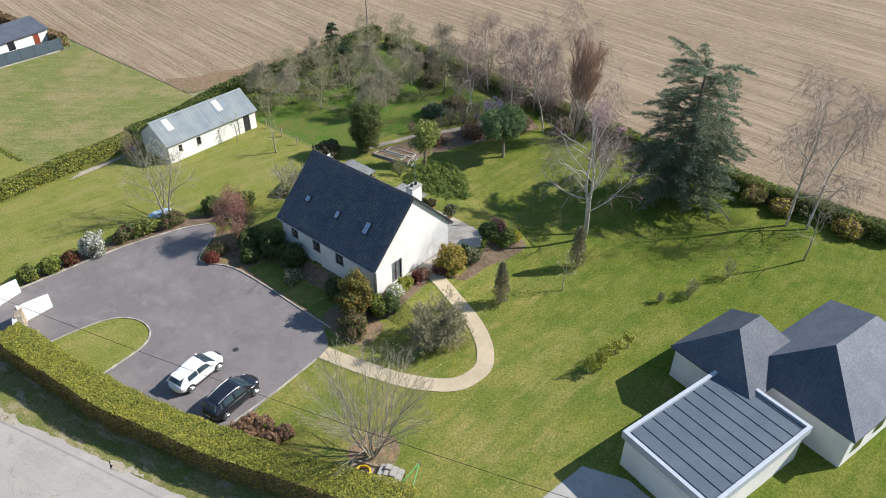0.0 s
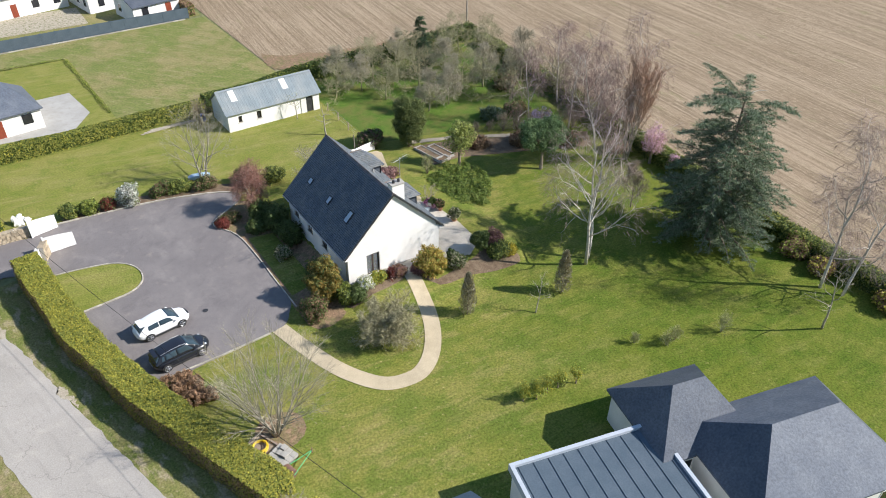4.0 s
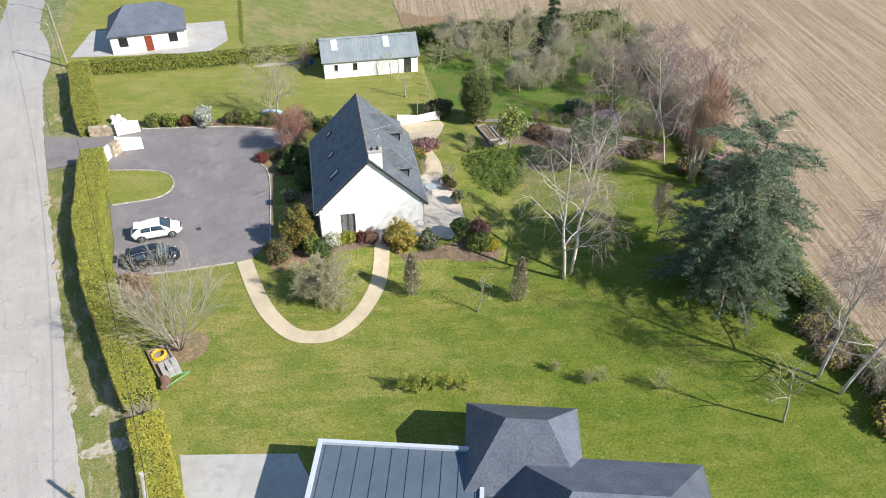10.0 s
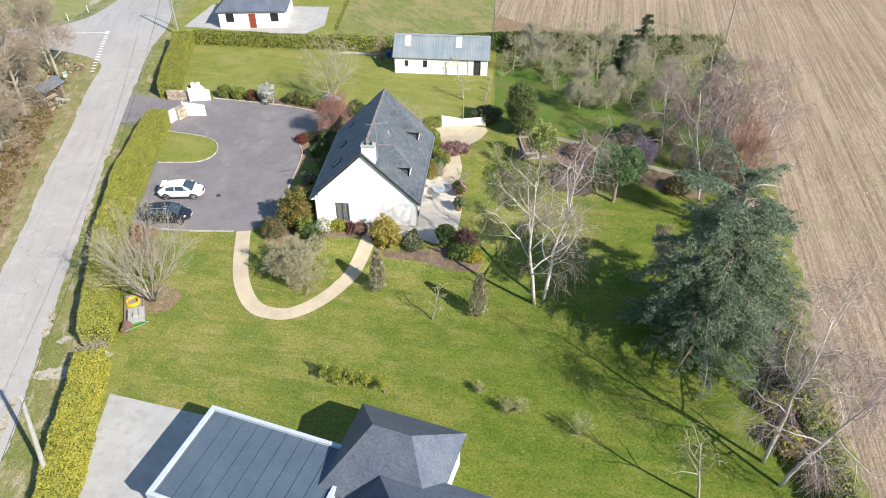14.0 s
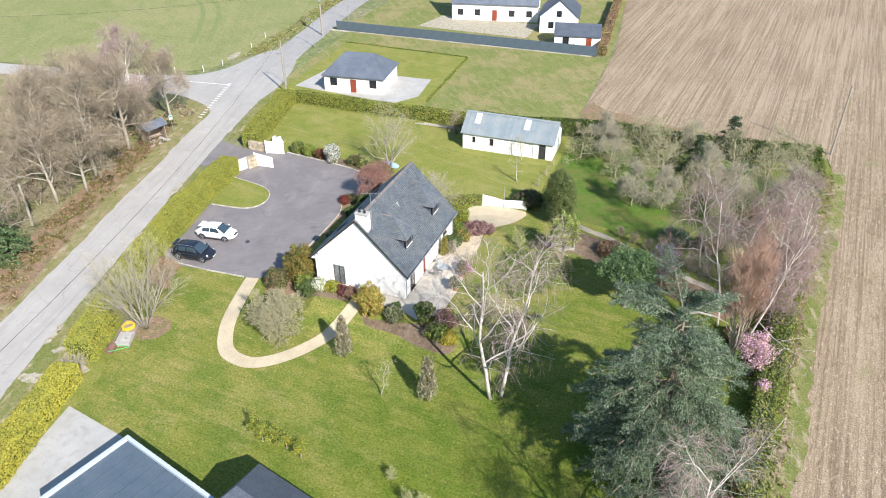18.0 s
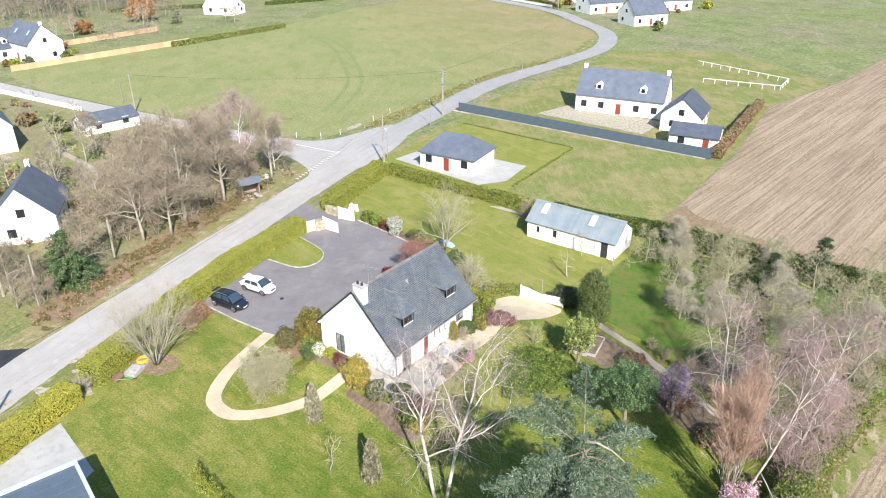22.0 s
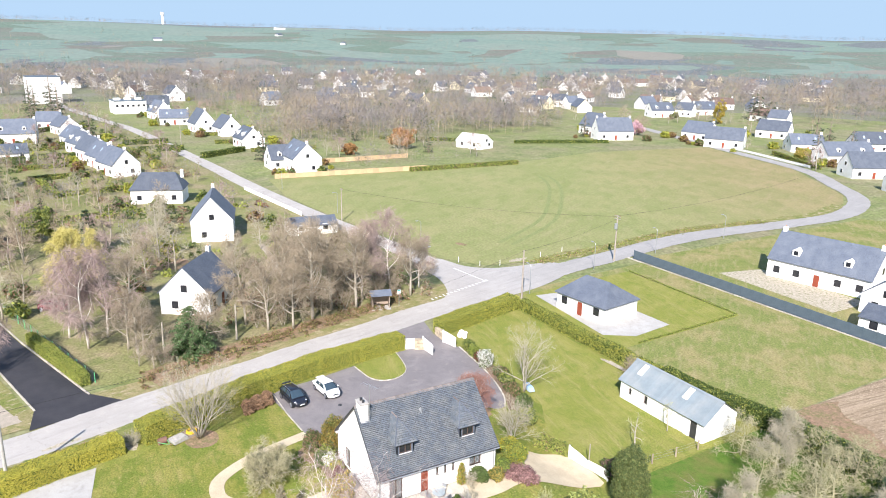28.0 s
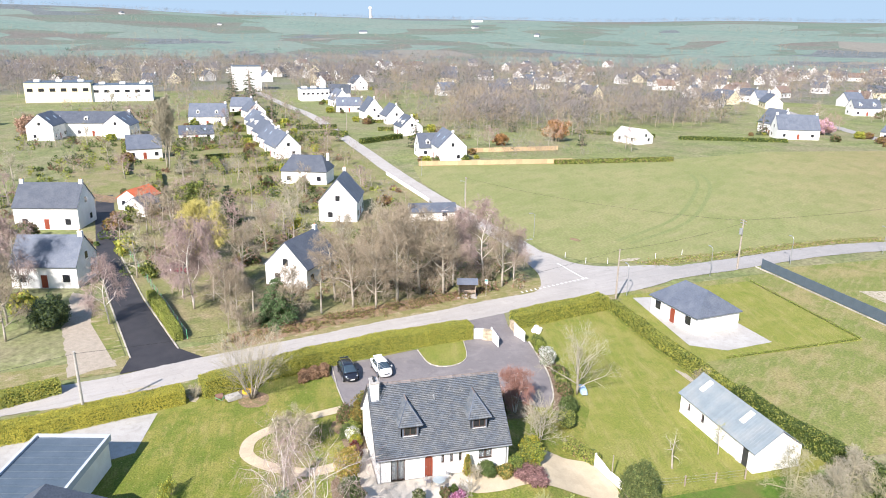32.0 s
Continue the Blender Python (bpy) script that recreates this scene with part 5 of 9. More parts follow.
    for s in (-1, 1):
        part("hip_tile", Geo().tube([(xr1, yc, zr + 0.03), (xe, yc + s * o, z0 + 0.05)], [0.05, 0.05], 5), M["slate_far"], d)
    part("ridge", Geo().tube([(xr0, yc, zr + 0.03), (xr1, yc, zr + 0.03)], [0.06, 0.06], 6), M["ridge_tile"], d)
    part("eaves_board", Geo().box(xf, xe - 0.02, yc - o + 0.03, yc + o - 0.03, z0 - 0.05, z0 - 0.01), M["dark_metal"], d)


dormer(3.18)
dormer(9.45)
ch = new("chimney")
ch.parent = house
ch["label"] = "white rendered chimney with flat cap"
part("shaft", Geo().box(0.02, 1.12, 0.18, 0.86, 6.6, 8.95), M["render"], ch)
part("cap", Geo().box(-0.04, 1.18, 0.12, 0.92, 8.95, 9.05), M["concrete"], ch)
for x in (0.32, 0.8):
    part("flue_pot", Geo().tube([(x, 0.52, 9.05), (x, 0.52, 9.3)], [0.12, 0.1], 10), M["dark_metal"], ch)
an = new("aerial")
an.parent = house
an["label"] = "thin metal television aerial on a mast"
part("mast", Geo().tube([(1.2, 0.95, 7.1), (1.2, 0.95, 10.9)], [0.025, 0.022], 6), M["galv"], an)
part("boom", Geo().tube([(0.5, 0.7, 10.75), (2.1, 1.3, 10.75)], [0.015, 0.015], 5), M["galv"], an)
for i in range(8):
    p = Vector((0.5, 0.7, 10.75)).lerp(Vector((2.1, 1.3, 10.75)), i / 7)
    part("rod", Geo().tube([(p.x - 0.12, p.y + 0.32, p.z), (p.x + 0.12, p.y - 0.32, p.z)], [0.008, 0.008], 4), M["galv"], an)
part("roof_vent", Geo().add([(1.2, 5.7, 7.3), (1.2, 6.0, 7.3), (1.55, 5.85, 6.95), (1.35, 5.85, 7.55)], [(0, 1, 3), (1, 2, 3), (2, 0, 3), (0, 2, 1)]), M["galv"], house, "small pale metal roof vent")

# ------------------------------------------------------------------ the long outbuilding
shed = thing("outbuilding", "long low white outbuilding with blue-grey sheet metal roof", "outbuilding", pose(3.26, 36.57, 0, 0, 0, 1.36))
SH, SD, SE, SR = 5.85, 2.55, 2.35, 4.15
front = [(-4.6, -4.15, 1.0, 1.75), (-2.3, -1.75, 0.9, 1.8), (4.1, 5.0, 0.0, 2.0), (2.3, 3.4, 0.0, 1.95)]
part("wall_front", panel(Geo(), -SH, SH, -0.1, SE, -SD, -SD + 0.25, front, "x"), M["render"], shed)
part("wall_rear", panel(Geo(), -SH, SH, -0.1, SE, SD - 0.25, SD, [], "x"), M["render"], shed)
for x0, x1 in ((-SH, -SH + 0.25), (SH - 0.25, SH)):
    g = Geo()
    n = [(-SD + 0.25, -0.1), (SD - 0.25, -0.1), (SD - 0.25, SE + 0.1), (0, SR - 0.1), (-SD + 0.25, SE + 0.1)]
    g.add([(x0, y, z) for y, z in n] + [(x1, y, z) for y, z in n], [(4, 3, 2, 1, 0), (5, 6, 7, 8, 9)] + [(i, (i + 1) % 5, 5 + (i + 1) % 5, 5 + i) for i in range(5)])
    part("gable_wall", g, M["render"], shed)
for h in front[:2]:
    window(shed, *h, -SD, -1, "x", 0, sill=True, glass="dark_glass")
dd = new("arched_door")
dd.parent = shed
part("leaf", Geo().box(4.14, 4.96, -SD + 0.1, -SD + 0.14, 0.0, 1.98), M["dark_metal"], dd, "dark painted door leaf")
dd = new("plank_door")
dd.parent = shed
for i in range(6):
    part("plank", Geo().box(2.32 + 0.18 * i, 2.32 + 0.18 * i + 0.17, -SD + 0.08, -SD + 0.12, 0.0, 1.93), M["white_paint"], dd)
for s in (-1, 1):
    n = 34
    w = (2 * SH + 0.5) / n
    for i in range(n):
        a = -SH - 0.25 + i * w
        clear = i in (4, 5, 22, 23)
        for q0, q1, glazed in (((0.0, 0.5, True), (0.5, 1.0, False)) if clear else ((0.0, 1.0, False),)):
            prof = [(0, 0.0), (0.07, 0.0), (0.09, 0.014), (0.13, 0.014), (0.15, 0.0), (w + 0.01, 0.0)]
            e0, e1 = ((s * (SD + 0.25) * q, SR + (SE - 0.17 - SR) * q) for q in (q0, q1))
            up = [(a + u, e0[0], e0[1] + v) for u, v in prof]
            low_ = [(a + u, e1[0], e1[1] + v) for u, v in prof]
            under = [(a, e0[0], e0[1] - 0.03), (a + w + 0.01, e0[0], e0[1] - 0.03), (a, e1[0], e1[1] - 0.03), (a + w + 0.01, e1[0], e1[1] - 0.03)]
            f = [(k, k + 1, 7 + k, 6 + k) for k in range(5)] + [(12, 13, 15, 14), (6, 7, 8, 9, 10, 11, 15, 14)]
            if s > 0:
                f = [q[::-1] for q in f]
            part("roof_sheet", Geo().add(up + low_ + under, f), M["translucent" if glazed else "steel_roof"], shed, "translucent roof sheet" if glazed else "")
part("ridge_cap", Geo().add([(-SH - 0.25, -0.22, SR - 0.06), (SH + 0.25, -0.22, SR - 0.06), (SH + 0.25, 0, SR + 0.09), (-SH - 0.25, 0, SR + 0.09), (SH + 0.25, 0.22, SR - 0.06), (-SH - 0.25, 0.22, SR - 0.06)], [(0, 1, 2, 3), (3, 2, 4, 5)]), M["steel_roof"], shed)


# ------------------------------------------------------------------ trees and shrubs


def turned(d, angle, spin, rng):
    """d bent away by angle degrees, towards a side given by spin."""
    s = d.cross(Vector((0.2, 0.1, 1)) if abs(d.z) < 0.95 else Vector((1, 0, 0))).normalized()
    u = d.cross(s)
    a = radians(angle)
    return (d * math.cos(a) + (s * math.cos(spin) + u * math.sin(spin)) * math.sin(a)).normalized()


def grow(out, rng, p, d, L, r, level, K):
    """One branch and all that it bears: lists of points and radii, by level."""
    n = K["parts"][level]
    pts, rad = [p.copy()], [r]
    dirs = [d]
    first_d = d.copy()
    for i in range(n):
        w = K["wiggle"][level]
        d = d + Vector((rng.gauss(0, w), rng.gauss(0, w), rng.gauss(0, w) + K["rise"][level]))
        if level == 0:
            d = d * 0.75 + first_d * 0.25
        d.normalize()
        p = p + d * (L / n)
        pts.append(p.copy())
        rad.append(max(r * (1 - 0.75 * (i + 1) / n), K["thin"]))
        dirs.append(d.copy())
    out[level].append((pts, rad))
    if level + 1 >= len(K["parts"]):
        return
    k = K["kids"][level]
    spin = rng.uniform(0, 6.28)
    for j in range(k):
        t = K["from"][level] + (1 - K["from"][level]) * (j + rng.uniform(0.2, 1)) / k
        q = min(n - 1, int(t * n))
        f = t * n - q
        pos = pts[q].lerp(pts[q + 1], min(1, f))
        spin += 2.4 + rng.uniform(-0.5, 0.5)
        a = K["spread"][level] * rng.uniform(0.7, 1.25) * (1.45 - 0.75 * t if level == 0 else 1)
        size = L * K["ratio"][level] * (1.15 - 0.55 * t) * rng.uniform(0.75, 1.2)
        grow(out, rng, pos, turned(dirs[q], a, spin, rng), size, max(rad[q] * (0.46 if level else 0.56), K["thin"]), level + 1, K)


TREE = {
    "round": dict(parts=(5, 4, 3, 2), kids=(9, 7, 7), wiggle=(0.05, 0.09, 0.12, 0.15), rise=(0.05, 0.05, 0.06, 0.03), spread=(42, 38, 36), ratio=(0.78, 0.5, 0.55), thin=0.012, haze=(5, 0.3, 0.02)),
    "radiate": dict(parts=(5, 4, 3, 2), kids=(9, 8, 6), wiggle=(0.03, 0.05, 0.07, 0.1), rise=(0.02, 0.05, 0.04, 0.02), spread=(26, 24, 28), ratio=(0.6, 0.5, 0.55), thin=0.007, haze=(3, 0.3, 0.1)),
    "upright": dict(parts=(6, 4, 3, 2), kids=(13, 7, 7), wiggle=(0.04, 0.09, 0.12, 0.15), rise=(0.04, 0.12, 0.08, 0.04), spread=(38, 36, 38), ratio=(0.42, 0.45, 0.5), thin=0.012, haze=(7, 0.35, 0.1)),
    "birch": dict(parts=(8, 6, 4, 2), kids=(11, 8, 6), wiggle=(0.1, 0.24, 0.24, 0.18), rise=(0.06, 0.1, 0.01, -0.2), spread=(54, 46, 54), ratio=(0.46, 0.44, 0.5), thin=0.009, haze=(7, 0.5, -0.8)),
    "oak": dict(parts=(6, 5, 3, 2), kids=(15, 9, 8), wiggle=(0.07, 0.16, 0.2, 0.2), rise=(0.05, 0.08, 0.04, 0.0), spread=(55, 45, 45), ratio=(0.5, 0.5, 0.45), thin=0.02, haze=(5, 0.4, 0.1)),
    "thicket": dict(parts=(4, 4, 3, 2), kids=(10, 8, 7), wiggle=(0.12, 0.18, 0.22, 0.2), rise=(0.06, 0.06, 0.03, 0.0), spread=(50, 48, 48), ratio=(0.62, 0.55, 0.5), thin=0.01, haze=(6, 0.3, 0.1)),
    "plain": dict(parts=(4, 3, 2, 2), kids=(8, 6, 4), wiggle=(0.07, 0.16, 0.2, 0.2), rise=(0.05, 0.08, 0.04, 0.0), spread=(52, 45, 45), ratio=(0.52, 0.52, 0.5), thin=0.03, haze=(2, 0.5, 0.1)),
    "shrub": dict(parts=(4, 3, 2), kids=(8, 8), wiggle=(0.1, 0.14, 0.18), rise=(0.08, 0.06, 0.04), spread=(34, 38), ratio=(0.55, 0.5), thin=0.009, haze=(4, 0.14, 0.3)),
    "crooked": dict(parts=(7, 5, 3), kids=(8, 6), wiggle=(0.13, 0.26, 0.3), rise=(0.1, 0.06, 0.0), spread=(55, 50), ratio=(0.45, 0.45), thin=0.014, haze=(5, 0.25, -0.1)),
}
TREE_FROM = {"radiate": (0.15, 0.2, 0.2), "round": (0.16, 0.25, 0.2), "upright": (0.22, 0.25, 0.2), "birch": (0.22, 0.22, 0.15), "oak": (0.25, 0.25, 0.2), "plain": (0.2, 0.25, 0.2), "thicket": (0.05, 0.15, 0.15), "shrub": (0.1, 0.15), "crooked": (0.4, 0.3)}


def bare_tree(name, label, category, at, kind, height, girth, bark, twig, seed, stems=1, lean=(0, 0), spread=None, group="", limbs=True, fuzz=1.0, fine=0.008, splay=0.22, pale=False):
    rng = random.Random(seed)
    K = dict(TREE[kind])
    K["from"] = TREE_FROM[kind]
    if spread:
        K["spread"] = tuple(s * spread for s in K["spread"])
    out = [[] for _ in K["parts"]]
    for s in range(stems):
        a = 6.28 * s / max(1, stems) + seed
        off = 0.12 * height * 0.15 * (stems > 1)
        w = splay * rng.uniform(0.6, 1.2) if stems > 1 else 0
        d = Vector((lean[0] + w * math.cos(a), lean[1] + w * math.sin(a), 1)).normalized()
        grow(out, rng, Vector((off * math.cos(a), off * math.sin(a), -0.1)), d, height * rng.uniform(0.78, 0.86), girth, 0, K)
    root = thing(name, label, category, at, group)
    for pts, rad in out[0]:
        part("trunk" if stems == 1 else "stem", Geo().tube(pts, rad, 8), bark, root, shade=True)
    n_wood = 1
    if limbs and kind != "shrub":
        n_wood = 2
        for pts, rad in out[1]:
            part("limb", Geo().tube(pts, rad, 6), bark, root, shade=True)
    g = Geo()
    for lv in range(n_wood, len(out) - 1):
        for pts, rad in out[lv]:
            g.tube(pts, rad, 4 if lv == 1 else 3, cap=False)
    if g.f:
        part("upper_crown", g, bark if kind == "crooked" or pale else twig, root)["kind"] = "stuff"
    # the outermost shoots and the fine spray that they bear
    nr = np.random.default_rng(seed)
    many, length, drop = K["haze"]
    A = np.array([tuple(p[0]) for p, r in out[-1]])
    B = np.array([tuple(p[-1]) for p, r in out[-1]])
    P, U = [(A + B) / 2], [(B - A) / 2]
    W = [np.full(len(A), fine * 1.25)]
    k = max(1, int(many * fuzz))
    A2, D2 = np.repeat(A, k, 0), np.repeat(B - A, k, 0)
    D = D2 / (np.linalg.norm(D2, axis=1, keepdims=True) + 1e-9) + nr.normal(0, 0.55, D2.shape) + np.array([0, 0, drop])
    D /= np.linalg.norm(D, axis=1, keepdims=True)
    L = length * height ** 0.5 / 3.2 * nr.uniform(0.5, 1.3, (len(D), 1))
    P.append(A2 + D2 * nr.uniform(0.1, 1.0, (len(D), 1)) + D * L)
    U.append(D * L)
    W.append(np.full(len(D), fine))
    P, U, W = np.concatenate(P), np.concatenate(U), np.concatenate(W)
    keep = P[:, 2] > 0.1
    P, U, W = P[keep], U[keep], W[keep]
    V = np.cross(U, nr.normal(size=U.shape))
    V = V / (np.linalg.norm(V, axis=1, keepdims=True) + 1e-9) * W[:, None]
    ob = part("crown", quads("crown", P, U, V, [twig]), [], root, "haze of fine bare twigs")
    ob["kind"] = "stuff"
    return root


def leafy(name, label, category, at, rx, ry, rz, cz, mats, seed, n=120, per=60, clump=0.4, size=0.14, trunk=0.0, weights=None, hollow=0.55, bark=None, low=-0.9, stretch=1.6, group="", droop=0.0):
    """A shrub or small evergreen: a stem with limbs and a crown of leaf clumps."""
    rng = np.random.default_rng(seed)
    root = thing(name, label, category, at, group)
    size, per = size * 0.72, int(per * 1.5)
    P, D = crown_points(rng, rx, ry, rz, cz, n, per, clump, hollow, low)
    keep = P[:, 2] > 0.03
    P, D = P[keep], D[keep]
    idx = None
    if len(mats) > 1:
        idx = rng.choice(len(mats), len(P), p=weights)
    D[:, 2] += 0.3
    part("crown", leaves("crown", P, size, [M[m] for m in mats], rng, idx, stretch, D, droop), [], root)
    r = random.Random(seed)
    g = Geo()
    top = max(trunk, 0.25 * (cz + rz))
    w = max(0.035, 0.028 * (cz + rz))
    g.tube([(0, 0, -0.1), (0.03, 0, top * 0.5), (0, 0.03, top)], [w * 1.3, w, w * 0.8], 7)
    for i in range(6 if cz + rz > 2.2 else 0):
        a = i * 1.05 + r.uniform(-0.3, 0.3)
        e = (0.6 * rx * math.cos(a), 0.6 * ry * math.sin(a), cz + rz * r.uniform(-0.2, 0.5))
        g.tube([(0, 0, top * 0.85), (e[0] * 0.4, e[1] * 0.4, (top + e[2]) / 2), e], [w * 0.6, w * 0.4, w * 0.15], 5)
    part("stem", g, bark or M["bark"], root)
    return root


def cedar(name, label, at, height, reach, mats, seed, tiers=15, size=0.3, dense=1.0, taper=1.5, ragged=0.5, low=0.07, boughs=False, crown=()):
    """A conifer with level boughs, flat sprays on them and open gaps between."""
    rng = random.Random(seed)
    nr = np.random.default_rng(seed)
    root = thing(name, label, "tree", at)
    g = Geo()
    g.tube([(0, 0, -0.2), (0.1, 0.05, height * 0.5), (0, 0, height * 0.97)], [height * 0.026, height * 0.017, 0.04], 9)
    pts, spread_ = [], []
    for i in range(tiers):
        t = i / (tiers - 1)
        R = reach * (1 - t ** taper) ** 0.9 + 0.35
        k = max(4, int(9 - 4 * t))
        top = crown if i == tiers - 2 else ()
        k = max(k, len(top))
        a0 = rng.uniform(0, 6.28)
        for j in range(k):
            a = a0 + 6.28 * j / k + rng.uniform(-0.35, 0.35)
            z = height * (low + (0.96 - low) * t) + rng.uniform(-0.4, 0.4) * height / tiers
            L = R * (1 - ragged * rng.random() ** 1.5) * rng.uniform(0.9, 1.15)
            up = rng.uniform(0.1, 0.45)
            if j < len(top):
                a, L, up = radians(top[j][0]), top[j][1], top[j][2]
            d = Vector((math.cos(a), math.sin(a), 0))
            s = Vector((-d.y, d.x, 0))
            bend = rng.uniform(-0.2, 0.2)
            line = []
            for q in range(6):
                u = q / 5
                line.append(Vector((0, 0, z)) + d * (L * u) + s * (L * bend * u * u) + Vector((0, 0, L * (up * u - 0.42 * u * u))))
            radii_ = [0.09 * (1 - 0.8 * q / 5) * (1.2 - t) + 0.012 for q in range(6)]
            if boughs:
                part("bough", Geo().tube(line, radii_, 5), M["bark"], root)
            else:
                g.tube(line, radii_, 5, cap=False)
            # side shoots, each a flat feather
            shoots = max(4, int(L * (6.5 if j < len(top) else 3.4)))
            for q in range(shoots):
                u = 0.2 + 0.8 * (q + rng.random()) / shoots
                u = min(u, 0.999)
                base = line[int(u * 5)].lerp(line[int(u * 5) + 1], u * 5 - int(u * 5))
                side = 1 if q % 2 else -1
                ln = (0.4 * L * (1.05 - u) + 0.3) * rng.uniform(0.5, 1.15)
                dr = (d * rng.uniform(0.45, 0.95) + s * side * rng.uniform(0.5, 1.0) + Vector((0, 0, rng.uniform(-0.16, 0.14)))).normalized()
                for m in range(int((ln * 9 + 2) * dense)):
                    w = rng.random()
                    p = base + dr * (ln * w) + Vector((0, 0, rng.uniform(-0.05, 0.05) - 0.08 * ln * w * w))
                    pts.append(tuple(p))
                    spread_.append((dr.x, dr.y, dr.z - 0.2))
    part("trunk", g, M["bark"], root)
    C, A = np.array(pts), np.array(spread_)
    per = 7
    P = np.repeat(C, per, 0) + nr.normal(0, 0.11, (len(C) * per, 3)) * np.array([1, 1, 0.4])
    A = np.repeat(A, per, 0) + nr.normal(0, 0.5, (len(C) * per, 3))
    A /= np.linalg.norm(A, axis=1, keepdims=True)
    up = np.array([0, 0, 1.0]) + nr.normal(0, 0.4, P.shape)
    V = np.cross(up, A)
    V /= np.linalg.norm(V, axis=1, keepdims=True) + 1e-9
    s = size * nr.uniform(0.5, 1.2, (len(P), 1))
    idx = nr.choice(len(mats), len(P))
    part("crown", quads("crown", P, A * s * 0.55, V * s * 0.15, [M[m] for m in mats], idx), [], root, "flat feathery sprays of needles")
    return root


def spire(name, label, at, h, r, mats, seed, size=0.12, n=1500, group="", category="shrub", bark=None):
    """A slim upright shrub whose shoots all climb."""
    nr = np.random.default_rng(seed)
    root = thing(name, label, category, at, group)
    t = nr.uniform(0, 1, n) ** 0.8
    a = nr.uniform(0, 6.28, n)
    prof = (1.02 - t) ** 0.55 * np.minimum(1.0, 0.55 + 3 * t)
    rr = r * prof * nr.uniform(0.3, 1.1, n)
    P = np.stack([rr * np.cos(a), rr * np.sin(a), 0.06 * h + t * h * 0.92], 1)
    U = np.stack([0.4 * np.cos(a), 0.4 * np.sin(a), np.ones(n)], 1) + nr.normal(0, 0.4, (n, 3))
    U /= np.linalg.norm(U, axis=1, keepdims=True)
    V = np.cross(U, nr.normal(size=(n, 3)))
    V /= np.linalg.norm(V, axis=1, keepdims=True)
    s = size * nr.uniform(0.6, 1.4, (n, 1))
    part("crown", quads("crown", P, U * s * 1.5, V * s * 0.3, [M[m] for m in mats], nr.choice(len(mats), n)), [], root)
    g = Geo()
    rng = random.Random(seed)
    g.tube([(0, 0, -0.1), (0, 0, h * 0.45), (0, 0, h * 0.9)], [r * 0.09, r * 0.06, 0.01], 6)
    for i in range(14):
        b = i * 2.4
        z = h * (0.1 + 0.05 * i)
        g.tube([(0, 0, z), (r * 0.6 * math.cos(b), r * 0.6 * math.sin(b), z + h * 0.12), (r * 0.75 * math.cos(b), r * 0.75 * math.sin(b), z + h * 0.26)], [0.03, 0.018, 0.007], 4)
    part("stem", g, bark or M["bark"], root)
    return root


# --- the front garden
bare_tree("bare_tree", "pale bare round-headed tree beside the hedge", "tree", place(-15.6, -10.4), "radiate", 7.4, 0.075, M["bark_grey"], M["twig_pale"], 11, stems=8, splay=0.5, fine=0.005, fuzz=0.5)
bare_tree("grey_shrub", "large grey-brown rounded twiggy shrub inside the path loop", "shrub", place(-4.7, -6.6), "thicket", 3.5, 0.09, M["bark_grey"], M["twig_olive"], 12, stems=5, splay=0.6, fuzz=1.0, fine=0.012)
spire("columnar_shrub", "slim columnar brown-green conifer on the lawn", place(2.3, -7.4), 4.3, 0.8, ("cypress_brown", "grey_leaf", "twig_pale"), 13, 0.1, 2200, group="columnar shrubs")
spire("columnar_shrub", "slim columnar brown-green conifer on the lawn", place(10.6, -9.5), 4.4, 0.85, ("cypress_brown", "grey_leaf", "twig_pale"), 14, 0.1, 2200, group="columnar shrubs")
bare_tree("small_bare_tree", "young bare fruit tree on the lawn", "tree", place(7.05, -10.35), "crooked", 3.6, 0.06, M["bark_grey"], M["twig_green"], 15)
bare_tree("birch", "tall white-barked birch with bare drooping twigs", "tree", place(15.0, -7.7), "birch", 15.0, 0.16, M["bark_birch"], M["twig_birch"], 21, lean=(-0.08, 0.0), group="birches", pale=True, fuzz=0.7, fine=0.007)
bare_tree("birch", "tall white-barked birch with bare drooping twigs", "tree", place(15.7, -7.2), "birch", 14.6, 0.15, M["bark_birch"], M["twig_birch"], 22, lean=(0.12, 0.06), group="birches", pale=True, fuzz=0.7, fine=0.007)
bare_tree("leaning_tree", "small leaning bare tree with crooked pale limbs", "tree", place(25.0, -24.4), "crooked", 6.8, 0.1, M["bark_grey"], M["twig_pale"], 23, lean=(-0.5, 0.02))
bare_tree("birch", "tall birch with pinkish bare twigs by the field", "tree", place(29.6, -21.2), "birch", 15.2, 0.14, M["bark_birch"], M["twig_birch"], 24, lean=(0.0, 0.06), group="birches", pale=True)
bare_tree("birch", "tall birch with pinkish bare twigs by the field", "tree", place(30.2, -22.9), "birch", 14.4, 0.13, M["bark_birch"], M["twig_birch"], 25, lean=(0.06, 0.06), group="birches", pale=True)
bare_tree("bare_tree", "small bare tree under the cedar", "tree", place(25.2, -3.2), "upright", 4.6, 0.07, M["bark"], M["twig"], 26)
old_cedar = cedar("cedar", "large spreading blue-green cedar on the lawn", place(27.35, -11.0), 14.9, 5.4, ("cedar_leaf", "cedar_leaf", "cedar_leaf", "pine_leaf"), 27, 22, 0.175, 1.35, 4.2, 0.45, boughs=True, crown=((120, 3.7, 1.1), (150, 4.8, 0.45), (36, 3.0, 0.8), (182, 4.0, 0.66), (-60, 4.2, 0.4), (250, 4.6, 0.25), (75, 4.4, 0.3)))
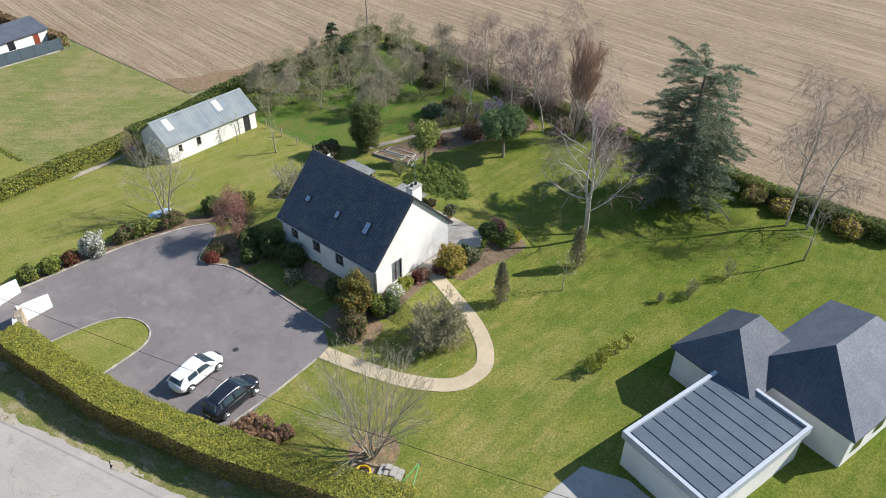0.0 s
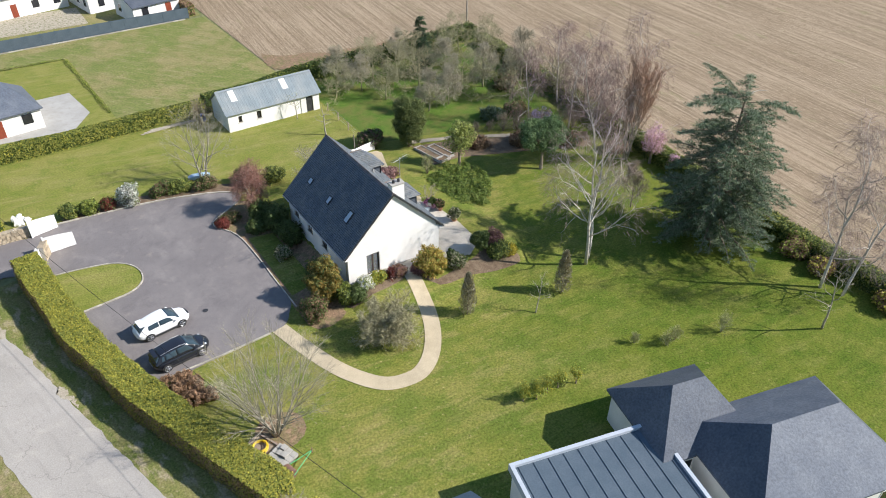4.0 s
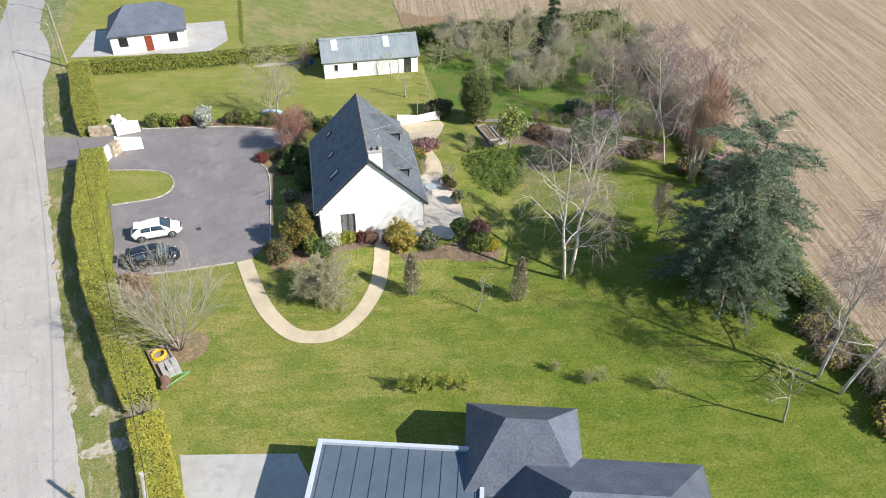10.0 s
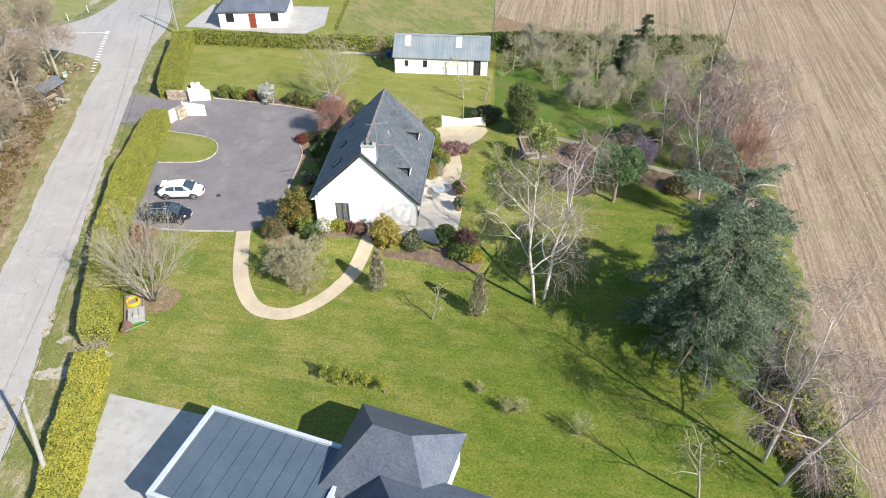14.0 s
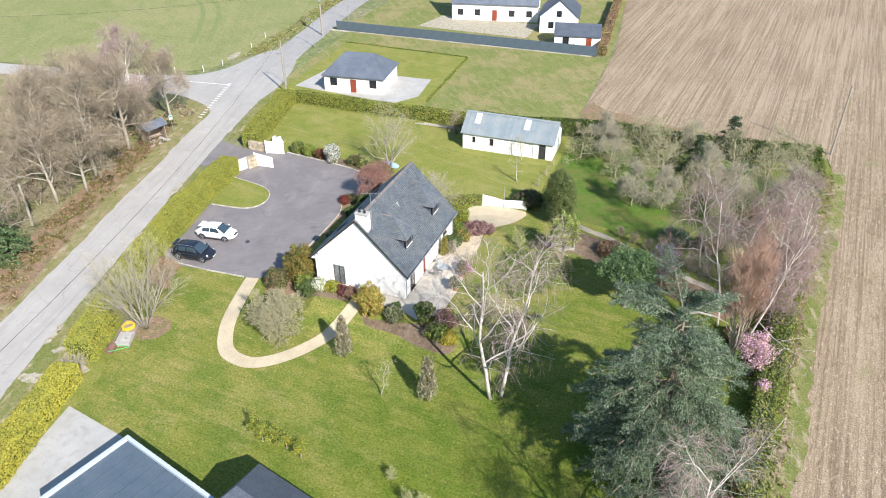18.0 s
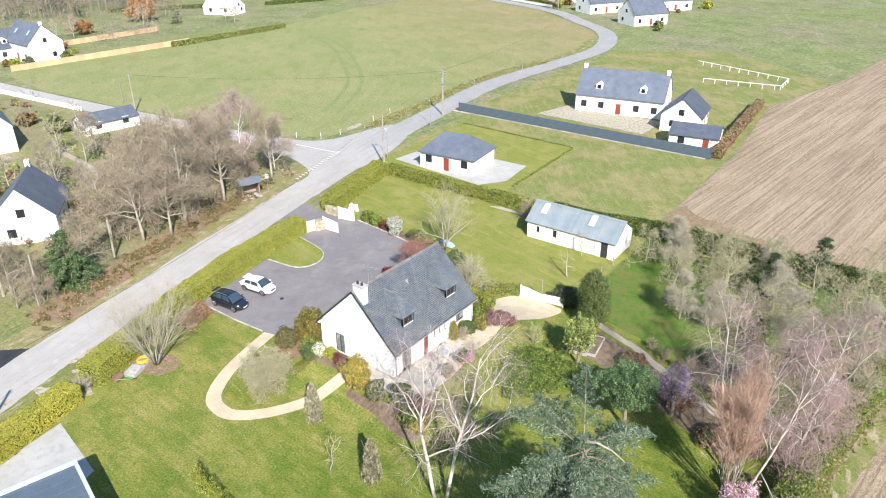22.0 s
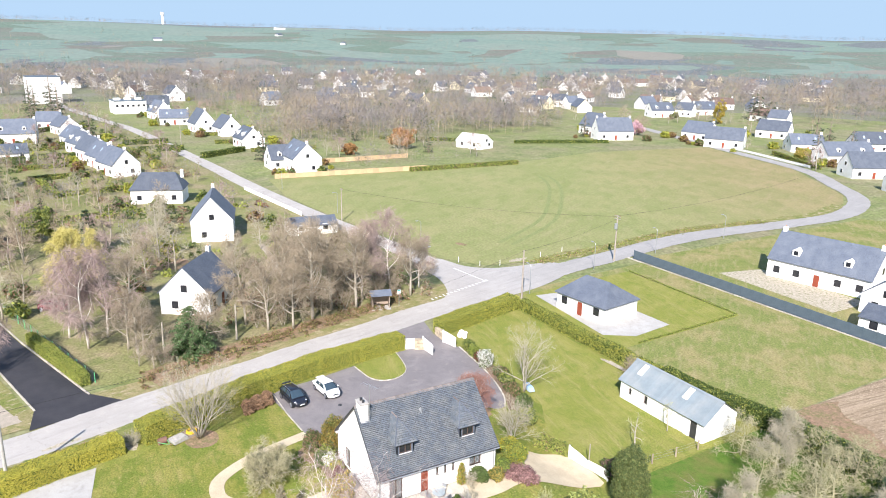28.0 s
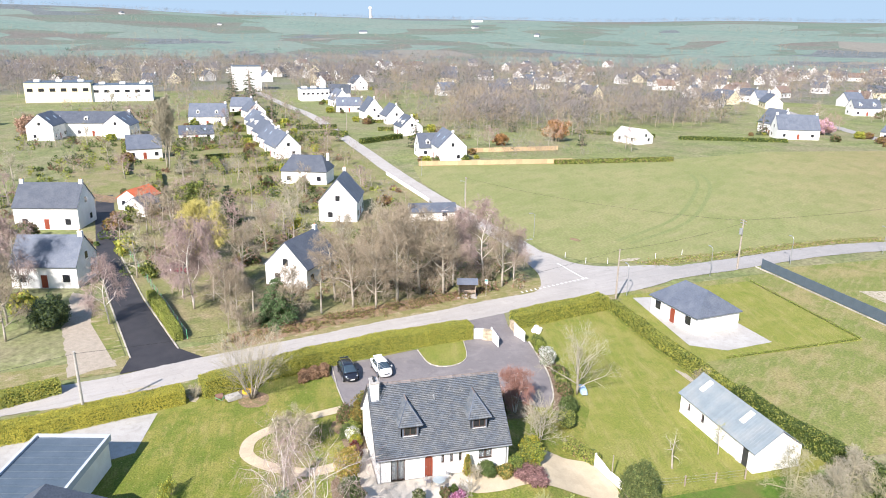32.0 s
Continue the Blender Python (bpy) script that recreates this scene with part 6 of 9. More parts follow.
part("bare_bough", Geo().tube([(0, 0, 14.2), (0.7, -0.1, 14.55), (1.5, -0.1, 14.5), (2.3, -0.3, 14.35)], [0.09, 0.06, 0.045, 0.02], 6), M["bark_grey"], old_cedar, "broken bleached bare bough")
leafy("bottle_pine", "dense round-headed green pine on a bare trunk", "tree", place(22.6, 7.6), 2.35, 2.35, 1.8, 4.0, ("round_pine_leaf", "pine_leaf"), 31, 260, 90, 0.42, 0.09, 2.1, (0.7, 0.3), 0.6, bark=M["bark"], stretch=2.4)
leafy("magnolia_tree", "small evergreen tree with pale glossy leaves", "tree", place(15.6, 13.0), 1.75, 1.7, 1.75, 3.5, ("magnolia_leaf", "shrub_leaf"), 32, 95, 26, 0.42, 0.17, 1.8, (0.9, 0.1), 0.15)
leafy("laurel_tree", "tall dark green laurel beside the gate", "tree", place(13.5, 19.8), 1.6, 1.5, 3.1, 3.2, ("laurel_leaf", "laurel_light"), 33, 460, 80, 0.5, 0.11, 0.8, (0.45, 0.55))
leafy("dark_shrub", "dark evergreen shrub beside the laurel", "shrub", place(9.8, 22.2), 1.4, 1.2, 1.0, 0.9, ("laurel_leaf", "purple_leaf"), 34, 90, 50, 0.4, 0.16, 0.3, (0.7, 0.3))
leafy("spreading_juniper", "wide low spreading juniper of bright green sprays", "shrub", place(12.1, 8.7, z=0.3), 4.4, 4.5, 0.45, 0.14, ("juniper_leaf", "bright_leaf", "shrub_leaf"), 35, 540, 110, 0.42, 0.08, 0.3, (0.62, 0.23, 0.15), 0.25, stretch=3.4)
for x, y, h, s, ln in ((30.6, 7.6, 14.2, 41, (-0.1, 0.12)), (32.9, 5.6, 14.6, 42, (0.06, 0.1)), (31.6, 13.2, 11.5, 43, (0.05, 0.05)), (28.4, 16.6, 9.8, 44, (-0.05, 0.05)), (34.8, 12.0, 11.0, 45, (0.08, 0.0)), (35.4, 19.6, 10.5, 46, (0.0, 0.05))):
    bare_tree("birch", "slender birch with rosy bare twigs near the hedge", "tree", place(x, y), "birch", h, 0.1, M["bark_birch"], M["twig_plum"], s, lean=ln, group="birches", fuzz=0.8, fine=0.008, pale=s < 43)
for x, y, h, s in ((35.0, 9.6, 4.6, 48), (35.6, 14.4, 5.4, 49), (36.6, 21.4, 5.2, 50)):
    bare_tree("bare_tree", "rosy bare tangled tree along the hedge", "tree", place(x, y), "thicket", h, 0.06, M["bark_grey"], M["twig_plum"] if s < 50 else M["twig_olive"], s, stems=3, splay=0.4, fuzz=0.35, fine=0.01, limbs=False)
bare_tree("bare_tree", "tall reddish fastigiate bare tree beside the hedge", "tree", place(31.9, 4.2), "upright", 11.0, 0.07, M["bark_grey"], M["twig_red"], 47, stems=7, fuzz=0.35, lean=(-0.02, -0.06), splay=0.1, spread=0.34, fine=0.008)
for x, y, r, h, mm, lab, s in ((33.4, 2.0, 1.3, 4.8, ("pink_flower", "twig_red"), "pale pink flowering magnolia tree", 51), (25.2, 11.3, 1.9, 5.4, ("violet_flower", "twig_red"), "violet flowering plum tree", 52), (34.2, -0.6, 0.55, 2.0, ("pink_flower", "twig_red"), "pale pink flowering shrub at the hedge", 53)):
    leafy("flowering_tree", lab, "tree", place(x, y), r, r, h * 0.42, h * 0.6, mm, s, 95, 30, 0.42, 0.1, 0.8, (0.62, 0.38), 0.2)
leafy("flowering_shrub", "magenta flowering shrub at the terrace edge", "shrub", place(7.8, 6.4), 0.72, 0.68, 0.3, 0.32, ("magenta_flower", "pink_flower"), 54, 50, 40, 0.25, 0.1)
bare_tree("dry_shrub", "bare dry shrub in the gap of the hedge", "shrub", place(-17.3, -16.5), "shrub", 1.5, 0.05, M["bark_grey"], M["twig_pale"], 84, stems=9, splay=0.9)
# --- borders
BORDER = (
    (-16.3, 24.4, 1.0, 1.0, 1.15, ("white_flower", "shrub_leaf"), (0.7, 0.3), "white flowering shrub on the border"),
    (-19.9, 24.9, 0.9, 0.7, 0.7, ("bright_leaf", "shrub_leaf"), (0.7, 0.3), "yellow-green shrub on the border"),
    (-21.7, 25.2, 0.8, 0.7, 0.7, ("shrub_leaf", "hedge_leaf"), (0.6, 0.4), "green shrub beside the gate"),
    (-18.3, 24.7, 0.6, 0.6, 0.6, ("red_leaf", "shrub_leaf"), (0.75, 0.25), "red-leaved shrub on the border"),
    (-13.2, 24.6, 1.3, 0.7, 0.6, ("shrub_leaf", "brown_leaf"), (0.6, 0.4), "mixed dark shrub on the border"),
    (-11.2, 24.2, 1.3, 0.7, 0.6, ("shrub_leaf", "hedge_leaf"), (0.5, 0.5), "mixed green shrub on the border"),
    (-8.8, 23.4, 1.3, 0.7, 0.6, ("shrub_leaf", "brown_leaf"), (0.6, 0.4), "mixed dark shrub on the border"),
    (-5.2, 22.2, 1.2, 0.8, 0.8, ("laurel_leaf", "shrub_leaf"), (0.5, 0.5), "dark green shrub on the border"),
    (-2.6, 20.8, 1.2, 0.9, 0.8, ("laurel_leaf", "hedge_leaf"), (0.5, 0.5), "dark green shrub behind the house"),
    (-6.4, 0.6, 1.5, 1.4, 2.0, ("copper_leaf", "copper_leaf", "shrub_leaf"), (0.4, 0.35, 0.25), "tall coppery green shrub at the house corner"),
    (-8.2, -0.9, 1.2, 1.1, 0.9, ("shrub_leaf", "brown_leaf"), (0.55, 0.45), "rounded dark shrub beside the driveway"),
    (-5.2, -0.8, 0.8, 0.8, 0.9, ("bright_leaf", "shrub_leaf"), (0.6, 0.4), "bright green shrub at house corner"),
    (-4.5, -1.4, 0.7, 0.65, 0.6, ("laurel_leaf",), None, "clipped dark green shrub"),
    (-3.6, -1.1, 0.6, 0.55, 0.55, ("white_flower", "bright_leaf"), (0.6, 0.4), "white flowering shrub by the gable"),
    (-2.3, -0.9, 0.7, 0.45, 0.35, ("bright_leaf", "yellow_leaf"), (0.6, 0.4), "low yellow-green shrub by the gable"),
    (-0.3, -1.1, 0.5, 0.45, 0.42, ("brown_leaf", "purple_leaf"), (0.6, 0.4), "brownish clipped shrub by the gable"),
    (1.2, -1.6, 0.5, 0.5, 0.4, ("purple_leaf",), None, "purple-leaved shrub by the path"),
    (2.2, -2.2, 1.2, 1.1, 1.35, ("golden_leaf", "golden_leaf", "bright_leaf"), (0.5, 0.3, 0.2), "golden-brown bushy shrub by the terrace"),
    (4.6, -2.5, 0.7, 0.6, 0.6, ("shrub_leaf", "grey_leaf"), (0.5, 0.5), "grey-green shrub by the terrace"),
    (8.6, -3.1, 1.0, 0.9, 0.65, ("shrub_leaf", "hedge_leaf"), (0.6, 0.4), "rounded green shrub by the terrace"),
    (9.9, -3.2, 0.55, 0.5, 0.45, ("yellow_leaf",), None, "bright yellow clipped shrub"),
    (9.0, -1.8, 0.9, 0.8, 0.7, ("purple_leaf", "brown_leaf"), (0.6, 0.4), "brownish twiggy shrub by the terrace"),
    (5.8, 11.3, 0.65, 0.6, 0.5, ("shrub_leaf", "golden_leaf"), (0.5, 0.5), "rounded olive shrub in the gravel"),
    (6.6, 13.5, 1.45, 1.2, 0.3, ("heather_leaf", "purple_leaf"), (0.8, 0.2), "flat reddish heather mound in the gravel"),
    (5.3, 9.8, 0.8, 0.6, 0.7, ("shrub_leaf", "laurel_leaf"), (0.6, 0.4), "rounded shrub against the house"),
    (4.9, 12.6, 0.6, 0.6, 0.5, ("bright_leaf", "shrub_leaf"), (0.5, 0.5), "rounded shrub against the house"),
    (4.0, 14.4, 1.3, 1.0, 0.9, ("bright_leaf", "yellow_leaf", "shrub_leaf"), (0.5, 0.2, 0.3), "bright green shrub behind the house"),
    (2.2, 15.2, 0.9, 0.8, 0.7, ("yellow_leaf", "bright_leaf"), (0.5, 0.5), "yellow-green shrub behind the house"),
    (-6.0, 3.6, 0.9, 0.8, 0.8, ("shrub_leaf", "laurel_leaf"), (0.5, 0.5), "dark shrub in the shade of house"),
    (-5.9, 12.0, 1.2, 1.1, 1.3, ("laurel_leaf", "shrub_leaf"), (0.6, 0.4), "tall dark shrub in the shade of house"),
    (-6.5, 14.4, 1.3, 1.2, 1.1, ("laurel_leaf", "shrub_leaf"), (0.6, 0.4), "dark shrub in the shade of house"),
    (-7.6, 13.0, 0.9, 0.9, 0.6, ("shrub_leaf", "laurel_leaf"), (0.5, 0.5), "low dark shrub beside the driveway"),
    (-5.6, 9.6, 1.1, 1.1, 1.2, ("shrub_leaf", "laurel_leaf"), (0.5, 0.5), "tall dark shrub in the shade of house"),
    (-7.2, 7.8, 0.6, 0.6, 0.6, ("grey_leaf", "shrub_leaf"), (0.6, 0.4), "grey-green shrub on the shaded strip"),
    (-9.9, 15.6, 0.5, 0.5, 0.35, ("red_leaf",), None, "small red shrub at the bed's tip"),
    (-8.9, 16.2, 0.8, 0.7, 0.4, ("shrub_leaf", "brown_leaf"), (0.5, 0.5), "low shrub at the bed's tip"),
)
for i, (x, y, rx, ry, rz, mm, wt, lab) in enumerate(BORDER):
    big = rx * ry * rz
    leafy("shrub", lab, "shrub", place(x, y), rx, ry, rz, rz * 0.95, mm, 100 + i, int(60 + 55 * big ** 0.66), 42, 0.28 + 0.06 * rx, 0.11 + 0.02 * rx, 0.2, wt, 0.5)
spire("cone_shrub", "bright green conical conifer against the house", place(5.1, 8.0), 2.2, 0.5, ("bright_leaf", "golden_leaf"), 71, 0.1, 900)
spire("spiky_plant", "red-purple spiky phormium by the gable", place(-1.2, -1.1), 1.0, 0.55, ("red_leaf", "purple_leaf"), 72, 0.16, 260, bark=M["red_leaf"], category="plant")
bare_tree("weeping_tree", "small red-twigged weeping tree beside the driveway", "tree", place(-6.3, 16.6), "birch", 5.2, 0.07, M["bark_birch"], M["twig_wine"], 73, stems=3, fuzz=0.8)
bare_tree("weeping_tree", "reddish bare shrub tree behind the house", "tree", place(0.6, 16.6), "round", 3.8, 0.06, M["bark_grey"], M["twig_pale"], 74, stems=3, fuzz=0.4, fine=0.006)
bare_tree("bare_tree", "bare round-headed tree on the back lawn", "tree", place(-8.7, 24.8), "round", 6.4, 0.12, M["bark_grey"], M["twig_pale"], 75, stems=2, fuzz=0.7, fine=0.006)
bare_tree("fruit_tree", "old crooked fruit tree before the outbuilding", "tree", place(6.7, 27.4), "crooked", 4.2, 0.11, M["bark_grey"], M["twig_green"], 76, lean=(-0.25, 0))
bare_tree("fruit_tree", "small espalier tree against the outbuilding", "tree", place(5.6, 33.0), "crooked", 3.4, 0.07, M["bark_grey"], M["twig_green"], 77)
bare_tree("bare_shrub", "bare brown shrub beside the outbuilding", "shrub", place(-4.8, 37.6), "shrub", 3.4, 0.05, M["bark"], M["twig"], 78, stems=7)
bare_tree("bare_shrub", "bare twiggy shrub by the juniper", "shrub", place(11.2, 12.6), "shrub", 2.2, 0.04, M["bark"], M["twig_green"], 79, stems=6)
bare_tree("bare_shrub", "bare twiggy shrub on the terrace side", "shrub", place(7.9, 7.1), "shrub", 2.0, 0.03, M["bark_grey"], M["twig_pale"], 80, stems=3)
bare_tree("bare_shrub", "bare shrub against the house front", "shrub", place(5.8, 8.6), "shrub", 1.5, 0.03, M["bark_grey"], M["twig_pale"], 81, stems=5)
# saplings and wild shrubs on the lawn
SAP = [(0.2, -17.2), (1.1, -17.6), (2.2, -17.5), (3.1, -17.6), (4.5, -18.0)]
for i, (x, y) in enumerate(SAP):
    leafy("sapling", "yellow-green sapling in a short row on the lawn", "sapling", place(x, y), 0.55, 0.55, 0.7 + 0.1 * (i % 3), 1.05, ("bright_leaf", "bright_leaf", "yellow_leaf"), 90 + i, 26, 22, 0.26, 0.085, 0.5, (0.5, 0.25, 0.25), 0.2, group="row of saplings")
for i, (x, y, h) in enumerate(((17.9, -20.2, 1.9), (14.1, -18.8, 1.4), (13.1, -18.9, 1.4), (11.2, -17.3, 1.1))):
    bare_tree("bare_shrub", "low yellow-green twiggy shrub on the lawn", "shrub", place(x, y), "shrub", h, 0.02, M["bark_grey"], M["twig_green"], 95 + i, stems=5)
# clipped brown balls beside the parked cars
for i, (x, y, r) in enumerate(((-20.3, -2.3, 0.62), (-19.2, -2.4, 0.6), (-18.9, -3.5, 0.66), (-19.3, -4.6, 0.6), (-18.2, -4.8, 0.55), (-20.0, -3.4, 0.6))):
    leafy("clipped_ball", "clipped reddish-brown ball shrub by the parking court", "shrub", place(x, y), r, r, r * 0.9, r * 0.85, ("rust_leaf", "brown_leaf"), 140 + i, 90, 60, 0.16, 0.075, 0.15, (0.8, 0.2), 0.85, group="ball shrubs")
# --- orchard and wild corner beyond the kitchen garden
first = {}
ORCHARD = ((20.2, 26.2, 5.0, 1), (12.4, 36.0, 4.4, 0), (22.7, 32.4, 5.4, 2), (14.6, 39.6, 4.8, 1), (19.2, 38.6, 5.0, 0), (25.6, 38.6, 5.2, 2), (26.2, 28.0, 5.4, 0), (17.4, 32.0, 4.6, 2), (27.4, 33.4, 5.2, 1), (30.2, 37.4, 5.6, 0), (25.2, 42.0, 4.4, 1), (33.8, 33.4, 5.8, 2), (30.2, 28.6, 5.4, 1), (34.6, 40.6, 5.2, 0), (37.0, 36.6, 5.4, 2), (31.4, 23.8, 5.8, 0), (36.0, 28.0, 6.4, 1), (20.4, 42.2, 4.4, 2), (23.4, 26.6, 4.8, 1), (21.8, 36.4, 5.0, 0), (16.2, 36.2, 4.6, 1))
for i, (x, y, h, v) in enumerate(ORCHARD):
    if v not in first:
        first[v] = bare_tree("orchard_tree", "bare spreading orchard tree with greyish twigs", "tree", place(x, y), "oak" if v == 1 else "thicket", 6.0, 0.13, M["twig_olive"], M["twig_pale" if v == 1 else "twig_olive"], 150 + v, spread=1.25, group="orchard trees", limbs=False, fuzz=1.3, fine=0.01)
        first[v].scale = (h / 6.0,) * 3
    else:
        copy = first[v]
        k = h / 6.0 / copy.scale[0]
        copy_thing(copy, place(x, y, i * 67.0, k))
for i, (x, y, r, h, mm) in enumerate(((25.6, 20.4, 2.0, 0.8, ("cedar_leaf", "laurel_leaf")), (29.0, 20.0, 1.8, 0.8, ("laurel_leaf", "brown_leaf")), (33.0, 27.0, 2.2, 1.0, ("brown_leaf", "shrub_leaf")), (37.4, 31.0, 1.8, 1.2, ("brown_leaf", "hedge_dark")), (20.0, 15.8, 1.7, 0.7, ("brown_leaf", "bracken")), (24.6, 13.4, 1.9, 0.8, ("brown_leaf", "bracken")), (29.2, 10.2, 1.6, 0.8, ("brown_leaf", "shrub_leaf")), (31.8, -17.0, 1.5, 1.0, ("brown_leaf", "bright_leaf")), (31.6, -20.0, 1.4, 0.9, ("brown_leaf", "hedge_yellow")), (31.8, -26.0, 1.6, 1.0, ("brown_leaf", "hedge_yellow")), (31.4, -5.6, 1.6, 1.1, ("shrub_leaf", "brown_leaf")), (32.4, 6.0, 1.4, 0.9, ("laurel_leaf", "brown_leaf")))):
    leafy("wild_shrub", "tangled wild shrub in the overgrown corner", "shrub", place(x, y), r * 0.8, r * 0.75, h * 0.8, h * 0.7, mm, 170 + i, 120, 40, 0.45, 0.17, 0.2, (0.55, 0.45), 0.35)
cedar("young_conifer", "dark young conifer at the field edge", place(29.5, 43.0), 5.6, 1.6, ("pine_leaf", "far_conifer"), 191, 10, 0.24)
cedar("young_conifer", "dark young conifer in the orchard", place(26.0, 36.6), 5.0, 1.4, ("pine_leaf", "far_conifer"), 192, 9, 0.24)
for i in range(9):
    x, y = 20.2 + i * 1.5, 19.2 - i * 0.75
    bare_tree("bare_shrub", "bare brown soft-fruit bush along the path", "shrub", place(x, y), "shrub", 1.4, 0.02, M["bark"], M["twig"], 200 + i % 3, stems=5, group="soft-fruit bushes") if i < 3 else copy_thing(scene.objects["bare_shrub"], place(x, y, i * 50, 0.7))

# ------------------------------------------------------------------ cars
M["car_white"] = mat("car_white", (0.8, 0.8, 0.8), (0.78, 0.78, 0.78), 2.0, 0.4, 0.22, 0, vary=0.02, spec=0.6)
M["car_black"] = mat("car_black", (0.012, 0.014, 0.02), (0.016, 0.018, 0.024), 2.0, 0.4, 0.18, 0, vary=0.04, spec=0.7)
M["car_glass"] = mat("car_glass", (0.03, 0.05, 0.065), (0.04, 0.06, 0.075), 1.0, 0.4, 0.05, 0, vary=0.03, spec=0.8)
M["car_red"] = mat("car_red", (0.18, 0.03, 0.05), (0.2, 0.03, 0.05), 1.0, 0.4, 0.25, 0, vary=0.03, spec=0.6)
M["tyre"] = mat("tyre", (0.02, 0.02, 0.02), (0.03, 0.03, 0.03), 0.3, 0.03, 0.9, 0.2, vary=0.15)
M["rim"] = mat("rim", (0.5, 0.5, 0.52), (0.42, 0.42, 0.44), 0.3, 0.05, 0.3, 0, metal=0.9, vary=0.08)
M["lamp_clear"] = mat("lamp_clear", (0.6, 0.62, 0.64), None, 0.3, 0.05, 0.1, 0, vary=0.04, spec=0.7)
M["lamp_red"] = mat("lamp_red", (0.3, 0.01, 0.01), None, 0.3, 0.05, 0.15, 0, vary=0.04, spec=0.7)
M["yellow_hose"] = mat("yellow_hose", (0.7, 0.48, 0.02), (0.6, 0.42, 0.03), 0.3, 0.05, 0.5, 0.1, vary=0.1)
M["green_paint"] = mat("green_paint", (0.12, 0.5, 0.2), (0.1, 0.42, 0.18), 0.4, 0.05, 0.5, 0.1, vary=0.1)
M["rust"] = mat("rust", (0.2, 0.11, 0.08), (0.15, 0.09, 0.07), 0.3, 0.04, 0.9, 0.3, vary=0.2)
M["blue_tarp"] = mat("blue_tarp", (0.3, 0.42, 0.54), (0.38, 0.5, 0.6), 0.5, 0.06, 0.6, 0.1, vary=0.08)
M["table_paint"] = mat("table_paint", (0.33, 0.38, 0.38), (0.38, 0.42, 0.42), 0.5, 0.06, 0.5, 0.05, vary=0.08)
M["blue_plastic"] = mat("blue_plastic", (0.02, 0.1, 0.4), (0.02, 0.12, 0.45), 0.5, 0.06, 0.5, 0.05, vary=0.08)
M["terracotta"] = mat("terracotta", (0.42, 0.22, 0.13), (0.38, 0.2, 0.12), 0.3, 0.04, 0.85, 0.2, vary=0.12)
M["sign_green"] = mat("sign_green", (0.05, 0.3, 0.25), (0.05, 0.3, 0.25), 0.3, 0.05, 0.5, 0, vary=0.05)
M["ceramic"] = mat("ceramic", (0.32, 0.12, 0.06), (0.28, 0.11, 0.06), 0.3, 0.05, 0.4, 0, vary=0.1)
M["rubber_cable"] = mat("rubber_cable", (0.02, 0.02, 0.02), (0.025, 0.025, 0.025), 0.3, 0.05, 0.7, 0, vary=0.1)


def loft(geo, rings, close=True):
    k = len(rings[0])
    v = [p for r in rings for p in r]
    f = [(i * k + j, i * k + (j + 1) % k, (i + 1) * k + (j + 1) % k, (i + 1) * k + j) for i in range(len(rings) - 1) for j in range(k)]
    if close:
        f += [tuple(range(k - 1, -1, -1)), tuple((len(rings) - 1) * k + j for j in range(k))]
    return geo.add(v, f)


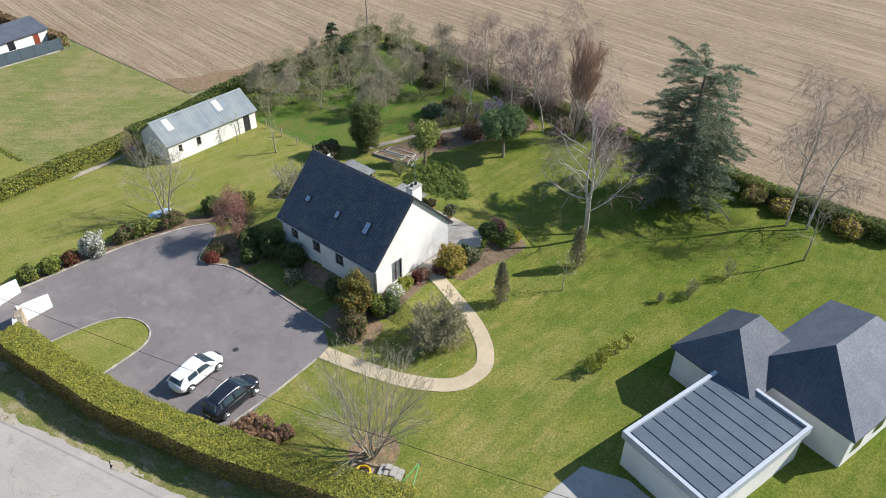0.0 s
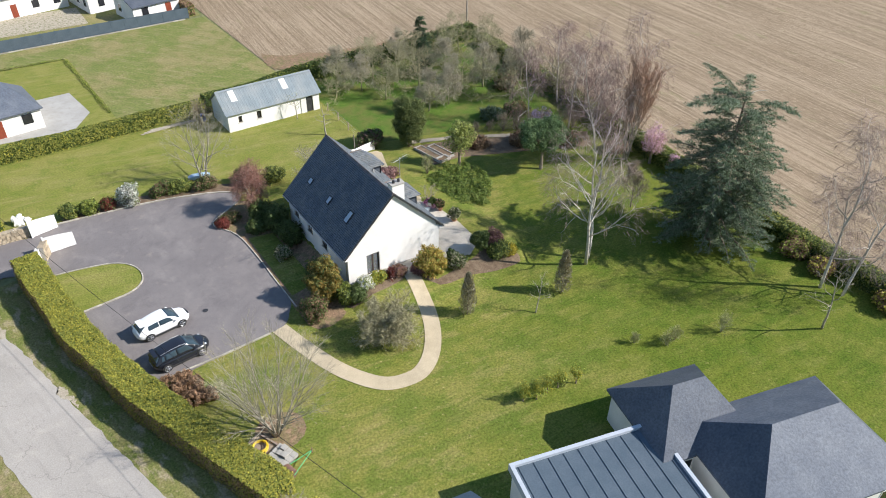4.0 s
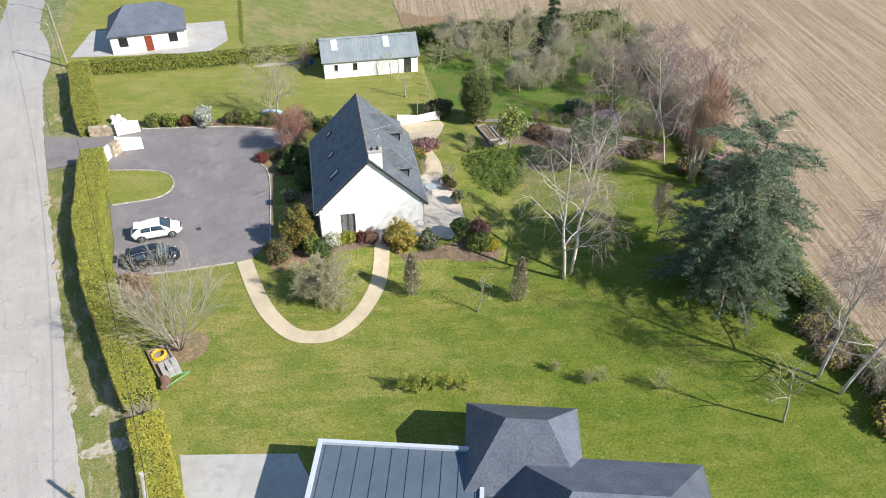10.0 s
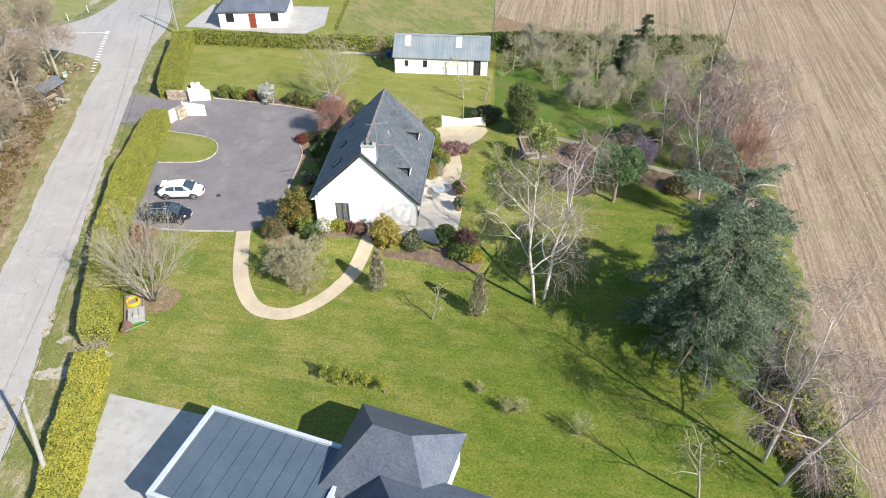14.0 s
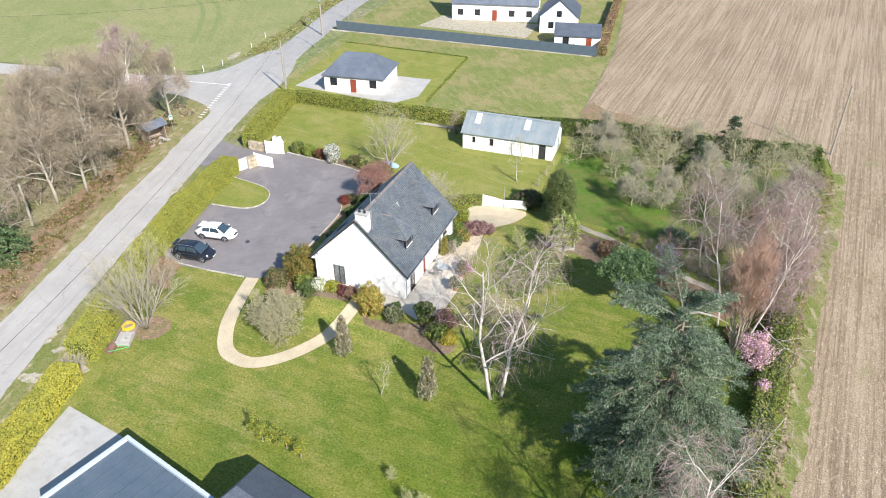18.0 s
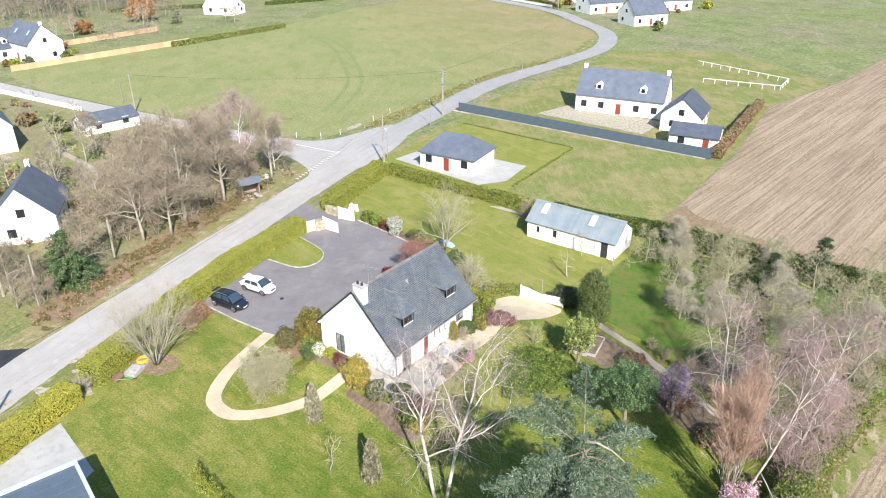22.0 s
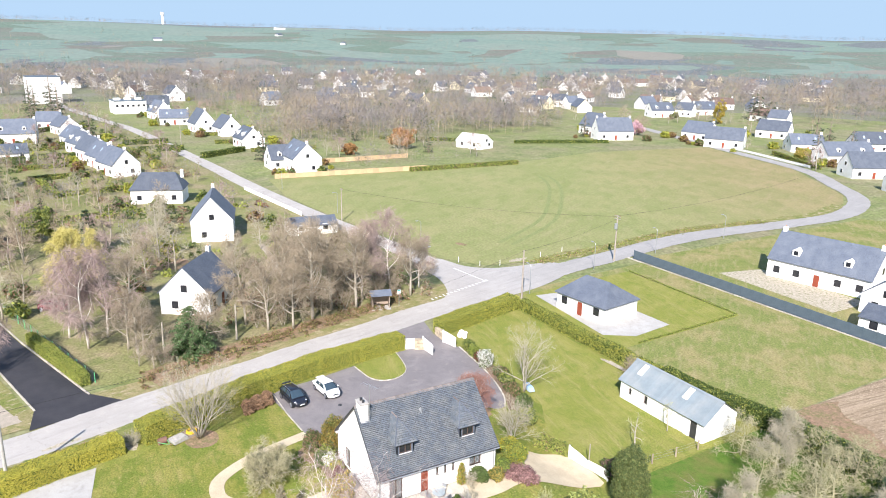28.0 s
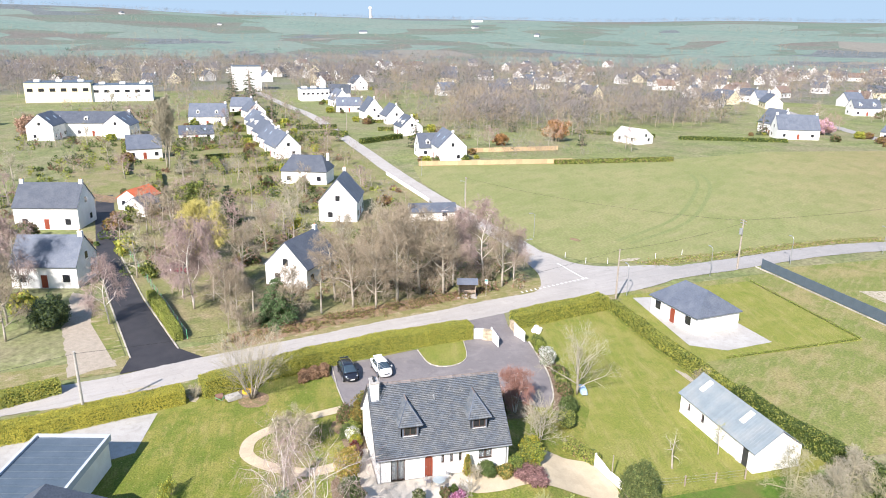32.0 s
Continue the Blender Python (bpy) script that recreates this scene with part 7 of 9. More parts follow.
def car(label, at, L, W, H, paint, suv):
    """A hatchback that looks along +x: a smooth hull, a tumblehome cabin with panes let into it, four wheels."""
    root = thing("car", label, "car", at, "parked cars")
    h, w = L / 2, W / 2
    gc = 0.24 if suv else 0.19
    sh = 0.6 * H

    def eased(xs, vals, n, soft=3):
        """The values at n even steps, with the corners rounded off."""
        u = np.linspace(0, 1, n)
        v = np.interp(u, [(x + 1) / 2 for x in xs], vals)
        for _ in range(soft):
            v[1:-1] = 0.25 * v[:-2] + 0.5 * v[1:-1] + 0.25 * v[2:]
        return u * 2 - 1, v

    # hull
    n = 33
    X, half = eased((-1, -0.97, -0.9, -0.7, -0.3, 0.4, 0.7, 0.86, 0.95, 1), (0.5, 0.74, 0.88, 0.97, 1, 1, 0.95, 0.82, 0.62, 0.3), n, 1)
    _, hi = eased((-1, -0.95, -0.8, 0.0, 0.42, 0.75, 0.93, 1), (sh - 0.16, sh - 0.02, sh + 0.04, sh + 0.0, sh - 0.0, sh - 0.1, sh - 0.2, sh - 0.36), n, 2)
    _, lo = eased((-1, -0.95, -0.8, 0.8, 0.95, 1), (gc + 0.2, gc + 0.06, gc, gc, gc + 0.02, gc + 0.14), n, 2)

    def bent(v, e):
        return math.copysign(abs(v) ** e, v)

    rings = []
    for x, k, a, b in zip(X, half, lo, hi):
        ring = []
        for q in range(20):
            an = 2 * math.pi * (q + 0.5) / 20
            ring.append((x * h, w * k * bent(math.cos(an), 0.5), (a + b) / 2 + (b - a) / 2 * bent(math.sin(an), 0.58)))
        rings.append(ring)
    part("body", loft(Geo(), rings), paint, root, shade=True)
    # cabin
    XS = (-0.94, -0.84, -0.6 if not suv else -0.72, -0.26, 0.04, 0.2, 0.42, 0.62)
    top = (sh + 0.02, sh + 0.18, H - 0.13, H - 0.03, H, H - 0.05, sh + 0.3, sh + 0.0)
    lay = (0.74, 0.7, 0.62, 0.66, 0.68, 0.7, 0.76, 0.84)
    m = 29
    gx = np.linspace(XS[0], XS[-1], m)
    gt, gl = np.interp(gx, XS, top), np.interp(gx, XS, lay)
    for v in (gt, gl):
        for _ in range(2):
            v[1:-1] = 0.25 * v[:-2] + 0.5 * v[1:-1] + 0.25 * v[2:]

    def skin(x, v, out=0.0):
        """A point of the cabin: x from -1 to 1, v from 0 at one waistline over the roof to 1 at the other."""
        t, l = float(np.interp(x, gx, gt)), float(np.interp(x, gx, gl)) * w
        base = sh - 0.06
        wb = 0.93 * w
        s = 1 if v > 0.5 else -1
        e = min(v, 1 - v) * 2
        rise = max(0.02, t - base)
        if e < 0.5:
            f = e / 0.5
            y, z = wb + (l - wb) * f * min(1.0, rise / 0.4), base + (rise - 0.05) * f
        else:
            f = (e - 0.5) / 0.5
            y, z = l + (wb - l) * (1 - min(1.0, rise / 0.4)), base + rise - 0.05 + 0.05 * math.sin(f * math.pi / 2)
            y *= 1 - f
        return Vector((x * h, s * (y + out * (1 - max(0, e - 0.5) * 2)), z + out * min(1.0, e * 1.6)))

    vs = [k / 24 for k in range(25)]
    part("cabin", loft(Geo(), [[tuple(skin(x, v)) for v in vs] for x in gx], False), paint, root, shade=True)

    def pane(name, x0, x1, v0, v1, slant=0.0, slant_end=0.0):
        """A sheet of glass that follows the cabin between two stations and two girth lines."""
        g, k, q = Geo(), 6, 6
        for out in (0.002, 0.014):
            for a in range(k + 1):
                for b in range(q + 1):
                    v = v0 + (v1 - v0) * b / q
                    up = min(1.0, min(v, 1 - v) * 4)
                    x = (x0 + slant * up) + (x1 + slant_end * up - x0 - slant * up) * a / k
                    g.v.append(tuple(skin(x, v, out)))
        r = q + 1
        N_ = (k + 1) * r
        for a in range(k):
            for b in range(q):
                f = (a * r + b, a * r + b + 1, (a + 1) * r + b + 1, (a + 1) * r + b)
                g.f += [tuple(N_ + i for i in f), f[::-1]]
        rim_ = [b for b in range(r)] + [a * r + q for a in range(1, k + 1)] + [k * r + b for b in range(q - 1, -1, -1)] + [a * r for a in range(k - 1, 0, -1)]
        for a, b in zip(rim_, rim_[1:] + rim_[:1]):
            g.f.append((a, b, N_ + b, N_ + a))
        g.m = [0] * len(g.f)
        part(name, g, M["car_glass"], root, "dark glass", shade=True)

    pane("windscreen", 0.2, 0.58, 0.26, 0.74)
    pane("rear_window", -0.9, -0.64 if not suv else -0.76, 0.29, 0.71)
    for v0, v1 in ((0.06, 0.22), (0.94, 0.78)):
        pane("side_window", -0.17, 0.42, v0, v1, 0.0, -0.22)
        pane("side_window", -0.6, -0.2, v0, v1, 0.04, 0.0)
        if suv:
            pane("quarter_window", -0.76, -0.64, v0, v1 - (0.02 if v0 < 0.5 else -0.02), 0.1, 0.04)
    for s in (-1, 1):
        part("mirror", Geo().ball((h * 0.4, s * (w * 0.98 + 0.08), sh + 0.08), 0.1, 5, 0, 0.75), paint, root, shade=True)
        part("headlight", Geo().ball((h * 0.8, s * w * 0.66, sh - 0.22), 0.12, 6, 0, 0.5), M["lamp_clear"], root, shade=True)
        part("tail_light", Geo().ball((-h * 0.89, s * w * 0.68, sh - 0.1), 0.12, 6, 0, 0.6), M["lamp_red"], root, shade=True)
        if suv:
            part("roof_rail", Geo().tube([tuple(skin(x, 0.5 + s * 0.21, 0.05)) for x in (-0.7, -0.4, -0.1, 0.16)], [0.018] * 4, 5), M["galv"], root)
        part("sill_trim", Geo().box(-h * 0.55, h * 0.55, *sorted((s * w * 0.9, s * (w + 0.004))), gc + 0.02, gc + 0.1), M["dark_metal"], root)
        for x in (-h + 0.84, h - 0.88):
            R = 0.345 if suv else 0.33
            arch = [(x + (R + 0.06) * math.cos(a), s * (w - 0.012), max(gc, R + (R + 0.06) * math.sin(a))) for a in np.linspace(0.0, math.pi, 13)]
            g = Geo().add(arch + [(p_[0], s * (w + 0.006), p_[2]) for p_ in arch], [tuple(range(13)), tuple(range(25, 12, -1))] + [(i, i + 13, (i + 1) % 13 + 13, (i + 1) % 13) for i in range(13)])
            part("wheel_arch", g, M["tyre"], root)
            wh = new("wheel")
            wh.parent = root
            y = s * (w - 0.09)
            ty = []
            for q in (-0.11, -0.09, 0.09, 0.11):
                rr = R if abs(q) < 0.1 else R - 0.03
                ty.append([(x + rr * math.cos(a), y + q, R + rr * math.sin(a)) for a in np.linspace(0, 6.2832, 18, False)])
            part("tyre", loft(Geo(), ty), M["tyre"], wh)
            g = Geo()
            yo = y + s * 0.112
            for q in range(5):
                a = q * 1.2566
                g.tube([(x, yo, R), (x + 0.23 * math.cos(a), yo, R + 0.23 * math.sin(a))], [0.045, 0.035], 5)
            ring = [(x + 0.235 * math.cos(a), yo, R + 0.235 * math.sin(a)) for a in np.linspace(0, 6.2832, 16)]
            g.tube(ring, [0.02] * 16, 4)
            part("rim", g, M["rim"], wh)
    part("number_plate", Geo().box(h - 0.06, h + 0.012, -0.26, 0.26, 0.45, 0.56), M["line_white"], root, "plain pale number plate")
    part("number_plate", Geo().box(-h - 0.014, -h + 0.05, -0.26, 0.26, 0.55, 0.66), M["line_white"], root, "plain pale number plate")
    part("grille", Geo().box(h - 0.16, h - 0.01, -w * 0.36, w * 0.36, 0.56, 0.64), M["dark_metal"], root)
    part("spoiler", Geo().box(-h * (0.9 if suv else 0.82), -h * (0.76 if suv else 0.62), -w * 0.56, w * 0.56, H - 0.15, H - 0.1), paint, root)
    return root


car("white hatchback parked on the asphalt court", place(-18.89, 4.4, 8, z=0.04), 4.3, 1.8, 1.47, M["car_white"], False)
car("black compact SUV parked on the asphalt court", place(-18.67, 0.4, 7, z=0.04), 4.4, 1.84, 1.63, M["car_black"], True)
car("dark red car half hidden beside the garden house", place(-62, -22, 60, z=0.0), 4.2, 1.75, 1.5, M["car_red"], False)
manhole = thing("drain_cover", "small dark iron drain cover in the asphalt", "drain cover", pose(-15.4, 4.6, 0.05))
part("plate", Geo().tube([(0, 0, -0.02), (0, 0, 0.02)], [0.22, 0.22], 14), M["dark_metal"], manhole)

# ------------------------------------------------------------------ gate and walls


def stone_wall(name, label, a, b, h, thick=0.4, seed=1, cap=None):
    """A rubble wall of single stones on a mortar core."""
    rng = random.Random(seed)
    a, b = Vector(a), Vector(b)
    d = b - a
    L = d.length
    root = thing(name, label, "wall", pose(a.x, a.y, lift(a.x, a.y), 0, 0, math.degrees(math.atan2(d.y, d.x))), kind="structure")
    part("mortar", Geo().box(0, L, -thick / 2 + 0.04, thick / 2 - 0.04, -0.1, h - 0.03), M["concrete"], root)
    z = 0.0
    while z < h - 0.04:
        rh = min(rng.uniform(0.16, 0.26), h - z)
        x = 0.0
        while x < L - 0.02:
            w = min(rng.uniform(0.22, 0.5), L - x)
            e = rng.uniform(0, 0.03)
            g = Geo()
            t = thick / 2 + e
            lo, hi = z + 0.012, z + rh - 0.008
            loft(g, [[(x + 0.012, -t + 0.03, lo), (x + 0.012, t - 0.03, lo), (x + 0.012, t - 0.03, hi), (x + 0.012, -t + 0.03, hi)], [(x + w * 0.3, -t, lo), (x + w * 0.3, t, lo), (x + w * 0.3, t, hi + 0.01), (x + w * 0.3, -t, hi + 0.01)], [(x + w - 0.012, -t + 0.02, lo), (x + w - 0.012, t - 0.02, lo), (x + w - 0.012, t - 0.02, hi), (x + w - 0.012, -t + 0.02, hi)]])
            part("stone", g, M["stone"], root)
            x += w
        z += rh
    if cap:
        part("coping", Geo().box(-0.03, L + 0.03, -thick / 2 - 0.05, thick / 2 + 0.05, h, h + 0.07), M[cap], root)
    return root


stone_wall("wall_gate_north", "rough stone wall beside the driveway gate", (-28.3, 23.9), (-25.5, 23.9), 1.1, 0.5, 3)
stone_wall("wall_gate_south", "rough stone pier beside the driveway gate", (-25.1, 18.9), (-24.6, 20.0), 1.5, 0.5, 4)
w = thing("white_wing_wall", "white rendered wing wall beside the gate", "wall", pose(-25.6, 18.3, 0, 0, 0, 70))
part("wall", Geo().box(-0.9, 0.9, -0.12, 0.12, -0.1, 1.35), M["render"], w)
part("coping", Geo().box(-0.95, 0.95, -0.17, 0.17, 1.35, 1.42), M["render_grey"], w)


def gate_leaf(label, x, y, rz, L, h0, h1):
    """A solid white gate leaf with a sloping top, standing open."""
    g = thing("gate_leaf", label, "gate", pose(x, y, lift(x, y), 0, 0, rz), "driveway gate")
    n = max(4, int(L / 0.25))
    for i in range(n):
        a, b = L * i / n, L * (i + 1) / n
        za, zb = h0 + (h1 - h0) * (a / L) ** 1.5, h0 + (h1 - h0) * (b / L) ** 1.5
        part("board", Geo().add([(a + 0.004, -0.025, 0.08), (b - 0.004, -0.025, 0.08), (b - 0.004, -0.025, zb), (a + 0.004, -0.025, za), (a + 0.004, 0.025, 0.08), (b - 0.004, 0.025, 0.08), (b - 0.004, 0.025, zb), (a + 0.004, 0.025, za)], [(0, 1, 2, 3), (7, 6, 5, 4), (0, 4, 5, 1), (1, 5, 6, 2), (2, 6, 7, 3), (3, 7, 4, 0)]), M["white_paint"], g)
    for z in (0.3, min(h0, h1) - 0.25):
        part("rail", Geo().box(0, L, 0.025, 0.065, z, z + 0.12), M["white_paint"], g)
    part("post", Geo().box(-0.14, 0.0, -0.07, 0.07, -0.05, max(h0, h1) + 0.1), M["white_paint"], g)
    return g


gate_leaf("white boarded gate leaf swung open", -25.3, 23.4, 14, 2.3, 1.75, 1.45)
gate_leaf("white boarded gate leaf swung open", -24.6, 19.9, 4, 2.4, 1.75, 1.45)
gate_leaf("white boarded garden gate with curved top, closed", 4.9, 20.5, 8, 2.2, 1.35, 0.95)
gate_leaf("white boarded garden gate, closed", 9.5, 21.2, 188, 2.4, 1.1, 0.95)
hp = thing("post", "tall dark metal post by garden gate", "post", pose(7.1, 21.0, 0))
part("shaft", Geo().tube([(0, 0, -0.05), (0, 0, 2.6)], [0.05, 0.05], 7), M["wood_pole"], hp)
# white stones heaped by the gate
rock = thing("rock_heap", "heap of white boulders on the lawn by the gate", "rocks", pose(-25.9, 26.6, 0))
rng = random.Random(8)
for i in range(9):
    r = rng.uniform(0.22, 0.45)
    g = Geo()
    g.ball((0, 0, 0), r, 4, 0, 0.7)
    g.v = [(x * rng.uniform(0.75, 1.2), y * rng.uniform(0.75, 1.2), z * rng.uniform(0.8, 1.2)) for x, y, z in g.v]
    part("boulder", g, M["white_paint"], rock, at=pose(rng.uniform(-0.7, 0.7), rng.uniform(-0.6, 0.6), r * 0.5 + 0.3 * (i > 6), rng.uniform(0, 90), 0, rng.uniform(0, 360)))

# ------------------------------------------------------------------ terrace and garden things


def potted(x, y, r, mm, seed, label, ball=False):
    p = thing("potted_plant", label, "potted plant", place(x, y))
    g = Geo()
    prof = [(0.6, 0.0), (0.72, 0.12), (0.86, 0.34), (0.95, 0.4), (0.95, 0.45), (0.85, 0.45), (0.8, 0.4)]
    s = r * 0.62
    loft(g, [[(s * q * math.cos(a), s * q * math.sin(a), 0.07 + z) for a in np.linspace(0, 6.2832, 12, False)] for q, z in prof])
    part("pot", g, M["terracotta"], p)
    part("soil", Geo().tube([(0, 0, 0.42), (0, 0, 0.45)], [s * 0.78] * 2, 12), M["soil"], p)
    nr = np.random.default_rng(seed)
    P, D = crown_points(nr, r, r, r * 0.9, 0.5 + r * 0.8, 50, 45, r * 0.35, 0.7 if ball else 0.4)
    part("foliage", leaves("foliage", P, 0.09, [M[m] for m in mm], nr, nr.choice(len(mm), len(P)), 1.5, D), [], p)
    part("stem", Geo().tube([(0, 0, 0.4), (0, 0, 0.6 + r * 0.5)], [0.03, 0.02], 6), M["bark"], p)


potted(8.0, 5.2, 0.45, ("shrub_leaf", "brown_leaf"), 1, "terracotta pot with a leafy shrub on terrace")
potted(8.1, 3.0, 0.55, ("grey_leaf", "shrub_leaf"), 2, "terracotta pot with a grey-green ball shrub", True)
potted(4.5, -1.9, 0.4, ("laurel_leaf",), 3, "terracotta pot with a dark clipped shrub", True)
potted(7.6, 6.1, 0.35, ("shrub_leaf",), 4, "terracotta pot with a small shrub")
lol = thing("lollipop_shrub", "round-headed topiary on a short stem", "shrub", place(7.3, -2.2))
nr = np.random.default_rng(77)
P, D = crown_points(nr, 0.75, 0.75, 0.72, 1.5, 150, 55, 0.2, 0.8)
part("crown", leaves("crown", P, 0.1, [M["laurel_leaf"], M["shrub_leaf"]], nr, nr.choice(2, len(P)), 1.4, D), [], lol)
part("stem", Geo().tube([(0, 0, -0.05), (0, 0, 1.4)], [0.06, 0.05], 7), M["bark"], lol)
tb = thing("garden_table", "round grey-green garden table on the terrace", "table", place(6.0, 5.2))
part("tabletop", Geo().tube([(0, 0, 0.7), (0, 0, 0.73)], [0.55, 0.55], 24), M["table_paint"], tb)
part("pedestal", Geo().tube([(0, 0, 0.06), (0, 0, 0.7)], [0.05, 0.04], 8), M["galv"], tb)
for i in range(3):
    a = i * 2.094
    part("foot", Geo().tube([(0, 0, 0.12), (0.38 * math.cos(a), 0.38 * math.sin(a), 0.08)], [0.03, 0.025], 6), M["galv"], tb)
for i, a in enumerate((0.4, 2.2, 4.4)):
    c = thing("garden_chair", "pale metal garden chair by the round table", "chair", place(6.0 + 0.9 * math.cos(a), 5.2 + 0.9 * math.sin(a), math.degrees(a) + 90), "garden chairs")
    part("seat", Geo().box(-0.21, 0.21, -0.21, 0.21, 0.5, 0.53), M["galv"], c)
    part("backrest", Geo().box(-0.21, 0.21, -0.23, -0.2, 0.65, 0.98), M["galv"], c)
    for sx in (-0.19, 0.19):
        for sy in (-0.19, 0.19):
            part("leg", Geo().tube([(sx, sy, 0.06), (sx, sy, 0.5)], [0.015, 0.015], 5), M["galv"], c)
# tools left beside the hedge
tr = thing("tool_frame", "shallow timber frame lying by the hedge", "frame", pose(-16.6, -11.5, 0.02, 0, 0, -66))
for x0, x1, y0, y1 in ((-1.6, 1.6, -0.75, -0.63), (-1.6, 1.6, 0.63, 0.75), (-1.6, -1.48, -0.63, 0.63), (1.48, 1.6, -0.63, 0.63)):
    part("board", Geo().box(x0, x1, y0, y1, 0, 0.2), M["old_wood"], tr)
part("base_board", Geo().box(-1.48, 1.48, -0.63, 0.63, 0, 0.05), M["old_wood"], tr)
hs = thing("hose_reel", "coiled yellow garden hose in the frame", "hose", pose(-16.95, -10.95, 0.1))
for k in range(4):
    part("coil", Geo().tube([((0.52 - 0.06 * (k % 2)) * math.cos(a), (0.52 - 0.06 * (k % 2)) * math.sin(a), 0.05 + 0.07 * k) for a in np.linspace(0, 6.2832, 25)], [0.04] * 25, 6), M["yellow_hose"], hs)
sl = thing("slab_stack", "stack of pale paving slabs beside the hose", "slabs", pose(-16.0, -12.4, 0.08, 0, 0, -66))
for i in range(4):
    for j in range(3):
        part("slab", Geo().box(-0.75 + 0.4 * i, -0.38 + 0.4 * i, -0.62 + 0.42 * j, -0.23 + 0.42 * j, 0.02, 0.3 + 0.1 * ((i * j) % 3)), M["paving"], sl)
ro = thing("lawn_roller", "rusty lawn roller with bright green handle", "roller", pose(-15.95, -13.85, 0.0, 0, 0, 0))
part("drum", Geo().tube([(-0.1, -0.4, 0.34), (-0.3, 0.35, 0.34)], [0.34, 0.34], 20), M["rust"], ro, "rusty drum")
for p0 in ((-0.05, -0.46, 0.34), (-0.3, 0.42, 0.34)):
    part("handle_bar", Geo().tube([p0, (1.62, 0.4, 0.75)], [0.028, 0.028], 6), M["green_paint"], ro, "bright green bar")
part("grip", Geo().tube([(1.55, 0.2, 0.76), (1.68, 0.6, 0.76)], [0.03, 0.03], 6), M["rust"], ro)
# a covered boat-like trough and bits on the back lawn
bt = thing("covered_trailer", "low trailer under a pale blue tarpaulin", "trailer", place(-8.9, 25.6, -12, 0.72))
g = Geo()
loft(g, [[(-1.6, -0.35, 0.25), (-1.6, 0.35, 0.25), (-1.6, 0.3, 0.5), (-1.6, -0.3, 0.5)], [(-0.9, -0.55, 0.2), (-0.9, 0.55, 0.2), (-0.9, 0.45, 0.72), (-0.9, -0.45, 0.7)], [(0.9, -0.55, 0.2), (0.9, 0.55, 0.2), (0.9, 0.45, 0.68), (0.9, -0.45, 0.72)], [(1.5, -0.4, 0.25), (1.5, 0.4, 0.25), (1.5, 0.35, 0.5), (1.5, -0.35, 0.52)]])
part("tarpaulin", g, M["blue_tarp"], bt)
for y in (-0.5, 0.5):
    part("wheel", Geo().tube([(0.1, y - 0.06, 0.22), (0.1, y + 0.06, 0.22)], [0.22, 0.22], 12), M["tyre"], bt)
lg = thing("log_pile", "long pale timber poles lying along the hedge", "timber", pose(-8.0, 39.0, 0, 0, 0, 3))
for i in range(4):
    part("pole", Geo().tube([(-3.4 + 0.4 * i, 0.16 * i, 0.1 + 0.05 * (i % 2)), (3.2, 0.1 * i - 0.1, 0.1 + 0.04 * (i % 2))], [0.07, 0.05], 6), M["bark_grey"], lg)
bw = thing("rain_barrel", "blue plastic rain barrel by the outbuilding", "barrel", pose(-4.1, 38.7, 0))
part("drum", loft(Geo(), [[(r * math.cos(a), r * math.sin(a), z) for a in np.linspace(0, 6.2832, 14, False)] for r, z in ((0.28, 0), (0.32, 0.2), (0.33, 0.5), (0.31, 0.8), (0.27, 0.9))]), M["blue_plastic"], bw)
# raised beds beside the path
for i, (x, y, rz, L) in enumerate(((14.2, 17.0, 100, 3.6), (15.6, 16.6, 100, 3.4), (14.8, 15.0, 10, 1.6))):
    rb = thing("raised_bed", "pale stone-edged kitchen garden bed", "garden bed", place(x, y, rz))
    for x0, x1, y0, y1 in ((-L / 2, L / 2, -0.5, -0.4), (-L / 2, L / 2, 0.4, 0.5), (-L / 2, -L / 2 + 0.1, -0.4, 0.4), (L / 2 - 0.1, L / 2, -0.4, 0.4)):
        part("edge_board", Geo().box(x0, x1, y0, y1, -0.05, 0.28), M["concrete"], rb)
    part("earth", Geo().box(-L / 2 + 0.1, L / 2 - 0.1, -0.4, 0.4, -0.05, 0.2), M["soil"], rb)
# garden fence of posts and wire by the outbuilding
fw = thing("wire_fence", "low wire fence on wooden posts by the orchard", "fence", pose(0, 0, 0))
FP = [(9.2, 24.0), (9.4, 27.0), (9.6, 30.0), (9.7, 33.0)]
for x, y in FP:
    part("post", Geo().box(x - 0.05, x + 0.05, y - 0.05, y + 0.05, -0.05, 1.1), M["old_wood"], fw)
for z in (0.4, 0.7, 1.0):
    part("wire", Geo().tube([(x, y, z) for x, y in FP], [0.008] * 4, 3), M["galv"], fw)

# ------------------------------------------------------------------ street furniture


def pole(x, y, h, label, arms=0, r=0.14, lean=(0, 0), mats="wood_pole"):
    p = thing("utility_pole", label, "pole", pose(x, y, 0), "utility poles")
    part("shaft", Geo().tube([(0, 0, -0.1), (lean[0] / 2, lean[1] / 2, h / 2), (lean[0], lean[1], h)], [r, r * 0.85, r * 0.7], 9), M[mats], p)
    for i in range(arms):
        z = h - 0.25 - 0.45 * i
        part("crossarm", Geo().box(-0.75, 0.75, -0.05, 0.05, z, z + 0.1), M["galv"], p)
        for s in (-0.65, 0, 0.65):
            part("insulator", Geo().tube([(s, 0, z + 0.1), (s, 0, z + 0.26)], [0.05, 0.035], 7), M["ceramic"], p)
    return p


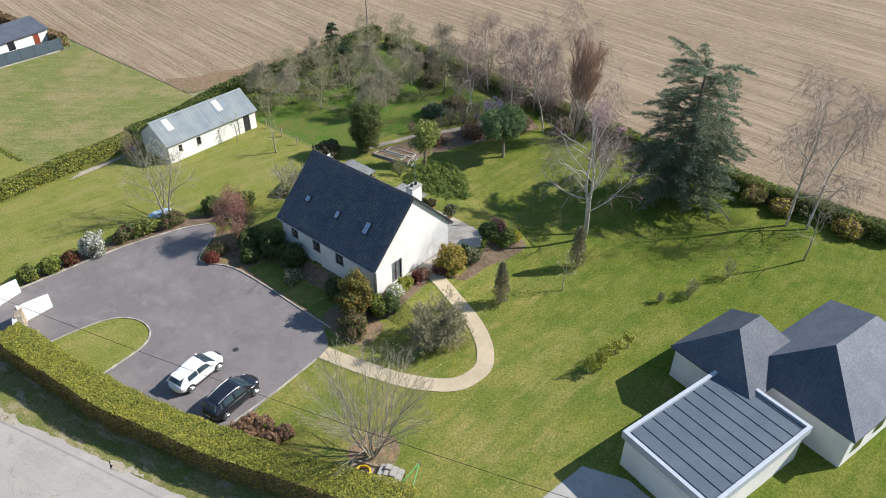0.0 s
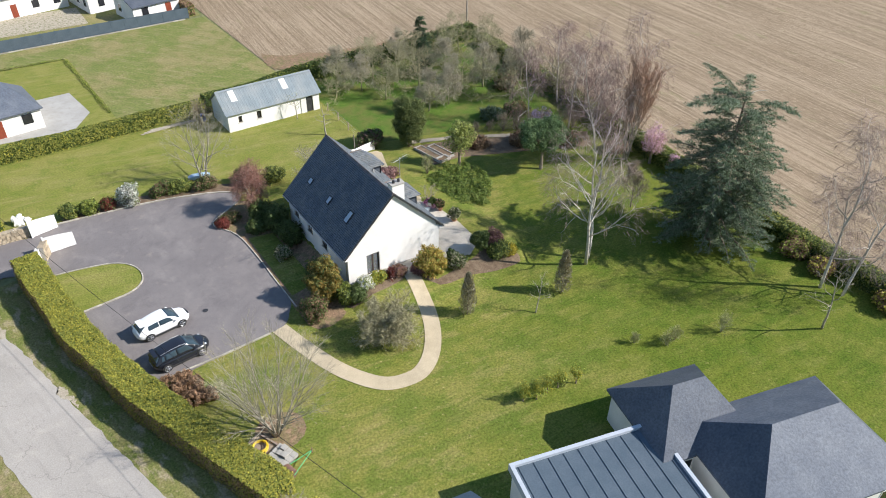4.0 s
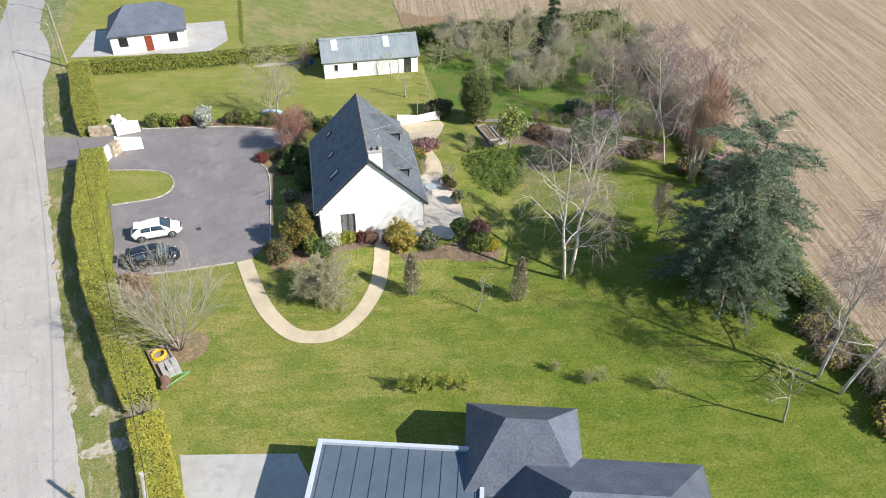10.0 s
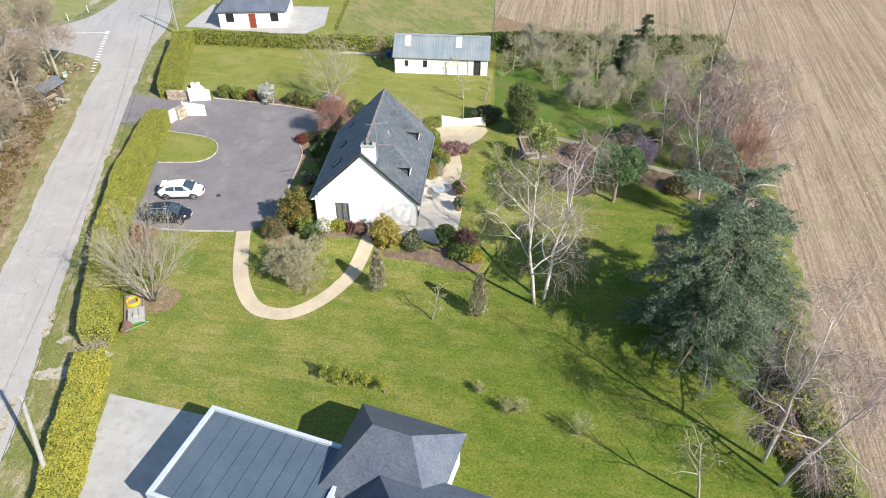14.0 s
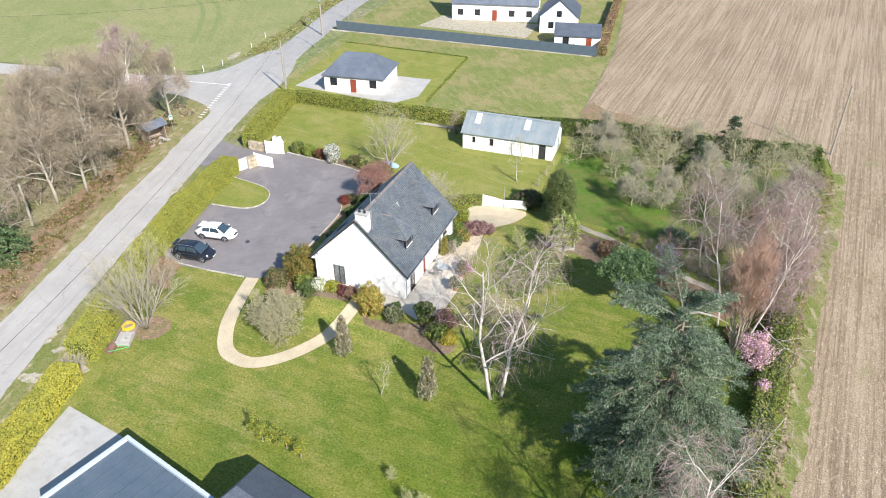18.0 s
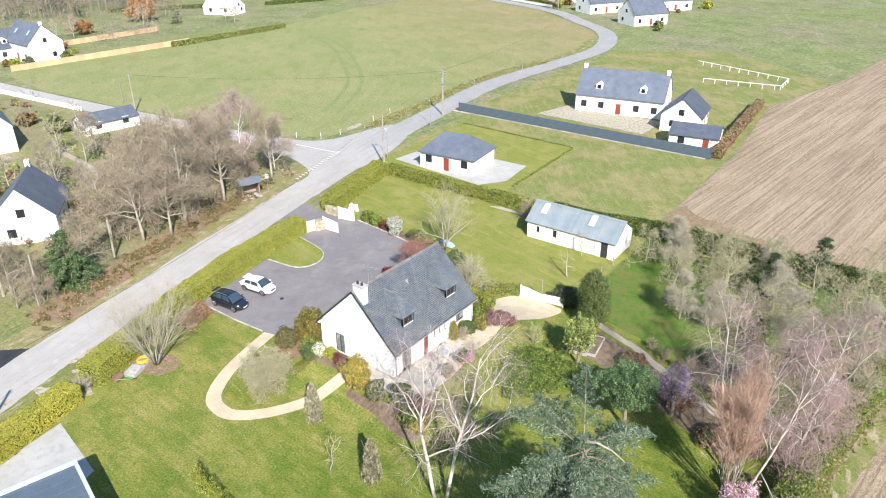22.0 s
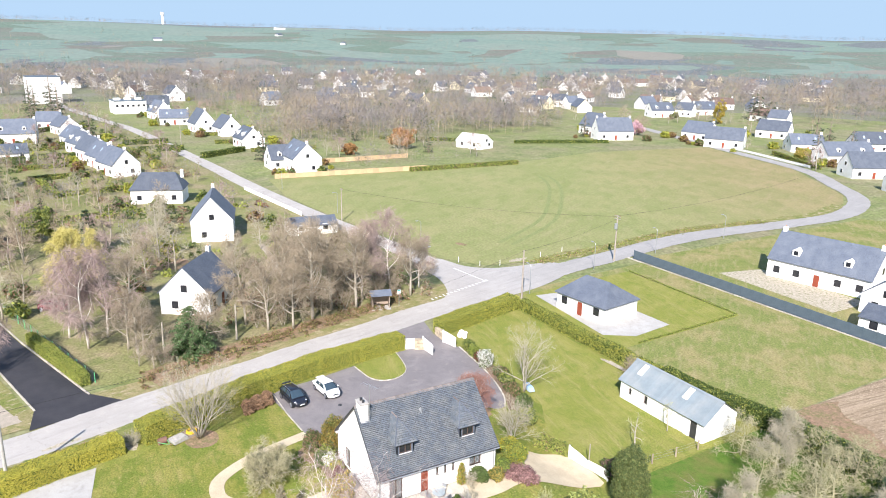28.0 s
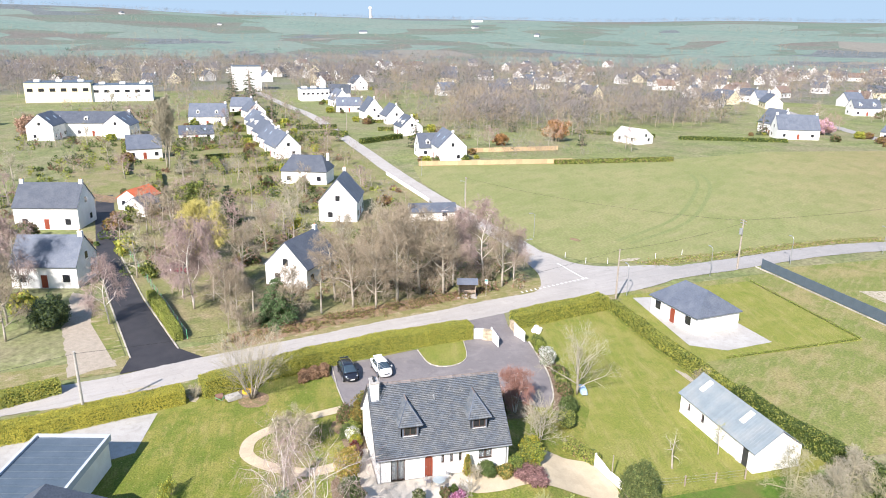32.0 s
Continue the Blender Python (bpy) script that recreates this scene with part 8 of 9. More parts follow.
pole(-34.6, 42.9, 8.1, "grey wooden utility pole at the hedge corner")
pb = pole(-44.2, 71.0, 8.8, "wooden utility pole with crossarms and transformer", 2, 0.17)
part("transformer", Geo().tube([(0.2, -0.4, 6.3), (0.2, -0.4, 7.3)], [0.3, 0.3], 12), M["galv"], pb, "grey transformer drum")
pc = pole(-15.15, -27.15, 8.0, "pale concrete utility pole beside the hedge", 0, 0.17, (1.1, 0.2), "concrete")
part("bracket", Geo().tube([(1.0, 0.2, 7.75), (1.45, 0.28, 7.85)], [0.03, 0.025], 5), M["galv"], pc, "thin galvanised wire bracket")
pole(-95, 36.5, 7.5, "wooden utility pole by the side road", 1)
pole(-230, 26, 8, "wooden utility pole in the village street", 1)
pole(41.6, 48.5, 9.0, "tall wooden pole at the field corner", 0, 0.13)
wires = thing("overhead_wires", "thin dark overhead wires sagging between poles", "wires", pose(0, 0, 0))


def wire(a, b, sag):
    a, b = Vector(a), Vector(b)
    pts = [a.lerp(b, i / 14) - Vector((0, 0, 4 * sag * (i / 14) * (1 - i / 14))) for i in range(15)]
    part("wire", Geo().tube(pts, [0.016] * 15, 4), M["rubber_cable"], wires)


wire((-34.6, 42.9, 8.0), (-13.95, -26.9, 7.8), 1.6)
wire((-13.95, -26.9, 7.8), (-7, -62, 7.6), 1.0)
wire((-34.6, 42.9, 8.0), (-44.2, 71.0, 8.2), 0.5)
wire((-44.2, 71.0, 8.6), (-95, 36.5, 7.3), 1.2)
wire((-44.6, 71.0, 8.6), (-60, 150, 8.0), 1.2)


def street_lamp(x, y, rz, label="slim grey street lamp"):
    s = thing("street_lamp", label, "street lamp", pose(x, y, 0, 0, 0, rz), "street lamps")
    part("mast", Geo().tube([(0, 0, -0.1), (0, 0, 4.6), (0.25, 0, 4.9), (0.8, 0, 5.0)], [0.06, 0.045, 0.04, 0.035], 7), M["galv"], s)
    part("lantern", Geo().box(0.7, 1.2, -0.11, 0.11, 4.93, 5.03), M["galv"], s)


for x, y, rz in ((-36.2, 45.6, 180), (-41.8, 64, 180), (-44.5, 82, 180), (-46.5, 104, 180), (-52.8, 35.0, 80), (-70, 43.4, -90), (-103, 38.6, -90), (-136, 35.5, -90)):
    street_lamp(x, y, rz)
bs = thing("bus_shelter", "small timber bus shelter with slate roof", "bus shelter", pose(-41.3, 21.4, 0, 0, 0, -15))
for x in (-0.75, 0.65):
    for y in (-1.3, 1.2):
        part("post", Geo().box(x, x + 0.1, y, y + 0.1, -0.05, 2.15), M["old_wood"], bs)
part("back_wall", Geo().box(-0.78, -0.72, -1.3, 1.3, 0.1, 2.1), M["old_wood"], bs)
for y in (-1.32, 1.26):
    part("side_wall", Geo().box(-0.72, 0.4, y, y + 0.06, 0.1, 2.1), M["old_wood"], bs)
part("bench", Geo().box(-0.7, -0.3, -1.2, 1.2, 0.42, 0.48), M["old_wood"], bs)
part("roof", Geo().add([(-1.1, -1.6, 2.15), (1.1, -1.6, 2.15), (1.1, 1.6, 2.15), (-1.1, 1.6, 2.15), (0, -1.6, 2.85), (0, 1.6, 2.85)], [(0, 3, 2, 1), (0, 1, 4), (2, 3, 5), (1, 2, 5, 4), (3, 0, 4, 5)]), M["slate_far"], bs)
part("floor", Geo().box(-0.9, 1.2, -1.5, 1.5, -0.05, 0.06), M["concrete"], bs)
sg = thing("road_sign", "small white and green bus stop sign", "sign", pose(-40.6, 24.2, 0, 0, 0, -20))
part("post", Geo().tube([(0, 0, -0.05), (0, 0, 2.7)], [0.035, 0.035], 7), M["galv"], sg)
part("panel", Geo().box(-0.02, 0.02, -0.24, 0.24, 2.05, 2.65), M["line_white"], sg)
part("band", Geo().box(0.021, 0.027, -0.2, 0.2, 2.35, 2.6), M["sign_green"], sg)
for i, (x, y) in enumerate(((-51.4, 50), (-52.6, 46.4), (-56.5, 44.2), (-52.5, 60), (-53.5, 66))):
    b = thing("marker_post", "short white roadside marker post", "post", pose(x, y, 0), "marker posts")
    part("shaft", Geo().tube([(0, 0, -0.05), (0, 0, 1.0)], [0.06, 0.05], 7), M["line_white"], b)

# ------------------------------------------------------------------ neighbouring houses and the village


def gable_house(label, x, y, rot, L, D, eave, ridge, wall="render", roof="slate_far", chimneys=1, windows=3, group="", doors=1, skylights=0, dormers=0, name="house", hip=0.0):
    """A simple house: L along its ridge, D across it, turned by rot degrees."""
    h = thing(name, label, "house", pose(x, y, 0, 0, 0, rot), group)
    a, b = L / 2, D / 2
    g = Geo()
    g.box(-a, a, -b, b, -0.3, eave)
    if hip == 0:
        for s in (-1, 1):
            v = [(s * a, -b, eave), (s * a, b, eave), (s * a, 0, ridge - 0.1), (s * (a - 0.25), -b, eave), (s * (a - 0.25), b, eave), (s * (a - 0.25), 0, ridge - 0.1)]
            g.add(v, [(0, 1, 2), (5, 4, 3), (0, 2, 5, 3), (1, 4, 5, 2)])
    part("wall", g, M[wall], h)
    o = 0.3
    ze = eave - (ridge - eave) / b * o
    for s in (-1, 1):
        r = a - hip
        e = a + (0.12 if hip == 0 else o)
        rr = e if hip == 0 else r
        v = [(-e, s * (b + o), ze), (e, s * (b + o), ze), (rr, 0, ridge), (-rr, 0, ridge)]
        v += [(p[0], p[1], p[2] + 0.14) for p in v]
        part("roof", Geo().add(v, [(0, 1, 2, 3), (7, 6, 5, 4), (0, 4, 5, 1), (1, 5, 6, 2), (2, 6, 7, 3), (3, 7, 4, 0)]), M[roof], h)
        if hip:
            v = [(s * e, -b - o, ze), (s * e, b + o, ze), (s * r, 0, ridge)]
            v += [(p[0], p[1], p[2] + 0.14) for p in v]
            part("roof", Geo().add(v, [(0, 1, 2), (5, 4, 3), (0, 3, 4, 1), (1, 4, 5, 2), (2, 5, 3, 0)]), M[roof], h)
    for i in range(chimneys):
        sx = (a - 0.45) * (1 if i == 0 else -1)
        c = part("chimney", Geo().box(sx - 0.35, sx + 0.35, -0.3, 0.3, ridge - 1.2, ridge + 0.75), M[wall], h)
        part("pot", Geo().tube([(sx, 0, ridge + 0.75), (sx, 0, ridge + 1.0)], [0.12, 0.1], 7), M["terracotta"], c)

    def opening(cx, cy, nx, ny, w, z0, z1, door=False):
        tx, ty = -ny, nx
        g = Geo()
        for d0, d1, k, mm in ((0.0, 0.03, 0.07, "frame"), (0.03, 0.045, 0.0, "pane")):
            hw = w / 2 + k
            v = [(cx + tx * u + nx * d, cy + ty * u + ny * d, z) for d in (d0, d1) for u, z in ((-hw, z0 - k), (hw, z0 - k), (hw, z1 + k), (-hw, z1 + k))]
            geo_ = Geo().add(v, [(3, 2, 1, 0), (4, 5, 6, 7), (0, 1, 5, 4), (1, 2, 6, 5), (2, 3, 7, 6), (3, 0, 4, 7)])
            if mm == "frame":
                f = part("door" if door else "window", geo_, M["white_paint"], h)
            else:
                part("leaf" if door else "pane", geo_, M["door_red" if door else "dark_glass"], f)

    for s in (-1, 1):
        for i in range(windows):
            u = -a + L * (i + 0.5) / windows
            if s == -1 and i == windows // 2 and doors:
                opening(u, -b, 0, -1, 0.95, 0.05, 2.1, True)
            else:
                opening(u, s * b, 0, s, 1.1, 0.95, 2.15)
        if hip == 0:
            if ridge - eave > 2.2:
                opening(s * a, 0, s, 0, 0.95, eave + 0.1, eave + 1.2)
            opening(s * a, b * 0.4, s, 0, 1.0, 0.95, 2.1)
    k = (ridge - eave) / b

    def on_roof(s, u, q):
        return (u, s * b * (1 - q), eave + (ridge - eave) * q + 0.16)

    for i in range(skylights):
        for s in (-1, 1):
            u = -a + L * (i + 0.5) / skylights
            p, q = on_roof(s, u, 0.4), on_roof(s, u, 0.62)
            part("skylight", Geo().add([(u - 0.35, p[1], p[2]), (u + 0.35, p[1], p[2]), (u + 0.35, q[1], q[2]), (u - 0.35, q[1], q[2]), (u - 0.35, p[1], p[2] + 0.06), (u + 0.35, p[1], p[2] + 0.06), (u + 0.35, q[1], q[2] + 0.06), (u - 0.35, q[1], q[2] + 0.06)], [(0, 1, 2, 3), (4, 7, 6, 5), (0, 4, 5, 1), (2, 6, 7, 3), (1, 5, 6, 2), (3, 7, 4, 0)]), M["sky_reflection_glass"], h)
    for i in range(dormers):
        u = -a + L * (i + 0.5) / dormers
        for s in (-1, 1):
            y1 = s * b * 0.8
            z1 = eave + (ridge - eave) * 0.2
            top = z1 + 1.5
            y2 = s * b * (1 - (top - eave) / (ridge - eave))
            g = Geo().add([(u - 0.65, y1, z1), (u + 0.65, y1, z1), (u + 0.65, y1, top - 0.45), (u, y1, top), (u - 0.65, y1, top - 0.45), (u - 0.65, y1 * 0.55, top - 0.45), (u + 0.65, y1 * 0.55, top - 0.45), (u, y2, top)], [(0, 1, 2, 3, 4), (4, 3, 7, 5), (3, 2, 6, 7), (0, 4, 5), (1, 6, 2)])
            dm = part("dormer", g, M[wall], h)
            part("pane", Geo().box(u - 0.35, u + 0.35, *sorted((y1, y1 + s * 0.03)), z1 + 0.25, top - 0.5), M["dark_glass"], dm)
    return h


# the close neighbour: flat-roofed wing and two hipped blocks
nb = thing("flat_roofed_wing", "white neighbouring wing with flat blue-grey zinc roof", "house", pose(-1.5, -27.0, 0, 0, 0, -13.8))
part("wall", Geo().box(-4.8, 4.8, -3.3, 3.0, -0.2, 2.9), M["render"], nb)
part("roof_deck", Geo().box(-4.75, 4.75, -3.25, 2.95, 2.9, 2.98), M["zinc"], nb)
for i in range(10):
    part("standing_seam", Geo().box(-4.5 + i, -4.46 + i, -3.2, 2.9, 2.98, 3.03), M["zinc"], nb)
for x0, x1, y0, y1 in ((-5.0, 5.0, 2.95, 3.2), (-5.0, 5.0, -3.5, -3.25), (-5.0, -4.75, -3.25, 2.95), (4.75, 5.0, -3.25, 2.95)):
    part("parapet", Geo().box(x0, x1, y0, y1, 2.6, 3.2), M["galv_paint"], nb)
part("garage_door", Geo().box(-4.83, -4.8, -2.2, 1.4, 0.0, 2.1), M["white_paint"], nb)
gable_house("white neighbouring block with hipped dark slate roof", 6.4, -25.4, -13.8, 6.4, 6.0, 3.0, 5.6, chimneys=0, windows=2, hip=2.0, name="neighbour_house")
gable_house("white neighbouring house with hipped dark slate roof", 9.8, -31.2, -13.8, 11.0, 8.0, 3.1, 6.0, chimneys=0, windows=4, hip=3.0, name="neighbour_house")
gable_house("white bungalow with dark hipped slate roof behind the hedge", -25.4, 50.2, 8, 9.4, 7.4, 2.6, 5.0, chimneys=0, windows=3, hip=2.4, name="neighbour_house")
pav = drape("paving_neighbour", [(-35, 46), (-17.5, 44.6), (-15, 48.5), (-16, 56), (-34, 55)], M["paving"], 0.02, "pale paving round the neighbouring bungalow", "paving")
# neighbours across the road
gable_house("white house with dark roof among garden trees", -55, -2.5, 145, 9.5, 7.5, 3.4, 7.2, chimneys=1, windows=3, name="neighbour_house")
gable_house("white house with grey slate roof beside the lane", -62, -40.5, 78, 10, 7.5, 3.6, 7.4, wall="render", chimneys=1, name="neighbour_house")
gable_house("white house with dark slate roof at the lane end", -99, -49, 78, 12.5, 8, 4.6, 8.6, chimneys=2, name="neighbour_house")
gable_house("white twin-gabled house with slate roof", -95, 8.5, 165, 11, 8, 4.4, 9.0, chimneys=1, name="neighbour_house")
gable_house("white neighbouring house with hipped slate roof", -134, 4.0, 70, 12, 8, 3.6, 7.0, chimneys=1, hip=2.0, name="neighbour_house")
gable_house("low brown-roofed garden building beside the road", -89, 27.2, 84, 10, 5, 2.0, 3.3, wall="render", roof="slate_far", chimneys=0, windows=2, doors=0, name="garden_house")
# the enclosed property beyond the plots
gable_house("large white house with slate roof beyond the plots", -18, 96, 12, 17, 9, 3.4, 7.6, chimneys=2, windows=5, dormers=2, name="neighbour_house")
gable_house("white annexe with slate roof beyond the plots", -4, 92, 100, 9, 7, 3.0, 6.0, chimneys=0, windows=3, name="neighbour_house")
gable_house("low slate-roofed garage beyond the plots", 1.5, 82.5, 12, 8, 6.5, 2.4, 3.6, chimneys=0, windows=2, name="garage")
drape("paving_yard", [(-30, 83), (-8, 82.6), (-8, 92), (-28, 92)], M["grit"], 0.02, "gravelled yard of the neighbouring house", "paving")


def panel_fence(label, a, b, h, material, step, name="fence"):
    a, b = Vector(a), Vector(b)
    d = b - a
    n = max(1, round(d.length / step))
    f = thing(name, label, "fence", pose(a.x, a.y, 0, 0, 0, math.degrees(math.atan2(d.y, d.x))))
    w = d.length / n
    me = Geo().box(0.06, w - 0.06, -0.03, 0.03, 0.05, h).mesh("fence_panel", [M[material]])
    po = Geo().box(-0.06, 0.06, -0.06, 0.06, -0.1, h + 0.06).mesh("post", [M["render_grey"] if material == "render" else M[material]])
    for i in range(n):
        part("fence_panel", me, [], f, at=pose(i * w, 0, 0))
        part("post", po, [], f, at=pose(i * w, 0, 0))
    part("post", po, [], f, at=pose(d.length, 0, 0))


panel_fence("long blue-grey screen fence round the property", (-43.5, 75.4), (6.2, 76.6), 1.7, "zinc", 2.0)
kerb("kerb_fence", [(-43.5, 74.9), (6.4, 76.2)], "white concrete base under the screen fence", 2.0, 0.0, 0.2)
panel_fence("new pale timber fence by the white house", (-151, 38), (-147.4, 86), 1.5, "fence_wood", 2.0)
panel_fence("new pale timber fence by the white house", (-172.5, 61), (-172.5, 92), 1.5, "fence_wood", 2.0)
panel_fence("low white roadside garden wall", (-139, 26.0), (-103.5, 30.0), 1.0, "render", 3.0, "garden_wall")
mf = thing("mesh_fence", "green wire mesh fence on thin posts beside the lane", "fence", pose(-33.6, -18.6, 0, 0, 0, math.degrees(math.atan2(-13.4, -41.4))))
for i in range(18):
    part("post", Geo().box(i * 2.55 - 0.03, i * 2.55 + 0.03, -0.03, 0.03, -0.1, 1.35), M["green_paint"], mf)
for k in range(7):
    part("wire", Geo().box(0, 43.4, -0.008, 0.008, 0.1 + 0.2 * k, 0.116 + 0.2 * k), M["galv"], mf)
panel_fence("low white roadside garden wall", (-98, 209), (-150, 226), 0.9, "render", 3.0, "garden_wall")
shd = gable_house("small shed with bright orange tile roof", -112, -35, 150, 7.5, 5.5, 2.6, 4.4, roof="tile_red", chimneys=0, windows=2, name="garden_shed")
gable_house("small white garage with slate roof", -105.5, -33.5, 150, 5.5, 5, 2.3, 3.9, chimneys=0, windows=1, name="garage")
gable_house("greenish greenhouse-like shed at the meadow edge", -186, 128, 20, 12, 8, 2.6, 5.2, wall="translucent", roof="translucent", chimneys=0, windows=2, doors=0, name="greenhouse")
# named village houses: x, y, turn, length, depth, eaves, ridge
VILLAGE = (
    (-163, 50, 0, 13, 9, 4.6, 9.0, 1), (-170, 47.5, 90, 12, 8, 3.2, 7.2, 0),
    (-178, -1, 15, 13, 8, 3.6, 7.8, 2), (-193, -3, 15, 12, 8, 3.6, 7.6, 1), (-209, -5, 15, 12, 8, 3.6, 7.6, 1), (-227, -7, 15, 13, 8, 3.6, 7.4, 1), (-246, -8, 15, 13, 8, 3.4, 7.2, 1), (-286, -10, 15, 13, 8, 3.4, 7.2, 1), (-308, -15, 75, 10, 8, 3.4, 7.2, 1),
    (-221, 49, 5, 11, 8.5, 3.4, 7.4, 1), (-259, 50, 5, 12, 9, 3.4, 8.2, 1), (-276, 43, 5, 12, 9, 3.8, 9.6, 1), (-308, 37, 80, 13, 8, 3.2, 6.8, 1), (-337, 35, 10, 13, 9, 3.6, 8.8, 1), (-380, 40, 80, 13, 9, 3.6, 8.2, 1), (-449, 60, 10, 15, 10, 4.5, 9.5, 1),
    (-181, -43, 100, 10, 8, 3.4, 7.0, 0), (-262, -28, 84, 15, 9, 4.0, 8.8, 1), (-217, -30, 95, 12, 7, 2.6, 5.2, 0),
    (-186, 199, 70, 16, 9, 4.0, 9.2, 2), (-203, 204, 0, 12, 9, 4.0, 9.6, 1), (-256, 299, 72, 14, 9, 4, 8.2, 1), (-170, 236, 10, 13, 9, 3.4, 7.8, 1), (-148, 226, 30, 15, 9, 3.6, 8.0, 1), (-127, 247, 56, 13, 9, 3.2, 6.8, 1), (-101, 232, 70, 19, 9, 3.4, 7.6, 1), (-80, 211, 62, 14, 9, 3.6, 8.0, 1), (-257, 336, 72, 15, 9, 3.6, 7.8, 1),
    (-57, 196, 60, 13, 9, 3.6, 7.8, 1), (-62, 232, 50, 13, 9, 3.6, 7.6, 1), (-116, 272, 60, 13, 9, 3.6, 7.8, 1), (-162, 276, 20, 14, 9, 3.6, 7.8, 1),
)
for i, (x, y, rot, L, D, e, r, c) in enumerate(VILLAGE):
    gable_house("white village house with steep slate roof", x, y, rot, L, D, e, r, chimneys=c, windows=3, group="village houses", skylights=(i % 3 == 0) * 2, dormers=(i % 4 == 1) * 2, name="village_house")
# larger buildings
gable_house("modern white house with several slate gables", -229, -82, 172, 12, 9, 5.2, 9.2, chimneys=0, windows=3, skylights=2, name="modern_house")
gable_house("modern white house wing with slate gables", -228, -57, 172, 12, 9.5, 5.0, 8.8, chimneys=0, windows=3, skylights=2, name="modern_house")
gable_house("modern white house wing with slate roof", -237, -69, 80, 30, 9, 5.0, 8.6, chimneys=1, windows=6, dormers=3, name="modern_house")
for x, y, L, D, h, wl, lab in ((-378, -111, 16, 32, 10.2, "render_cream", "long cream industrial building with flat roof"), (-382, -80, 16, 31, 8.6, "render", "long white industrial building with flat roof"), (-450, -14, 16, 18, 15.5, "render_grey", "tall pale windowless silo block"), (-372, 24, 14, 16, 6.5, "render", "low white commercial building")):
    b = thing("industrial_building", lab, "building", pose(x, y, 0, 0, 0, 5))
    part("wall", Geo().box(-L / 2, L / 2, -D / 2, D / 2, -0.3, h), M[wl], b)
    part("roof", Geo().box(-L / 2 - 0.15, L / 2 + 0.15, -D / 2 - 0.15, D / 2 + 0.15, h, h + 0.25), M["zinc"], b)
    if h < 12:
        for i in range(6):
            y0 = -D / 2 + D * (i + 0.25) / 6
            part("window", Geo().box(L / 2, L / 2 + 0.05, y0, y0 + D / 12, h * 0.55, h * 0.72), M["dark_glass"], b)
        for i in range(3):
            part("roof_unit", Geo().box(-2, 2, -D / 3 + i * D / 3 - 1.5, -D / 3 + i * D / 3 + 1.5, h + 0.25, h + 1.3), M["translucent"], b)
tw = thing("water_tower", "distant white concrete water tower on the hill", "tower", pose(-3895, 600, hills(-3895, 600) - 1))
part("shaft", Geo().tube([(0, 0, 0), (0, 0, 44)], [6, 6], 12), M["render"], tw)
part("tank", Geo().tube([(0, 0, 42), (0, 0, 47), (0, 0, 58)], [6, 9, 9], 16), M["render"], tw)
fh = thing("distant_farm", "distant pale farm building on the hillside", "building", pose(-3300, 1010, hills(-3300, 1010), 0, 0, 20))
part("wall", Geo().box(-9, 9, -26, 26, -2, 10), M["render"], fh)
part("roof", Geo().box(-9.5, 9.5, -26.5, 26.5, 10, 11.5), M["zinc"], fh)
for i, (x, y) in enumerate(((-2300, 330), (-2500, 760), (-2050, 820), (-2700, -120), (-3100, -500))):
    f = thing("distant_farm", "distant pale farm building on the hillside", "building", pose(x, y, hills(x, y), 0, 0, 30 * i))
    part("wall", Geo().box(-7, 7, -12, 12, -2, 5), M["render_grey"], f)
    part("roof", Geo().add([(-8, -13, 5), (8, -13, 5), (8, 13, 5), (-8, 13, 5), (0, -13, 9), (0, 13, 9)], [(0, 3, 2, 1), (0, 1, 4), (2, 3, 5), (1, 2, 5, 4), (3, 0, 4, 5)]), M["slate_far"], f)
# the town beyond: small plain houses, a few pixels each
rng = random.Random(31)
base = []
for v in range(4):
    L, D, e, r = rng.uniform(10, 16), rng.uniform(8, 10), rng.uniform(3.2, 5.5), 0
    r = e + D * 0.48
    wall = Geo().box(-L / 2, L / 2, -D / 2, D / 2, -0.5, e)
    for s in (-1, 1):
        wall.add([(s * L / 2, -D / 2, e), (s * L / 2, D / 2, e), (s * L / 2, 0, r - 0.1)], [(0, 1, 2) if s > 0 else (2, 1, 0)])
    roof = Geo()
    for s in (-1, 1):
        q = [(-L / 2 - 0.2, s * (D / 2 + 0.3), e - 0.2), (L / 2 + 0.2, s * (D / 2 + 0.3), e - 0.2), (L / 2 + 0.2, 0, r), (-L / 2 - 0.2, 0, r)]
        q += [(a, b, c + 0.2) for a, b, c in q]
        roof.add(q, [(0, 1, 2, 3), (7, 6, 5, 4), (0, 4, 5, 1), (1, 5, 6, 2), (2, 6, 7, 3), (3, 7, 4, 0)])
    win = Geo()
    for s in (-1, 1):
        for k in range(3):
            u = -L / 2 + L * (k + 0.5) / 3
            win.box(u - 0.5, u + 0.5, *sorted((s * D / 2, s * (D / 2 + 0.05))), 1.0, 2.2)
    base.append((wall.mesh("wall", [M["render_cream" if v == 3 else "render_grey" if v == 2 else "render"]]), roof.mesh("roof", [M["roof_brown" if v == 1 else "slate_far"]]), win.mesh("window", [M["dark_glass"]]), Geo().box(L / 2 - 0.9, L / 2 - 0.2, -0.4, 0.4, r - 1, r + 1).mesh("chimney", [M["render"]])))
spots = []
for k in range(215):
    a = radians(rng.choice((rng.uniform(128, 178), rng.uniform(120, 160), rng.uniform(178, 205))))
    d = rng.uniform(380, 900) if a < radians(165) else rng.uniform(480, 800)
    spots.append((d * math.cos(a), d * math.sin(a)))
